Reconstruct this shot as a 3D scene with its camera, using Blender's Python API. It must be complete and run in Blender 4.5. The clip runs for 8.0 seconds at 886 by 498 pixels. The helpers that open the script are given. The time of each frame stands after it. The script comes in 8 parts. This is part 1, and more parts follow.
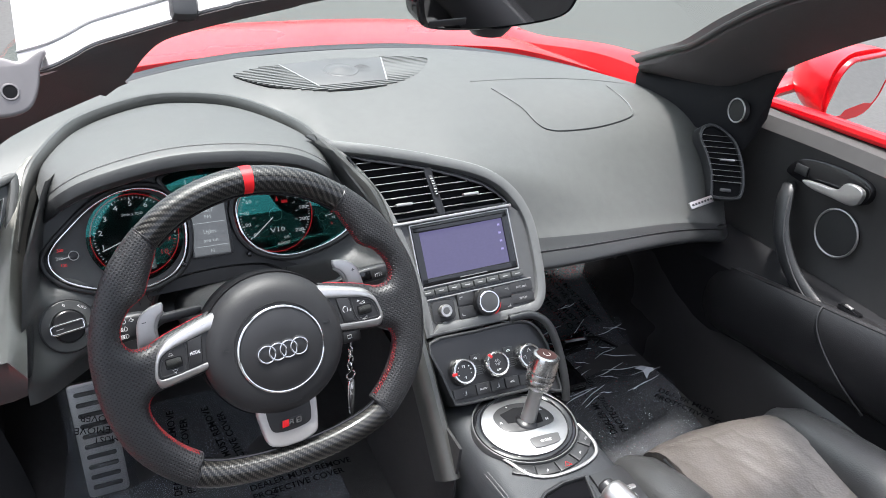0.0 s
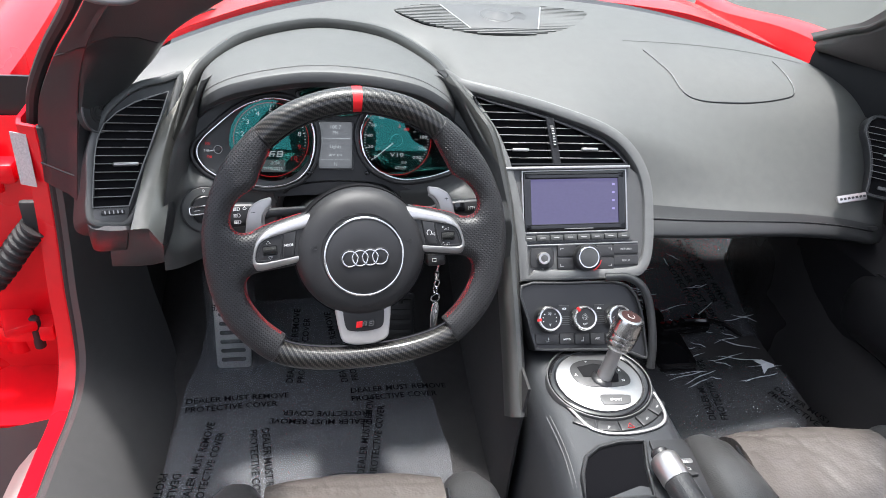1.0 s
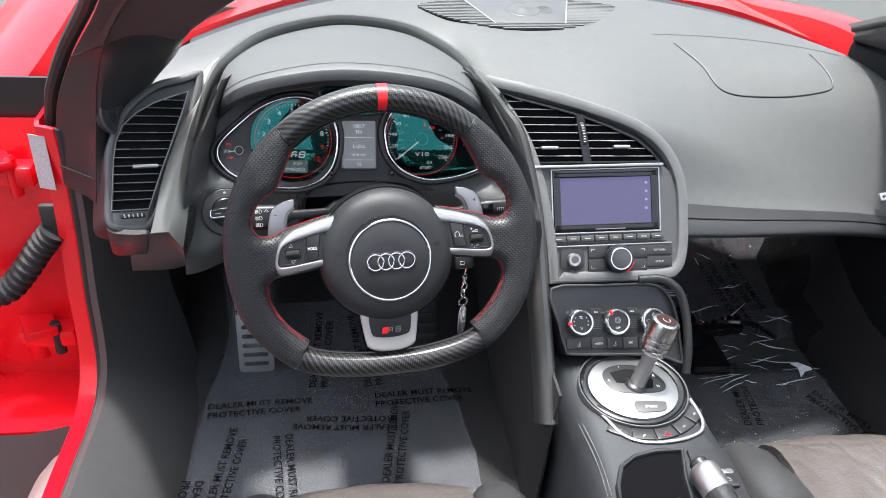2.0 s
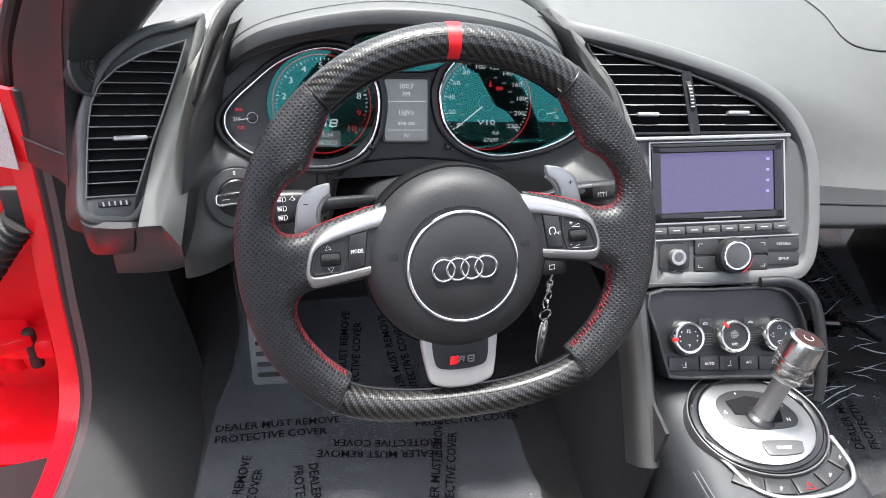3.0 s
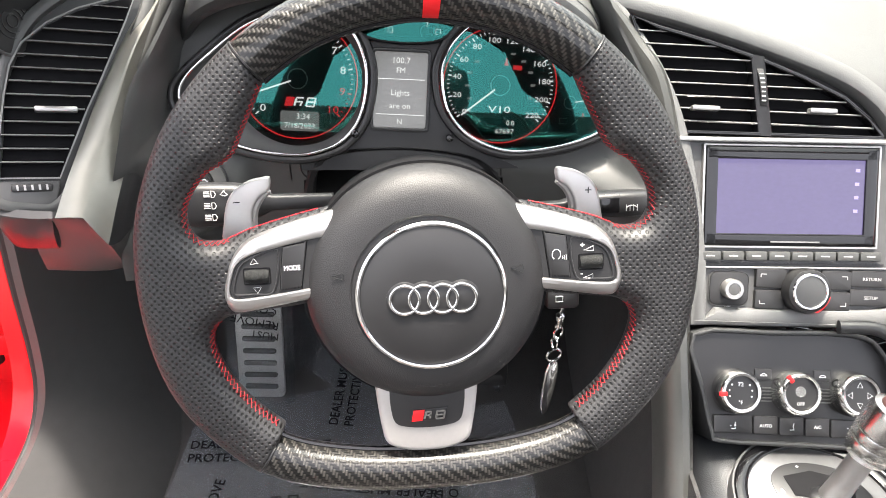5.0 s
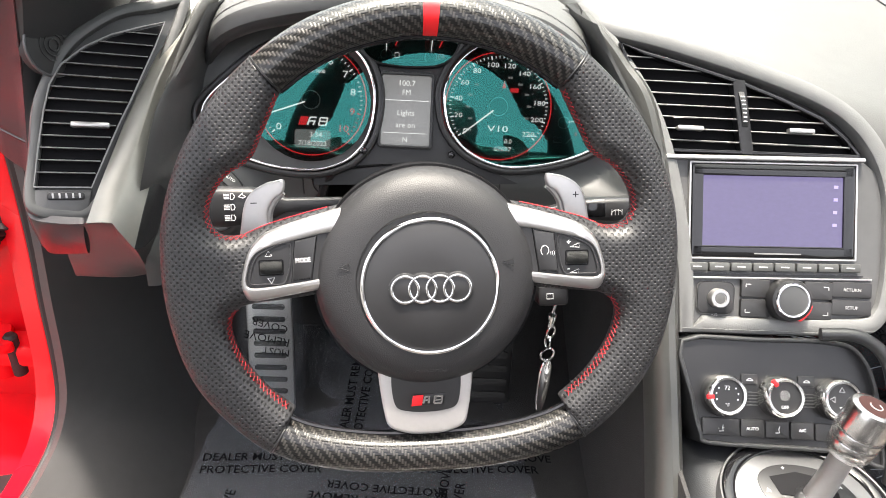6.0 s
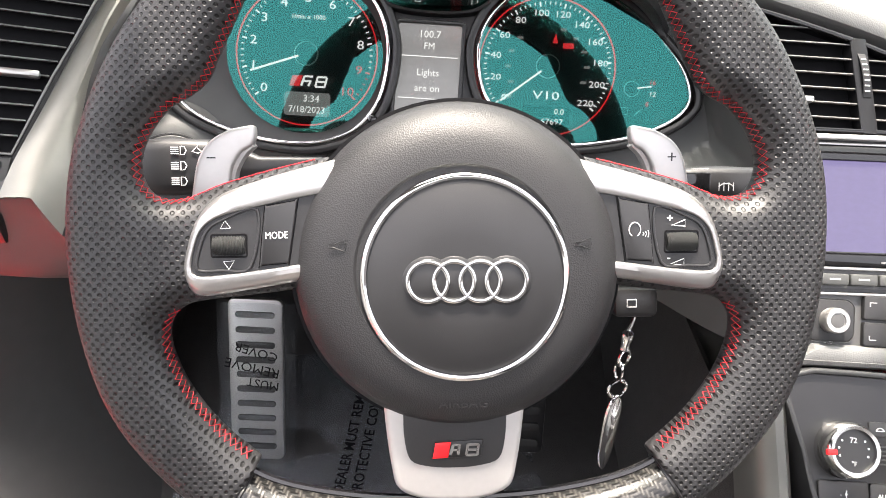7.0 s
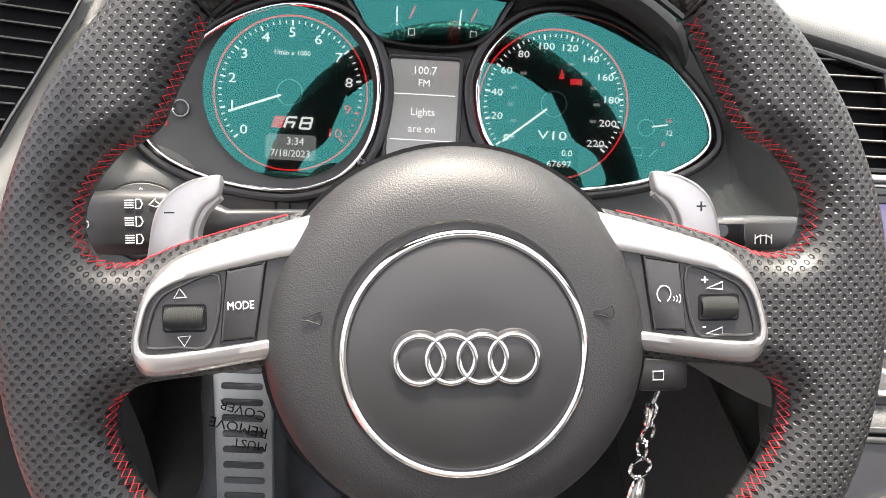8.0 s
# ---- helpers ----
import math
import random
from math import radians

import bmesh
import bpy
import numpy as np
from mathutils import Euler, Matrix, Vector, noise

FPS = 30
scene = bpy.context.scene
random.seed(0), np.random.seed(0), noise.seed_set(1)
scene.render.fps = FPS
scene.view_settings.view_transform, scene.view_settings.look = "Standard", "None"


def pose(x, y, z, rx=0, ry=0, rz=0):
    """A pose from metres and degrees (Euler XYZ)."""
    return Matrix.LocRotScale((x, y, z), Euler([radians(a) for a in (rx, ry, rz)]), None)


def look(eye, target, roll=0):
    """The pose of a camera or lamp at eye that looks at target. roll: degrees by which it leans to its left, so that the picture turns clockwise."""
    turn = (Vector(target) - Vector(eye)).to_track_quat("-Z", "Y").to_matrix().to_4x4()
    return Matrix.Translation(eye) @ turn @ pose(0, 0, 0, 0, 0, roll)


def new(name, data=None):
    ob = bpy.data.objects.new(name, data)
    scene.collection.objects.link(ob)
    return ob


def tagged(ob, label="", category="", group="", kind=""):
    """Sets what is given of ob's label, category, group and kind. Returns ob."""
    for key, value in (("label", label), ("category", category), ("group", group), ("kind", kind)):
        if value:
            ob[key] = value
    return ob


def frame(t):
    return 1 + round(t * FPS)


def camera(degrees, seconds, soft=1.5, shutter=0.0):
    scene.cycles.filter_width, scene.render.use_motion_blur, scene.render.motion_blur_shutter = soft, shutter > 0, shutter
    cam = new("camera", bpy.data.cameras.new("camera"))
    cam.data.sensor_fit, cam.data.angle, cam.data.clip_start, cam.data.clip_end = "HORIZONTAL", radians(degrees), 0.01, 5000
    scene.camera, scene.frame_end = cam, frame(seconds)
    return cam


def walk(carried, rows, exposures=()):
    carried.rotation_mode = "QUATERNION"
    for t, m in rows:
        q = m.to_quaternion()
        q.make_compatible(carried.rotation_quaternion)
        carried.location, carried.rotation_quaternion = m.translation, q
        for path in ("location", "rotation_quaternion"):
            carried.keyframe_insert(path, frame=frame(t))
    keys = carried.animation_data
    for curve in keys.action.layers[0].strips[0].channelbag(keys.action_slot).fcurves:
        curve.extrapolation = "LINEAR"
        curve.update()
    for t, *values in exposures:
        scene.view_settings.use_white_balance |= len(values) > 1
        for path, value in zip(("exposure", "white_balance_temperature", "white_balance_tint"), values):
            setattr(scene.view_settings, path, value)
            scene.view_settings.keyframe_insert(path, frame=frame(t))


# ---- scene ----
cam = camera(60.0, 8.0, soft=0.9)
PATH = [
    (0, (-0.1430, -0.6964, 1.2168), (0.6393, 0.8626, 0.2382), 4.09),
    (0.3, (-0.0895, -0.7400, 1.2254), (0.4319, 0.8957, 0.1994), 5.97),
    (0.5, (-0.0722, -0.7620, 1.2364), (0.3535, 0.8698, 0.1612), 6.38),
    (1, (-0.0467, -0.7840, 1.2243), (0.2711, 0.8552, 0.1233), 5.58),
    (2.3, (-0.0570, -0.7136, 1.1927), (0.2081, 0.9292, 0.0831), 4.24),
    (2.5, (-0.0730, -0.6568, 1.1714), (0.2071, 0.9690, 0.0408), 4.69),
    (3, (-0.0916, -0.5353, 1.0916), (0.1610, 1.0726, -0.0706), 4.09),
    (3.5, (-0.1044, -0.4418, 1.0416), (0.1163, 1.1472, -0.1528), 3.93),
    (4, (-0.0860, -0.3814, 1.0078), (0.0923, 1.1999, -0.2037), 3.97),
    (4.5, (-0.0510, -0.3546, 1.0083), (0.0797, 1.2303, -0.2046), 3.81),
    (4.7, (-0.0264, -0.3680, 1.0128), (0.0835, 1.2241, -0.1926), 3.86),
    (5.8, (0.0011, -0.4583, 1.0216), (0.0606, 1.2023, -0.0914), 3.55),
    (6, (-0.0004, -0.4576, 1.0177), (0.0517, 1.2176, -0.0737), 3.42),
    (6.5, (-0.0082, -0.4174, 0.9573), (0.0262, 1.2866, -0.0893), 3.60),
    (7, (-0.0089, -0.3292, 0.8949), (0.0116, 1.4043, -0.1024), 3.90),
    (7.5, (-0.0017, -0.3003, 0.8773), (0.0186, 1.4569, -0.0775), 3.85),
    (8, (-0.0063, -0.2755, 0.8797), (0.0040, 1.5029, -0.0352), 3.25),
]
EXPOSURES = [(0.0, 1.68, 6150, 11), (1.0, 1.72, 6150, 12), (2.5, 1.78, 6100, 12), (3.5, 2.22, 6400, 12), (4.5, 2.58, 6800, 12), (6.0, 2.46, 6900, 12), (6.5, 2.58, 6950, 12), (7.0, 2.68, 7000, 14), (8.0, 2.68, 7000, 13)]
walk(cam, [(t, look(eye, target, roll)) for t, eye, target, roll in PATH], EXPOSURES)

# ---- light ----
world = bpy.data.worlds.new("sky")
scene.world = world
world.use_nodes = True
wn, wl = world.node_tree.nodes, world.node_tree.links
sky = wn.new("ShaderNodeTexSky")
sky.sky_type, sky.sun_disc = "NISHITA", False
sky.sun_elevation, sky.sun_rotation = radians(82), radians(344)
sky.air_density, sky.dust_density, sky.ozone_density = 1.0, 6.0, 1.0
SKY_STRENGTH = 0.15
wn["Background"].inputs["Strength"].default_value = SKY_STRENGTH
pale = wn.new("ShaderNodeHueSaturation")
pale.inputs["Saturation"].default_value = 0.40
wl.new(sky.outputs[0], pale.inputs["Color"])
wl.new(pale.outputs[0], wn["Background"].inputs["Color"])
sun = new("sun", bpy.data.lights.new("sun", "SUN"))
sun.data.energy, sun.data.angle, sun.data.color = 2.6, radians(4), (1.0, 0.95, 0.88)
sun.matrix_world = look((0.1, 0.9, 6.0), (0.3, 0.2, 0.5))


# ---- materials ----
def material(name, base, rough=0.5, metal=0.0, scale=60.0, vary=0.12, bump=0.0, bump_scale=900.0, spec=0.5, coat=0.0, rough_vary=0.08, big=3.0):
    """A surface with variation at two sizes, and fine relief."""
    m = bpy.data.materials.new(name)
    m.use_nodes = True
    n, l = m.node_tree.nodes, m.node_tree.links
    b = n["Principled BSDF"]
    co = n.new("ShaderNodeTexCoord")
    fine, wide = n.new("ShaderNodeTexNoise"), n.new("ShaderNodeTexNoise")
    fine.inputs["Scale"].default_value, fine.inputs["Detail"].default_value = scale, 6
    wide.inputs["Scale"].default_value, wide.inputs["Detail"].default_value = big, 3
    l.new(co.outputs["Object"], fine.inputs["Vector"])
    l.new(co.outputs["Object"], wide.inputs["Vector"])
    add = n.new("ShaderNodeMath")
    add.operation = "ADD"
    l.new(fine.outputs["Fac"], add.inputs[0])
    l.new(wide.outputs["Fac"], add.inputs[1])
    ramp = n.new("ShaderNodeMapRange")
    ramp.inputs["From Min"].default_value, ramp.inputs["From Max"].default_value = 0.5, 1.5
    ramp.inputs["To Min"].default_value, ramp.inputs["To Max"].default_value = 1 - vary, 1 + vary
    l.new(add.outputs[0], ramp.inputs["Value"])
    mix = n.new("ShaderNodeVectorMath")
    mix.operation = "SCALE"
    mix.inputs[0].default_value = base
    l.new(ramp.outputs[0], mix.inputs["Scale"])
    l.new(mix.outputs[0], b.inputs["Base Color"])
    rr = n.new("ShaderNodeMapRange")
    rr.inputs["From Min"].default_value, rr.inputs["From Max"].default_value = 0.3, 0.7
    rr.inputs["To Min"].default_value, rr.inputs["To Max"].default_value = max(0.02, rough - rough_vary), min(1, rough + rough_vary)
    l.new(wide.outputs["Fac"], rr.inputs["Value"])
    l.new(rr.outputs[0], b.inputs["Roughness"])
    b.inputs["Metallic"].default_value = metal
    b.inputs["Specular IOR Level"].default_value = spec
    b.inputs["Coat Weight"].default_value = coat
    b.inputs["Coat Roughness"].default_value = 0.08
    if bump:
        v = n.new("ShaderNodeTexVoronoi")
        v.inputs["Scale"].default_value = bump_scale
        l.new(co.outputs["Object"], v.inputs["Vector"])
        bp = n.new("ShaderNodeBump")
        bp.inputs["Strength"].default_value, bp.inputs["Distance"].default_value = bump, 0.0006
        l.new(v.outputs["Distance"], bp.inputs["Height"])
        l.new(bp.outputs[0], b.inputs["Normal"])
    return m


DASH = material("soft_dash_plastic", (0.078, 0.080, 0.078), 0.52, bump=0.25, bump_scale=1100, spec=0.5)
TRIM = material("dark_trim_plastic", (0.027, 0.028, 0.029), 0.40, bump=0.15, bump_scale=1400)
ARCH = material("satin_grey_trim", (0.235, 0.231, 0.206), 0.40, metal=0.4, bump=0.1, bump_scale=2000)
BLACK = material("black_plastic", (0.012, 0.012, 0.013), 0.35)
GLOSS = material("gloss_black", (0.008, 0.008, 0.009), 0.08, spec=0.6)
RUBBER = material("black_rubber", (0.02, 0.02, 0.02), 0.7)
SILVER = material("matt_silver", (0.50, 0.49, 0.48), 0.33, metal=0.87, scale=300, vary=0.05)
PEDAL = material("worn_pedal_metal", (0.46, 0.45, 0.43), 0.4, metal=0.8, scale=120, vary=0.12)
SATIN = material("satin_silver_paint", (0.54, 0.525, 0.51), 0.40, metal=0.62, scale=300, vary=0.05)
PLATE = material("brushed_plate", (0.36, 0.365, 0.37), 0.38, metal=0.9, scale=240, vary=0.08)
POLISHED = material("polished_alloy", (0.66, 0.655, 0.64), 0.2, metal=1.0, vary=0.05, rough_vary=0.05)
KNOBMETAL = material("satin_knob_metal", (0.62, 0.61, 0.595), 0.25, metal=1.0, scale=300, vary=0.06)
CHROME = material("polished_chrome", (0.8, 0.8, 0.8), 0.08, metal=1.0, vary=0.03, rough_vary=0.03)
RED = material("red_car_paint", (0.70, 0.004, 0.011), 0.3, coat=0.45, vary=0.06, spec=0.3)
REDMARK = material("red_marking", (0.75, 0.01, 0.015), 0.45, vary=0.05)
DARKARCH = material("dark_satin_trim", (0.068, 0.069, 0.066), 0.36, metal=0.3, bump=0.1, bump_scale=2000)
DOORPAD = material("grey_door_pad", (0.038, 0.037, 0.036), 0.6, bump=0.3, bump_scale=900)
PODHIDE = material("black_armrest_leather", (0.014, 0.014, 0.0155), 0.42, bump=0.3, bump_scale=700)
DOORHIDE = material("black_door_lining", (0.011, 0.011, 0.0125), 0.65, spec=0.2, bump=0.3, bump_scale=900)
# dash covering in a lighter copy, with the surround's highlight in its colour
SURROUND = material("wrapped_surround_highlit", (0.125, 0.127, 0.126), 0.42, bump=0.3, bump_scale=900)
CONSOLE = material("dark_console_leather", (0.033, 0.035, 0.038), 0.40, bump=0.3, bump_scale=900, vary=0.15)
CHIN = material("dark_satin_chin", (0.026, 0.025, 0.026), 0.30, bump=0.08, bump_scale=1800)
KICK = material("dark_kick_plastic", (0.060, 0.060, 0.060), 0.42, bump=0.12, bump_scale=1600)
FASCIA = material("grey_fascia_plastic", (0.062, 0.064, 0.063), 0.45, bump=0.12, bump_scale=1600)
CARPET = material("charcoal_carpet", (0.032, 0.031, 0.031), 0.95, bump=0.8, bump_scale=700, vary=0.3)
LEATHER = material("black_leather", (0.042, 0.042, 0.042), 0.38, bump=0.4, bump_scale=420, vary=0.2)
ASPHALT = material("asphalt", (0.062, 0.062, 0.060), 0.9, scale=40, vary=0.35, bump=0.6, bump_scale=120, big=0.6)


# ---- shaping ----
def spline(points, steps=8, closed=False):
    """A smooth line through the points."""
    p = [Vector(q) for q in points]
    n, out = len(p), []
    for i in range(n if closed else n - 1):
        a, b = p[i], p[(i + 1) % n]
        z = p[(i - 1) % n] if closed or i else a + (a - b)
        c = p[(i + 2) % n] if closed or i + 2 < n else b + (b - a)
        for k in range(steps):
            t = k / steps
            out.append(0.5 * (2 * a + (b - z) * t + (2 * z - 5 * a + 4 * b - c) * t * t + (3 * a - z - 3 * b + c) * t ** 3))
    if not closed:
        out.append(p[-1])
    return out


def frame_of(origin, u, v):
    """A local frame: x along u, y along v, z out of the face."""
    u = Vector(u).normalized()
    v = Vector(v)
    v = (v - u * v.dot(u)).normalized()
    w = u.cross(v)
    m = Matrix((u, v, w)).transposed().to_4x4()
    m.translation = Vector(origin)
    return m


def tilted(origin, psi, tau):
    a, b = radians(psi), radians(tau)
    ahead = Vector((-math.sin(a), math.cos(a), 0))
    return frame_of(origin, (math.cos(a), math.sin(a), 0), ahead * math.cos(b) + Vector((0, 0, math.sin(b))))


def finish(bm, smooth=40):
    bmesh.ops.remove_doubles(bm, verts=bm.verts, dist=1e-6)
    bmesh.ops.recalc_face_normals(bm, faces=bm.faces)
    return bm


def link(name, bm, mat, parent=None, label="", m=None, angle=35):
    me = bpy.data.meshes.new(name)
    bm.to_mesh(me)
    bm.free()
    for f in me.polygons:
        f.use_smooth = True
    me.set_sharp_from_angle(angle=radians(angle))
    me.materials.append(mat)
    ob = new(name, me)
    if m is not None:
        ob.matrix_world = m
    if parent is not None:
        ob.parent = parent
        ob.matrix_parent_inverse = Matrix() if m is None and parent.matrix_world == Matrix() else parent.matrix_world.inverted()
    if label:
        ob["label"] = label
    return ob


def part(name, bm, mat, parent, label="", m=None, angle=35):
    return link(name, bm, mat, parent, label, m, angle)


def thing(name, label, category, group="", kind="", at=(0, 0, 0)):
    ob = new(name)
    ob.empty_display_size = 0.02
    ob.matrix_world = Matrix.Translation(at)
    return tagged(ob, label, category, group, kind)


def loft(rows, closed_u=False, closed_v=False, caps=False):
    """A skin over rows of points; closed_u joins each row's ends, closed_v the last row to the first."""
    bm = bmesh.new()
    vs = [[bm.verts.new(p) for p in row] for row in rows]
    n, m = len(vs), len(vs[0])
    for i in range(n if closed_v else n - 1):
        for j in range(m if closed_u else m - 1):
            q = [vs[i][j], vs[i][(j + 1) % m], vs[(i + 1) % n][(j + 1) % m], vs[(i + 1) % n][j]]
            try:
                bm.faces.new(q)
            except ValueError:
                pass
    if caps:
        for row in (vs[0], vs[-1]):
            try:
                bm.faces.new(row)
            except ValueError:
                pass
    return finish(bm)


def shell(rows, thick):
    """A skin with thickness."""
    bm = loft(rows)
    bmesh.ops.solidify(bm, geom=bm.faces[:], thickness=thick)
    return finish(bm)


def slab(outline, depth, z0=0.0, bevel=0.0, segments=2):
    """A plate with the outline (x, y), from z0 down by depth, its front edge rounded."""
    bm = bmesh.new()
    top = [bm.verts.new((p[0], p[1], z0)) for p in outline]
    low = [bm.verts.new((p[0], p[1], z0 - depth)) for p in outline]
    f = bm.faces.new(top)
    bm.faces.new(low[::-1])
    n = len(top)
    for i in range(n):
        bm.faces.new((top[i], low[i], low[(i + 1) % n], top[(i + 1) % n]))
    bmesh.ops.recalc_face_normals(bm, faces=bm.faces)
    if bevel:
        bmesh.ops.bevel(bm, geom=[e for e in f.edges], offset=bevel, segments=segments, profile=0.5, affect="EDGES", clamp_overlap=True)
    return finish(bm)


def box(w, d, h, bevel=0.0, at=(0, 0, 0), segments=2):
    bm = bmesh.new()
    bmesh.ops.create_cube(bm, size=1, matrix=Matrix.Translation(at) @ Matrix.Diagonal((w, d, h, 1)))
    if bevel:
        bmesh.ops.bevel(bm, geom=bm.edges[:], offset=bevel, segments=segments, profile=0.5, affect="EDGES", clamp_overlap=True)
    return finish(bm)


def rounded(w, h, r, at=(0, 0), n=6):
    """A rounded rectangle's outline."""
    out = []
    for cx, cy, a0 in ((w / 2 - r, h / 2 - r, 0), (-w / 2 + r, h / 2 - r, 90), (-w / 2 + r, -h / 2 + r, 180), (w / 2 - r, -h / 2 + r, 270)):
        for k in range(n + 1):
            a = radians(a0 + 90 * k / n)
            out.append((at[0] + cx + r * math.cos(a), at[1] + cy + r * math.sin(a)))
    return out


def ellipse(a, b, at=(0, 0), n=48, start=0, end=360):
    full = abs(end - start) >= 360
    k = n if full else n + 1
    return [(at[0] + a * math.cos(radians(start + (end - start) * i / n)), at[1] + b * math.sin(radians(start + (end - start) * i / n))) for i in range(k)]


def sweep(path, radius, sides=12, closed=False, flat=1.0, up=None, caps=True):
    """A tube along a path; radius may be a number or a list; flat squeezes it along up."""
    p = [Vector(q) for q in path]
    n = len(p)
    rows = []
    side0 = None
    for i in range(n):
        a, b = (p[i - 1] if closed or i else p[i]), (p[(i + 1) % n] if closed or i + 1 < n else p[i])
        t = (b - a).normalized()
        if up is not None:
            w = Vector(up)
            s = t.cross(w).normalized()
        else:
            if side0 is None:
                side0 = t.orthogonal().normalized()
            s = (side0 - t * side0.dot(t)).normalized()
            side0 = s
        w = s.cross(t).normalized()
        r = radius[i] if isinstance(radius, (list, tuple)) else radius
        rows.append([p[i] + s * (r * math.cos(2 * math.pi * k / sides)) + w * (r * flat * math.sin(2 * math.pi * k / sides)) for k in range(sides)])
    return loft(rows, closed_u=True, closed_v=closed, caps=caps and not closed)


def ring(outline, width, height, z0=0.0, bevel=0.0):
    """A raised frame along a closed outline: width inwards, height upwards, rounded."""
    p = [Vector((q[0], q[1], 0)) for q in outline]
    n = len(p)
    area = sum(p[i].x * p[(i + 1) % n].y - p[(i + 1) % n].x * p[i].y for i in range(n))
    rows = []
    for i in range(n):
        t = (p[(i + 1) % n] - p[i - 1]).normalized()
        s = Vector((-t.y, t.x, 0)) * (1 if area > 0 else -1)
        c = bevel or min(width, height) * 0.35
        prof = [(0, -height), (0, -c), (c * 0.3, -c * 0.3), (c, 0), (width - c, 0), (width - c * 0.3, -c * 0.3), (width, -c), (width, -height)]
        rows.append([p[i] + s * a + Vector((0, 0, z0 + h)) for a, h in prof])
    return loft(rows, closed_u=True, closed_v=True)


def disc(profile, sides=48):
    """A turned body from (radius, z) pairs."""
    rows = [[(r * math.cos(2 * math.pi * k / sides), r * math.sin(2 * math.pi * k / sides), z) for k in range(sides)] for r, z in profile]
    return loft(rows, closed_u=True, caps=True)


def merge(*bms):
    out = bmesh.new()
    for b in bms:
        me = bpy.data.meshes.new("scratch")
        b.to_mesh(me)
        b.free()
        out.from_mesh(me)
        bpy.data.meshes.remove(me)
    return out


def moved(bm, m):
    bmesh.ops.transform(bm, matrix=m, verts=bm.verts)
    return bm


def shifted(x, y, z=0.0):
    return Matrix.Translation((x, y, z))


def smoothstep(a, b, x):
    t = min(1, max(0, (x - a) / (b - a)))
    return t * t * (3 - 2 * t)


def poly_ccw(o):
    a = sum(o[i][0] * o[(i + 1) % len(o)][1] - o[(i + 1) % len(o)][0] * o[i][1] for i in range(len(o)))
    return o if a > 0 else o[::-1]


# ---- frames of the cabin ----
TURNED = pose(0, 0, 0, 0, -2.0, 4.8)
WHEEL = Matrix.Translation((0.001, 0, 0.72)) @ TURNED @ frame_of((0, 0, 0), (1, 0, 0), (0, math.sin(radians(24)), math.cos(radians(24))))
CLUSTER = tilted((-0.01, 0.23, 0.72), 0, 65)
STACK = tilted((0.345, 0.16, 0.60), 0, 57)
CLIMATE = tilted((0.345, 0.06, 0.49), 0, 50)
LVENT = tilted((-0.30, 0.18, 0.72), 30, 55)
MID = 0.32


def nodes_of(m):
    return m.node_tree.nodes, m.node_tree.links, m.node_tree.nodes["Principled BSDF"]


def perforated(name, base):
    """Leather with rows of small punched holes."""
    m = material(name, base, 0.46, vary=0.18, rough_vary=0.06, spec=0.45)
    n, l, b = nodes_of(m)
    co, mp = n.new("ShaderNodeTexCoord"), n.new("ShaderNodeMapping")
    mp.inputs["Rotation"].default_value = (0, 0, radians(45))
    l.new(co.outputs["Object"], mp.inputs["Vector"])
    v = n.new("ShaderNodeTexVoronoi")
    v.voronoi_dimensions = "2D"
    v.inputs["Scale"].default_value, v.inputs["Randomness"].default_value = 305.0, 0.06
    l.new(mp.outputs[0], v.inputs["Vector"])
    hole = n.new("ShaderNodeMapRange")
    hole.interpolation_type = "SMOOTHSTEP"
    hole.inputs["From Min"].default_value, hole.inputs["From Max"].default_value = 0.19, 0.33
    l.new(v.outputs["Distance"], hole.inputs["Value"])
    grain = n.new("ShaderNodeTexVoronoi")
    grain.inputs["Scale"].default_value = 1300
    l.new(co.outputs["Object"], grain.inputs["Vector"])
    b1, b2 = n.new("ShaderNodeBump"), n.new("ShaderNodeBump")
    b1.inputs["Strength"].default_value, b1.inputs["Distance"].default_value = 0.2, 0.0004
    b2.inputs["Strength"].default_value, b2.inputs["Distance"].default_value = 1.0, 0.0008
    l.new(grain.outputs["Distance"], b1.inputs["Height"])
    l.new(hole.outputs[0], b2.inputs["Height"])
    l.new(b1.outputs[0], b2.inputs["Normal"])
    l.new(b2.outputs[0], b.inputs["Normal"])
    old = b.inputs["Base Color"].links[0].from_socket
    dark = n.new("ShaderNodeMapRange")
    dark.inputs["To Min"].default_value, dark.inputs["To Max"].default_value = 0.05, 1.0
    l.new(hole.outputs[0], dark.inputs["Value"])
    mul = n.new("ShaderNodeVectorMath")
    mul.operation = "SCALE"
    l.new(old, mul.inputs[0])
    l.new(dark.outputs[0], mul.inputs["Scale"])
    l.new(mul.outputs[0], b.inputs["Base Color"])
    return m


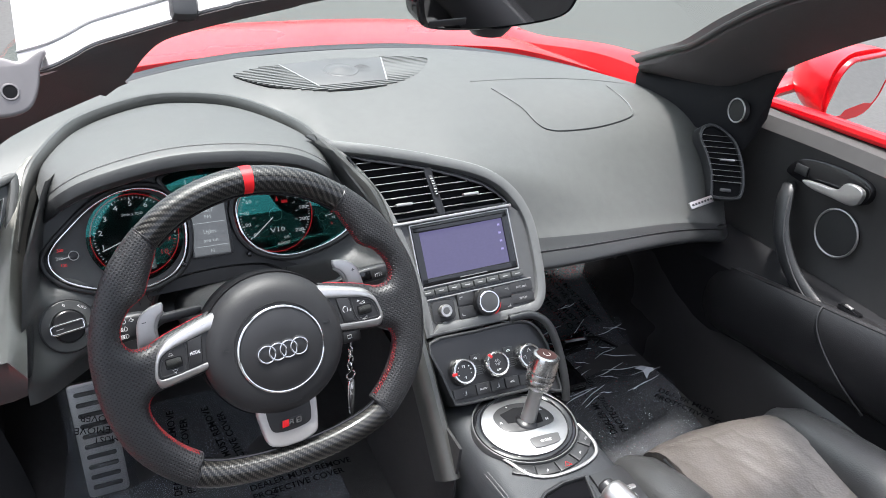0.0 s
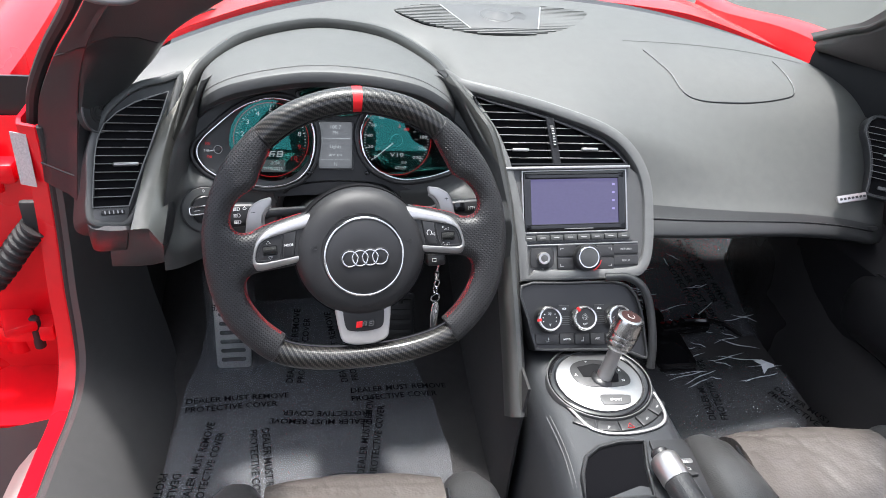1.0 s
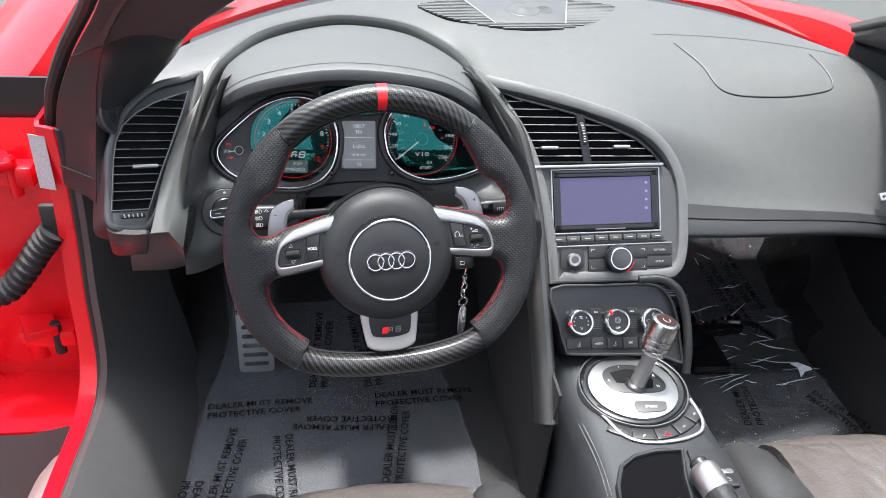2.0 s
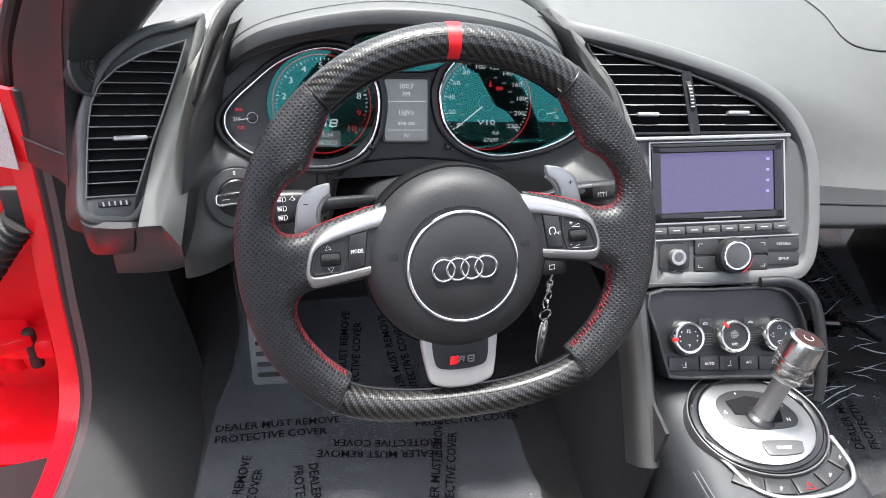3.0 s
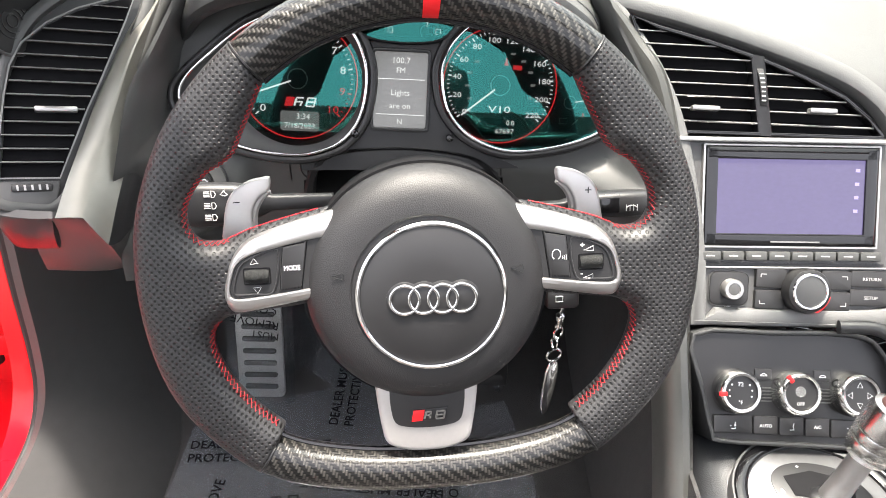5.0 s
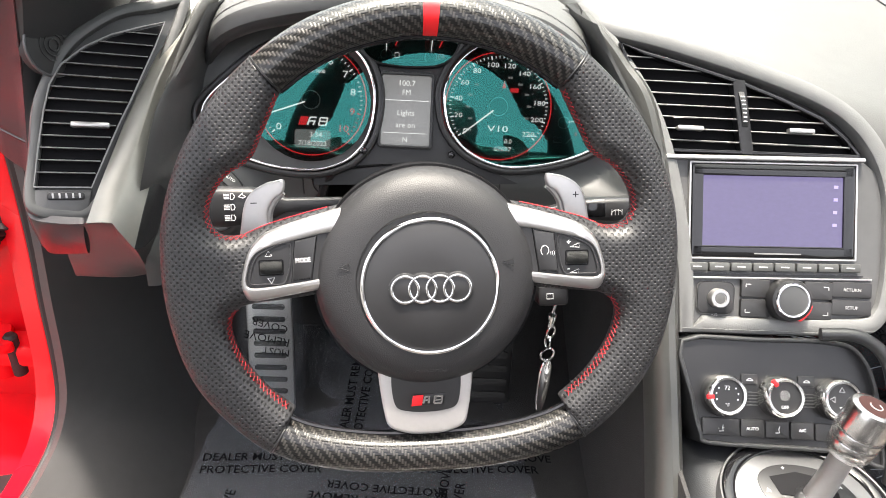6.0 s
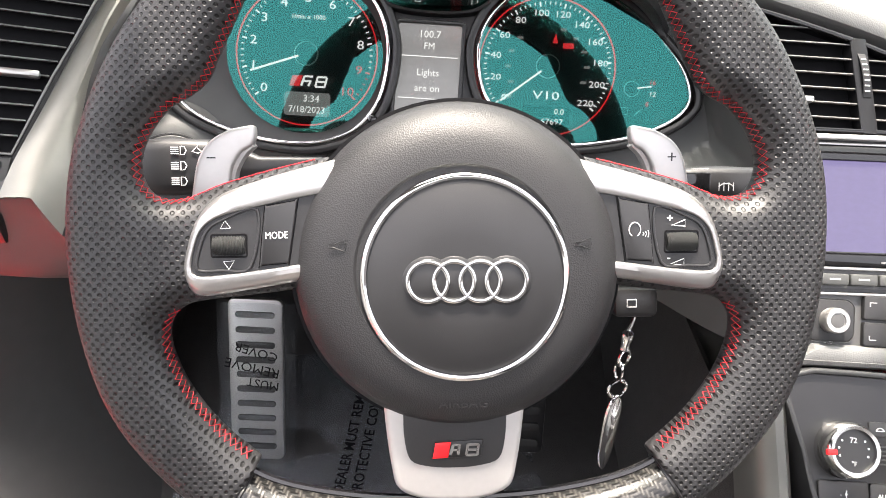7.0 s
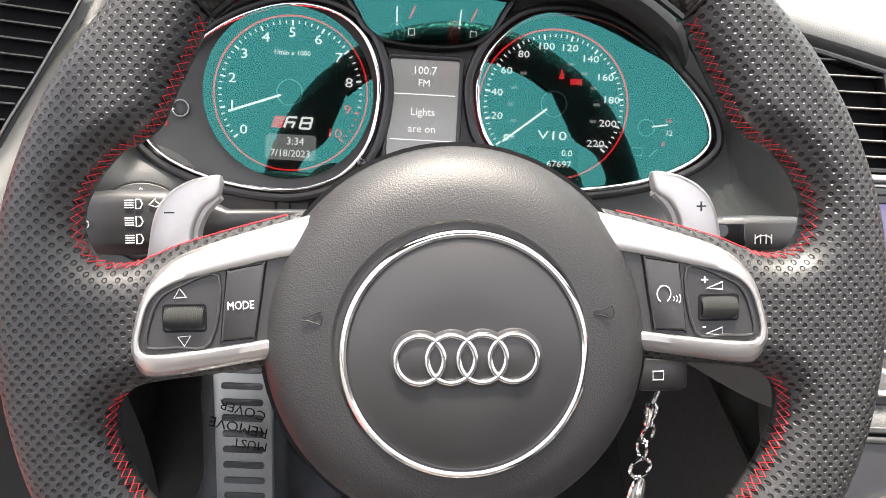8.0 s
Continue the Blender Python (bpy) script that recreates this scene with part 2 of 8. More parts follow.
def carbon_weave(name):
    """Lacquered twill, laid out on the mesh's own map in metres."""
    m = material(name, (0.02, 0.02, 0.02), 0.40, coat=0.75, spec=0.25)
    n, l, b = nodes_of(m)
    uv, sep = n.new("ShaderNodeUVMap"), n.new("ShaderNodeSeparateXYZ")
    l.new(uv.outputs[0], sep.inputs[0])

    def calc(op, a, c=None):
        q = n.new("ShaderNodeMath")
        q.operation = op
        for k, w in enumerate((a, c)):
            if w is None:
                continue
            if isinstance(w, (int, float)):
                q.inputs[k].default_value = w
            else:
                l.new(w, q.inputs[k])
        return q.outputs[0]

    u, v = calc("DIVIDE", sep.outputs[0], 0.0021), calc("DIVIDE", sep.outputs[1], 0.0021)
    turn = calc("MODULO", calc("ADD", calc("ADD", calc("FLOOR", u), calc("FLOOR", v)), 400), 4)
    warp = calc("LESS_THAN", turn, 1.5)
    hump_u = calc("SUBTRACT", 1.0, calc("MULTIPLY", calc("ABSOLUTE", calc("SUBTRACT", calc("FRACT", u), 0.5)), 1.6))
    hump_v = calc("SUBTRACT", 1.0, calc("MULTIPLY", calc("ABSOLUTE", calc("SUBTRACT", calc("FRACT", v), 0.5)), 1.6))
    over = calc("MULTIPLY", warp, hump_u)
    height = calc("ADD", over, calc("MULTIPLY", calc("SUBTRACT", 1.0, warp), calc("MULTIPLY", hump_v, 0.6)))
    mix = n.new("ShaderNodeMix")
    mix.data_type, mix.clamp_factor = "RGBA", True
    mix.inputs["A"].default_value, mix.inputs["B"].default_value = (0.004, 0.004, 0.004, 1), (0.052, 0.049, 0.044, 1)
    l.new(over, mix.inputs["Factor"])
    l.new(mix.outputs["Result"], b.inputs["Base Color"])
    bp = n.new("ShaderNodeBump")
    bp.inputs["Strength"].default_value, bp.inputs["Distance"].default_value, bp.invert = 0.35, 0.0008, False
    l.new(height, bp.inputs["Height"])
    l.new(bp.outputs[0], b.inputs["Normal"])
    b.inputs["Metallic"].default_value = 0.1
    return m


def thin_glass(name, tint, gloss, share, rough=0.02, rise=0.3):
    """A coated pane: mostly clear, part mirror."""
    m = bpy.data.materials.new(name)
    m.use_nodes = True
    n, l = m.node_tree.nodes, m.node_tree.links
    n.remove(n["Principled BSDF"])
    t, g, x, fr = n.new("ShaderNodeBsdfTransparent"), n.new("ShaderNodeBsdfGlossy"), n.new("ShaderNodeMixShader"), n.new("ShaderNodeLayerWeight")
    t.inputs[0].default_value, g.inputs["Color"].default_value, g.inputs["Roughness"].default_value = (*tint, 1), (*gloss, 1), rough
    fr.inputs["Blend"].default_value = 0.5
    steep, add = n.new("ShaderNodeMath"), n.new("ShaderNodeMath")
    steep.operation, steep.inputs[1].default_value = "POWER", 5.0
    l.new(fr.outputs["Facing"], steep.inputs[0])
    add.operation, add.use_clamp = "MULTIPLY_ADD", True
    add.inputs[1].default_value, add.inputs[2].default_value = rise, share
    l.new(steep.outputs[0], add.inputs[0])
    l.new(add.outputs[0], x.inputs[0])
    l.new(t.outputs[0], x.inputs[1])
    l.new(g.outputs[0], x.inputs[2])
    l.new(x.outputs[0], n["Material Output"].inputs[0])
    return m


def lit(name, color, strength, rough=0.15, base=(0.02, 0.02, 0.02)):
    """A backlit display under a gloss cover."""
    m = material(name, base, rough)
    n, l, b = nodes_of(m)
    nz = n.new("ShaderNodeTexNoise")
    nz.inputs["Scale"].default_value = 25
    mr = n.new("ShaderNodeMapRange")
    mr.inputs["To Min"].default_value, mr.inputs["To Max"].default_value = strength * 0.85, strength * 1.15
    l.new(nz.outputs["Fac"], mr.inputs["Value"])
    l.new(mr.outputs[0], b.inputs["Emission Strength"])
    b.inputs["Emission Color"].default_value = (*color, 1)
    return m


def film(name, tint, share, bump, milk, rise=0.3):
    """Crinkled clear plastic sheet."""
    m = thin_glass(name, tint, (0.95, 0.97, 1.0), share, 0.09, rise)
    n, l = m.node_tree.nodes, m.node_tree.links
    g, fr = n["Glossy BSDF"], n["Layer Weight"]
    co = n.new("ShaderNodeTexCoord")
    a, c = n.new("ShaderNodeTexNoise"), n.new("ShaderNodeTexVoronoi")
    a.inputs["Scale"].default_value, a.inputs["Detail"].default_value, a.inputs["Distortion"].default_value = 14, 5, 1.5
    c.feature = "DISTANCE_TO_EDGE"
    c.inputs["Scale"].default_value = 11
    l.new(co.outputs["Object"], a.inputs["Vector"])
    l.new(a.outputs["Color"], c.inputs["Vector"])
    s = n.new("ShaderNodeMath")
    s.operation = "ADD"
    l.new(a.outputs["Fac"], s.inputs[0])
    l.new(c.outputs["Distance"], s.inputs[1])
    bp = n.new("ShaderNodeBump")
    bp.inputs["Strength"].default_value, bp.inputs["Distance"].default_value = bump, 0.02
    l.new(s.outputs[0], bp.inputs["Height"])
    l.new(bp.outputs[0], g.inputs["Normal"])
    l.new(bp.outputs[0], fr.inputs["Normal"])
    milky, over = n.new("ShaderNodeBsdfDiffuse"), n.new("ShaderNodeMixShader")
    milky.inputs["Color"].default_value = (0.75, 0.78, 0.82, 1)
    over.inputs[0].default_value = milk
    old = n["Material Output"].inputs[0].links[0].from_socket
    l.new(old, over.inputs[1])
    l.new(milky.outputs[0], over.inputs[2])
    l.new(over.outputs[0], n["Material Output"].inputs[0])
    return m


PERF = perforated("perforated_leather", (0.024, 0.024, 0.0255))
CARBON = carbon_weave("lacquered_carbon")
HUBSKIN = material("grained_airbag_cover", (0.017, 0.017, 0.018), 0.54, bump=0.26, bump_scale=1400, vary=0.1)
SMOOTH = material("fine_black_plastic", (0.021, 0.021, 0.022), 0.42, bump=0.05, bump_scale=2500)
BUTTON = material("button_black", (0.022, 0.022, 0.023), 0.4, bump=0.05)
GREYPANEL = material("grey_control_panel", (0.085, 0.085, 0.085), 0.4, metal=0.2)
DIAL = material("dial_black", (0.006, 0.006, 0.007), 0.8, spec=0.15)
DIALFACE = material("dark_dial_face", (0.075, 0.077, 0.078), 0.6, spec=0.25)
MARK = material("white_marking", (0.85, 0.85, 0.85), 0.5, vary=0.03)
DIMMARK = material("grey_marking", (0.4, 0.4, 0.4), 0.5, vary=0.05)
STITCH = material("red_thread", (0.50, 0.015, 0.025), 0.7, vary=0.1)
GREYSTITCH = material("grey_thread", (0.15, 0.15, 0.15), 0.7, vary=0.1)
GAUGE = thin_glass("coated_gauge_glass", (0.46, 0.47, 0.47), (0.09, 0.56, 0.50), 0.15, 0.02, 0.4)
WINDSCREEN = thin_glass("windscreen_glass", (0.92, 0.95, 0.93), (0.9, 0.95, 0.95), 0.02, 0.03, 0.12)
MIRROR = material("mirror_glass", (0.85, 0.86, 0.87), 0.03, metal=1.0, vary=0.01, rough_vary=0.01)
SCREEN = lit("screen_glow", (0.30, 0.25, 0.62), 0.105, 0.12)
LCD = lit("grey_display", (0.55, 0.57, 0.57), 0.046, 0.2, (0.1, 0.1, 0.1))
LCDTEXT = lit("display_text", (0.8, 0.85, 0.85), 0.20)
FIGURE = lit("lit_dial_figures", (0.85, 0.88, 0.9), 0.80)
REDFIGURE = lit("lit_red_dial_figures", (1.0, 0.04, 0.05), 0.50, 0.4, (0.4, 0.01, 0.01))
CLOCKTEXT = lit("lit_clock_text", (0.8, 0.85, 0.85), 0.85)
CLOCKFACE = lit("lit_clock_face", (0.55, 0.57, 0.57), 0.22, 0.2, (0.1, 0.1, 0.1))
REDGLOW = lit("red_gauge_light", (1.0, 0.04, 0.05), 0.15, 0.4, (0.4, 0.01, 0.01))
FILM = film("floor_film", (0.90, 0.91, 0.93), 0.012, 0.06, 0.046, 0.2)
WRAP = film("thin_wrap", (0.93, 0.94, 0.95), 0.02, 0.12, 0.02, 0.4)
# pale colour for the highlights painted along the bag's creases
GLINT = material("painted_plastic_glint", (0.55, 0.57, 0.60), 0.15, vary=0.2, coat=0.6)
PALEKNOB = material("pale_grey_knob", (0.20, 0.20, 0.195), 0.35, metal=0.3)
SLATEDGE = material("bright_slat_edge", (0.30, 0.30, 0.295), 0.3, metal=0.5)
GAUGEMARK = lit("backlit_figures", (0.85, 0.88, 0.9), 0.17)
BAGFILM = film("crinkled_bag", (0.90, 0.91, 0.93), 0.035, 0.6, 0.015, 0.5)
# ink of the warning print, and the painted shade of the console tray
PRINT_AND_SHADE = material("black_print_and_tray_shade", (0.004, 0.004, 0.005), 0.9, spec=0.05)
# black leather whose base is lightened and browned to suggest sunlight
SEATHIDE = material("creased_leather_sun_warmed", (0.085, 0.075, 0.068), 0.36, bump=0.5, bump_scale=260, vary=0.2, scale=60)


# ---- ground and body ----
bm = bmesh.new()
bmesh.ops.create_grid(bm, x_segments=40, y_segments=40, size=400)
link("ground", bm, ASPHALT)
tagged(bpy.data.objects["ground"], "worn grey asphalt of an open car park", "ground", kind="structure")


def far_edge(x):
    return 0.775 - 0.2 * (abs(x - 0.31) / 0.58) ** 2.1


def top_z(x):
    return 0.797 - 0.05 * (abs(x - 0.3) / 0.6) ** 3


car_body = thing("car_exterior", "bright red glossy car body with open sides", "car body", kind="")
# front lid and wings beyond the windscreen
rows = []
for i in range(17):
    f = i / 16
    y = 0.0 + f
    row = []
    for j in range(41):
        x = MID + (j / 40 - 0.5) * 1.86
        d = abs(x - MID) / 0.93
        yy = far_edge(MID + (x - MID) * 0.75) + 0.05 + f * 1.25
        wing = math.exp(-((d - 0.78) / 0.16) ** 2) * 0.05 * smoothstep(0.0, 0.5, f)
        crest = 1.04 - 0.18 * (abs(x - MID) / 0.53) ** 3.6
        z = 0.792 - 0.36 * max(0.0, yy - crest) ** 1.25 - 0.16 * smoothstep(0.82, 1.0, d) + 0.4 * wing - 0.04 * d * d * (1 - f) - 0.055 * smoothstep(0.40, 0.80, d)
        row.append((x, yy, z))
    rows.append(row)
part("front_lid", shell(rows, 0.012), RED, car_body)
for sd in (0, 1):
    rows = []
    for k in range(13):
        y = (0.74 if sd else 0.36) + (0.87 if sd else 1.25) * k / 12
        row = []
        for j in range(11):
            g = j / 10
            x = -0.505 - 0.175 * g - 0.03 * smoothstep(0.5, 1.3, y)
            z = 0.735 + 0.035 * math.sin(math.pi * min(1, g * 1.3 + 0.15)) - 0.12 * smoothstep(0.7, 1.0, g) ** 2 - 0.10 * smoothstep(0.7, 1.6, y) ** 1.5 + 0.03 * smoothstep(0.3, 0.8, y) - 0.09 * sd
            row.append((2 * MID - x if sd else x, y, z))
        rows.append([((2 * MID + 0.505 - 0.0) if sd else -0.505, y, rows[-1][0][2] - 0.12 if rows else 0.60)] + row)
    part("front_wing", loft(rows), RED, car_body, "glossy red front wing")
# black scuttle between glass and lid
rows = []
for k, (dy, dz) in enumerate(((0.0, -0.02), (0.012, 0.004), (0.035, 0.008), (0.06, 0.0), (0.075, -0.02))):
    rows.append([(x, far_edge(x) + dy, top_z(x) - 0.004 + dz) for x in [MID - 0.62 + 1.24 * j / 48 for j in range(49)]])
part("scuttle", shell(rows, 0.004), BLACK, car_body, "black plastic scuttle panel")

# ---- dashboard ----
dashboard = thing("dashboard", "dark grey soft plastic dashboard with a rounded passenger side", "dashboard")
PROFILE = [(1.0, 0.0), (0.93, 0.012), (0.75, 0.012), (0.6, 0.002), (0.48, -0.018), (0.38, -0.046), (0.28, -0.084), (0.18, -0.125), (0.1, -0.157), (0.05, -0.172), (0.012, -0.182), (-0.005, -0.192), (0.01, -0.201), (0.06, -0.206), (0.25, -0.21)]


def dash_front(x):
    driver = smoothstep(-0.24, -0.14, x) * (1 - smoothstep(0.13, 0.19, x))
    left = 1 - smoothstep(-0.24, -0.14, x)
    return 0.175 + 0.06 * smoothstep(0.5, 1.0, x) + 0.08 * driver + 0.08 * left


rows = []
for j in range(121):
    x = -0.36 + 1.36 * j / 120
    e = smoothstep(0.90, 1.04, x)
    near = smoothstep(0.1, 0.2, x) * (1 - smoothstep(0.34, 0.72, x))
    y0, y1 = dash_front(x), far_edge(x)
    row = []
    for q in spline([(a, b, 0) for a, b in PROFILE], 4):
        lift = 0.075 * near * math.exp(-((q[0] - 0.12) / 0.24) ** 2) * smoothstep(-0.19, -0.12, q[1])
        y, z = y0 + (y1 - y0) * q[0] + 0.05 * e * (1 - q[0]), top_z(x) + q[1] + lift
        if -0.12 < x < 0.463:
            z = min(z, 0.6 + (y - 0.16) * 1.54 - 0.022)
        row.append((x - 0.03 * e * (1 - q[0]), y, z))
    rows.append(row)
cut = next(k for k, q in enumerate(spline([(a, b, 0) for a, b in PROFILE], 4)) if q[1] < -0.168)
part("dash_pad", loft([r[:cut + 1] for r in rows]), DASH, dashboard)
part("dash_lower", loft([r[cut:] for r in rows]), TRIM, dashboard, "dark lower dash edge")

# trim arch that runs round the instrument hood and down beside the centre stack
ARCH_LINE = [(-0.2465, 0.212, 0.750), (-0.237, 0.258, 0.777), (-0.226, 0.298, 0.797), (-0.207, 0.345, 0.8045), (-0.165, 0.445, 0.806), (-0.09, 0.515, 0.806), (-0.02, 0.533, 0.806), (0.066, 0.49, 0.806), (0.128, 0.375, 0.805), (0.152, 0.30, 0.795)]
LEG_LINE = [(0.152, 0.30, 0.795), (0.186, 0.268, 0.762), (0.21, 0.238, 0.73), (0.232, 0.185, 0.64), (0.238, 0.125, 0.555), (0.240, 0.05, 0.475), (0.240, -0.012, 0.408)]
arch_pts = spline([*ARCH_LINE, *LEG_LINE[1:]], 8)
n_a = len(arch_pts)
rows = []
for i, p in enumerate(arch_pts):
    a, b = arch_pts[max(0, i - 1)], arch_pts[min(n_a - 1, i + 1)]
    t = (b - a).normalized()
    f = i / (n_a - 1)
    left = 1 - smoothstep(0.0, 0.22, f)
    right = smoothstep(0.45, 0.85, f)
    out = Vector((0, -0.35 - 0.5 * max(left, right), 0.85 - 0.35 * max(left, right))).normalized()
    s = t.cross(out).normalized()
    w = s.cross(t).normalized()
    half = 0.0085 - 0.004 * left + 0.005 * right
    tall = 0.010 - 0.006 * left + 0.006 * right
    prof = [(-1, -2.2), (-1.0, -0.3), (-0.8, 0.35), (-0.35, 0.9), (0.15, 1.0), (0.6, 0.75), (0.9, 0.25), (1.0, -0.3), (1.0, -2.2)]
    rows.append([p + s * (c * half) + w * (h * tall + 0.002 - 0.014 * left) for c, h in prof])
part("trim_arch", loft(rows, caps=True), DARKARCH, dashboard, "satin grey trim arch")
# broad end of the arch beside the driver's vent, with a ridge down its middle
B_OUT = spline([(-0.290, 0.103, 0.663), (-0.2855, 0.126, 0.682), (-0.282, 0.168, 0.703), (-0.275, 0.208, 0.730), (-0.265, 0.247, 0.759), (-0.252, 0.275, 0.785), (-0.240, 0.305, 0.799), (-0.226, 0.345, 0.804)], 6)
B_RIDGE = spline([(-0.2665, 0.102, 0.6655), (-0.262, 0.138, 0.690), (-0.2555, 0.185, 0.7265), (-0.2465, 0.217, 0.757), (-0.2375, 0.258, 0.779), (-0.228, 0.296, 0.799), (-0.220, 0.318, 0.8055), (-0.209, 0.345, 0.8085)], 6)
B_IN = spline([(-0.2520, 0.103, 0.6385), (-0.2475, 0.130, 0.667), (-0.2465, 0.165, 0.685), (-0.244, 0.215, 0.708), (-0.235, 0.266, 0.738), (-0.221, 0.292, 0.766), (-0.210, 0.327, 0.785), (-0.200, 0.350, 0.798)], 6)
band, flank = [], []
for p, q, r in zip(B_OUT, B_RIDGE, B_IN):
    bow = Vector((0, -0.0012, 0.0012))
    band.append([p + Vector((0.002, 0.016, -0.010)), p + Vector((0.0, 0.002, -0.002)), p + Vector((0.0012, 0.0, 0.0)), p.lerp(q, 0.33) + bow, p.lerp(q, 0.67) + bow, q.lerp(p, 0.045), q.lerp(r, 0.04), q.lerp(r, 0.33) + bow, q.lerp(r, 0.67) + bow, r.lerp(q, 0.03), r])
    flank.append([r, r + Vector((0.0022, 0.004, -0.0022)), r + Vector((0.0035, 0.014, -0.006)), r + Vector((0.004, 0.05, -0.012))])
part("arch_end", loft(band), ARCH, dashboard, "broad ridged end of the arch", None, 20)
part("arch_flank", loft(flank), TRIM, dashboard, "dark inner side of the arch")
# dark block that closes the arch below its slanting cut
top = [Vector((-0.320, 0.112, 0.655)), B_OUT[0], B_RIDGE[0], B_IN[0], flank[0][2], flank[0][3]]
low = [Vector((-0.334, 0.148, 0.572)), Vector((-0.3, 0.148, 0.572)), Vector((-0.279, 0.148, 0.574)), Vector((-0.2625, 0.150, 0.578)), Vector((-0.2605, 0.165, 0.578)), Vector((-0.2595, 0.2, 0.578))]
rows = []
for f, dy in ((0.0, 0.0), (0.02, 0.0008), (0.3, 0.001), (0.65, 0.0), (0.94, 0.0), (0.985, 0.002), (1.0, 0.006)):
    rows.append([a.lerp(b, f) + Vector((0, 0.0006 + dy, -0.0006)) for a, b in zip(top, low)])
rows.append([b + Vector((0, 0.10, 0.0)) for b in low])
part("arch_foot", loft(rows), FASCIA, dashboard, "dark foot of the arch", None, 30)

# hood over the instruments
hood_arch = spline([(-0.219, 0.305, 0.783), *ARCH_LINE[3:]], 6)
LIP = [(-0.214, 0.258, 0.776), (-0.190, 0.224, 0.808), (-0.155, 0.218, 0.826), (-0.094, 0.222, 0.838), (-0.04, 0.224, 0.842), (0.027, 0.222, 0.839), (0.09, 0.22, 0.828), (0.130, 0.224, 0.806), (0.150, 0.245, 0.780)]
lip_pts = spline(LIP, 12)


def along(points, f):
    k = f * (len(points) - 1)
    i = min(int(k), len(points) - 2)
    return points[i].lerp(points[i + 1], k - i)


rows = []
for i in range(49):
    f = i / 48
    a, b = along(hood_arch, f), along(lip_pts, f)
    row = []
    for k in range(10):
        g = k / 9
        row.append(a.lerp(b, g) + Vector((0, 0, -0.007 * (1 - g) ** 4 + 0.006 * math.sin(math.pi * g))))
    row += [b + Vector((0, dy, dz)) for dy, dz in ((-0.005, -0.002), (-0.010, -0.007), (-0.0115, -0.014), (-0.008, -0.021), (0.002, -0.027), (0.03, -0.031), (0.08, -0.032))]
    rows.append(row)
part("instrument_hood", loft([r[:11] for r in rows]), DASH, dashboard, "padded instrument hood")
part("hood_lip", loft([r[10:] for r in rows]), TRIM, dashboard, "dark rolled hood lip")

# bowl behind the wheel that holds the instruments
LEFT_LIMIT = [(0.56, -0.262), (0.61, -0.258), (0.675, -0.252), (0.745, -0.238), (0.79, -0.215), (0.83, -0.195)]
RIGHT_LIMIT = [(0.56, 0.236), (0.64, 0.230), (0.73, 0.206), (0.785, 0.168), (0.83, 0.14)]


def limit(table, z):
    return float(np.interp(z, [a for a, _ in table], [b for _, b in table]))


OPENING = [(p.x, p.y) for p in spline([(a, b, 0) for a, b in ((-0.112, 0.60), (-0.109, 0.632), (-0.101, 0.657), (-0.080, 0.6705), (-0.021, 0.6765), (0.037, 0.673), (0.061, 0.664), (0.074, 0.648), (0.080, 0.62), (0.080, 0.58), (-0.02, 0.565), (-0.112, 0.575))], 5, True)]


def plain_fascia(x, z):
    x0, x1 = limit(LEFT_LIMIT, z), limit(RIGHT_LIMIT, z)
    w = 0.022 + 0.08 * smoothstep(0.69, 0.65, z)
    d = max(1 - smoothstep(x0, x0 + w, x), smoothstep(x1 - w, x1, x))
    return 0.238 + (z - 0.72) * 0.466 + max(0.0, 0.66 - z) * 0.6 - 0.085 * d * (1 - 0.5 * smoothstep(0.72, 0.80, z))


SWITCH = tilted((-0.206, 0.1845, 0.645), 14.5, 63)


def fascia_y(x, z):
    """The fascia's depth, with a flat seat round the light switch."""
    c, n = SWITCH.translation, SWITCH.col[2]
    seat = c.y - ((x - c.x) * n[0] + (z - c.z) * n[2]) / n[1] + 0.0012
    f = 1 - smoothstep(0.032, 0.062, math.hypot(x - c.x, (z - c.z) * 1.1))
    return plain_fascia(x, z) * (1 - f) + seat * f


def inside(poly, x, y):
    hit = False
    for (ax, ay), (bx, by) in zip(poly, poly[1:] + poly[:1]):
        if (ay > y) != (by > y) and x < ax + (bx - ax) * (y - ay) / (by - ay):
            hit = not hit
    return hit


rows = []
for j in range(121):
    row = []
    zb = 0.574 - 0.016 * smoothstep(0.0, 0.24, j / 120)
    for k in range(61):
        z = 0.815 - (0.815 - zb) * k / 60
        x0, x1 = limit(LEFT_LIMIT, z), limit(RIGHT_LIMIT, z)
        x = x0 + (x1 - x0) * j / 120
        row.append((x, fascia_y(x, z), z))
    x = row[-1][0]
    row += [(x, row[-1][1] + 0.02, zb - 0.009), (x, row[-1][1] + 0.15, zb - 0.005)]
    rows.append(row)
bm = loft(rows)
bmesh.ops.delete(bm, geom=[f for f in bm.faces if inside(OPENING, f.calc_center_median().x, f.calc_center_median().z)], context="FACES")
part("driver_fascia", bm, FASCIA, dashboard, "dark grey panel round the instruments")
lip = [Vector((x, fascia_y(x, z), z)) for x, z in OPENING]
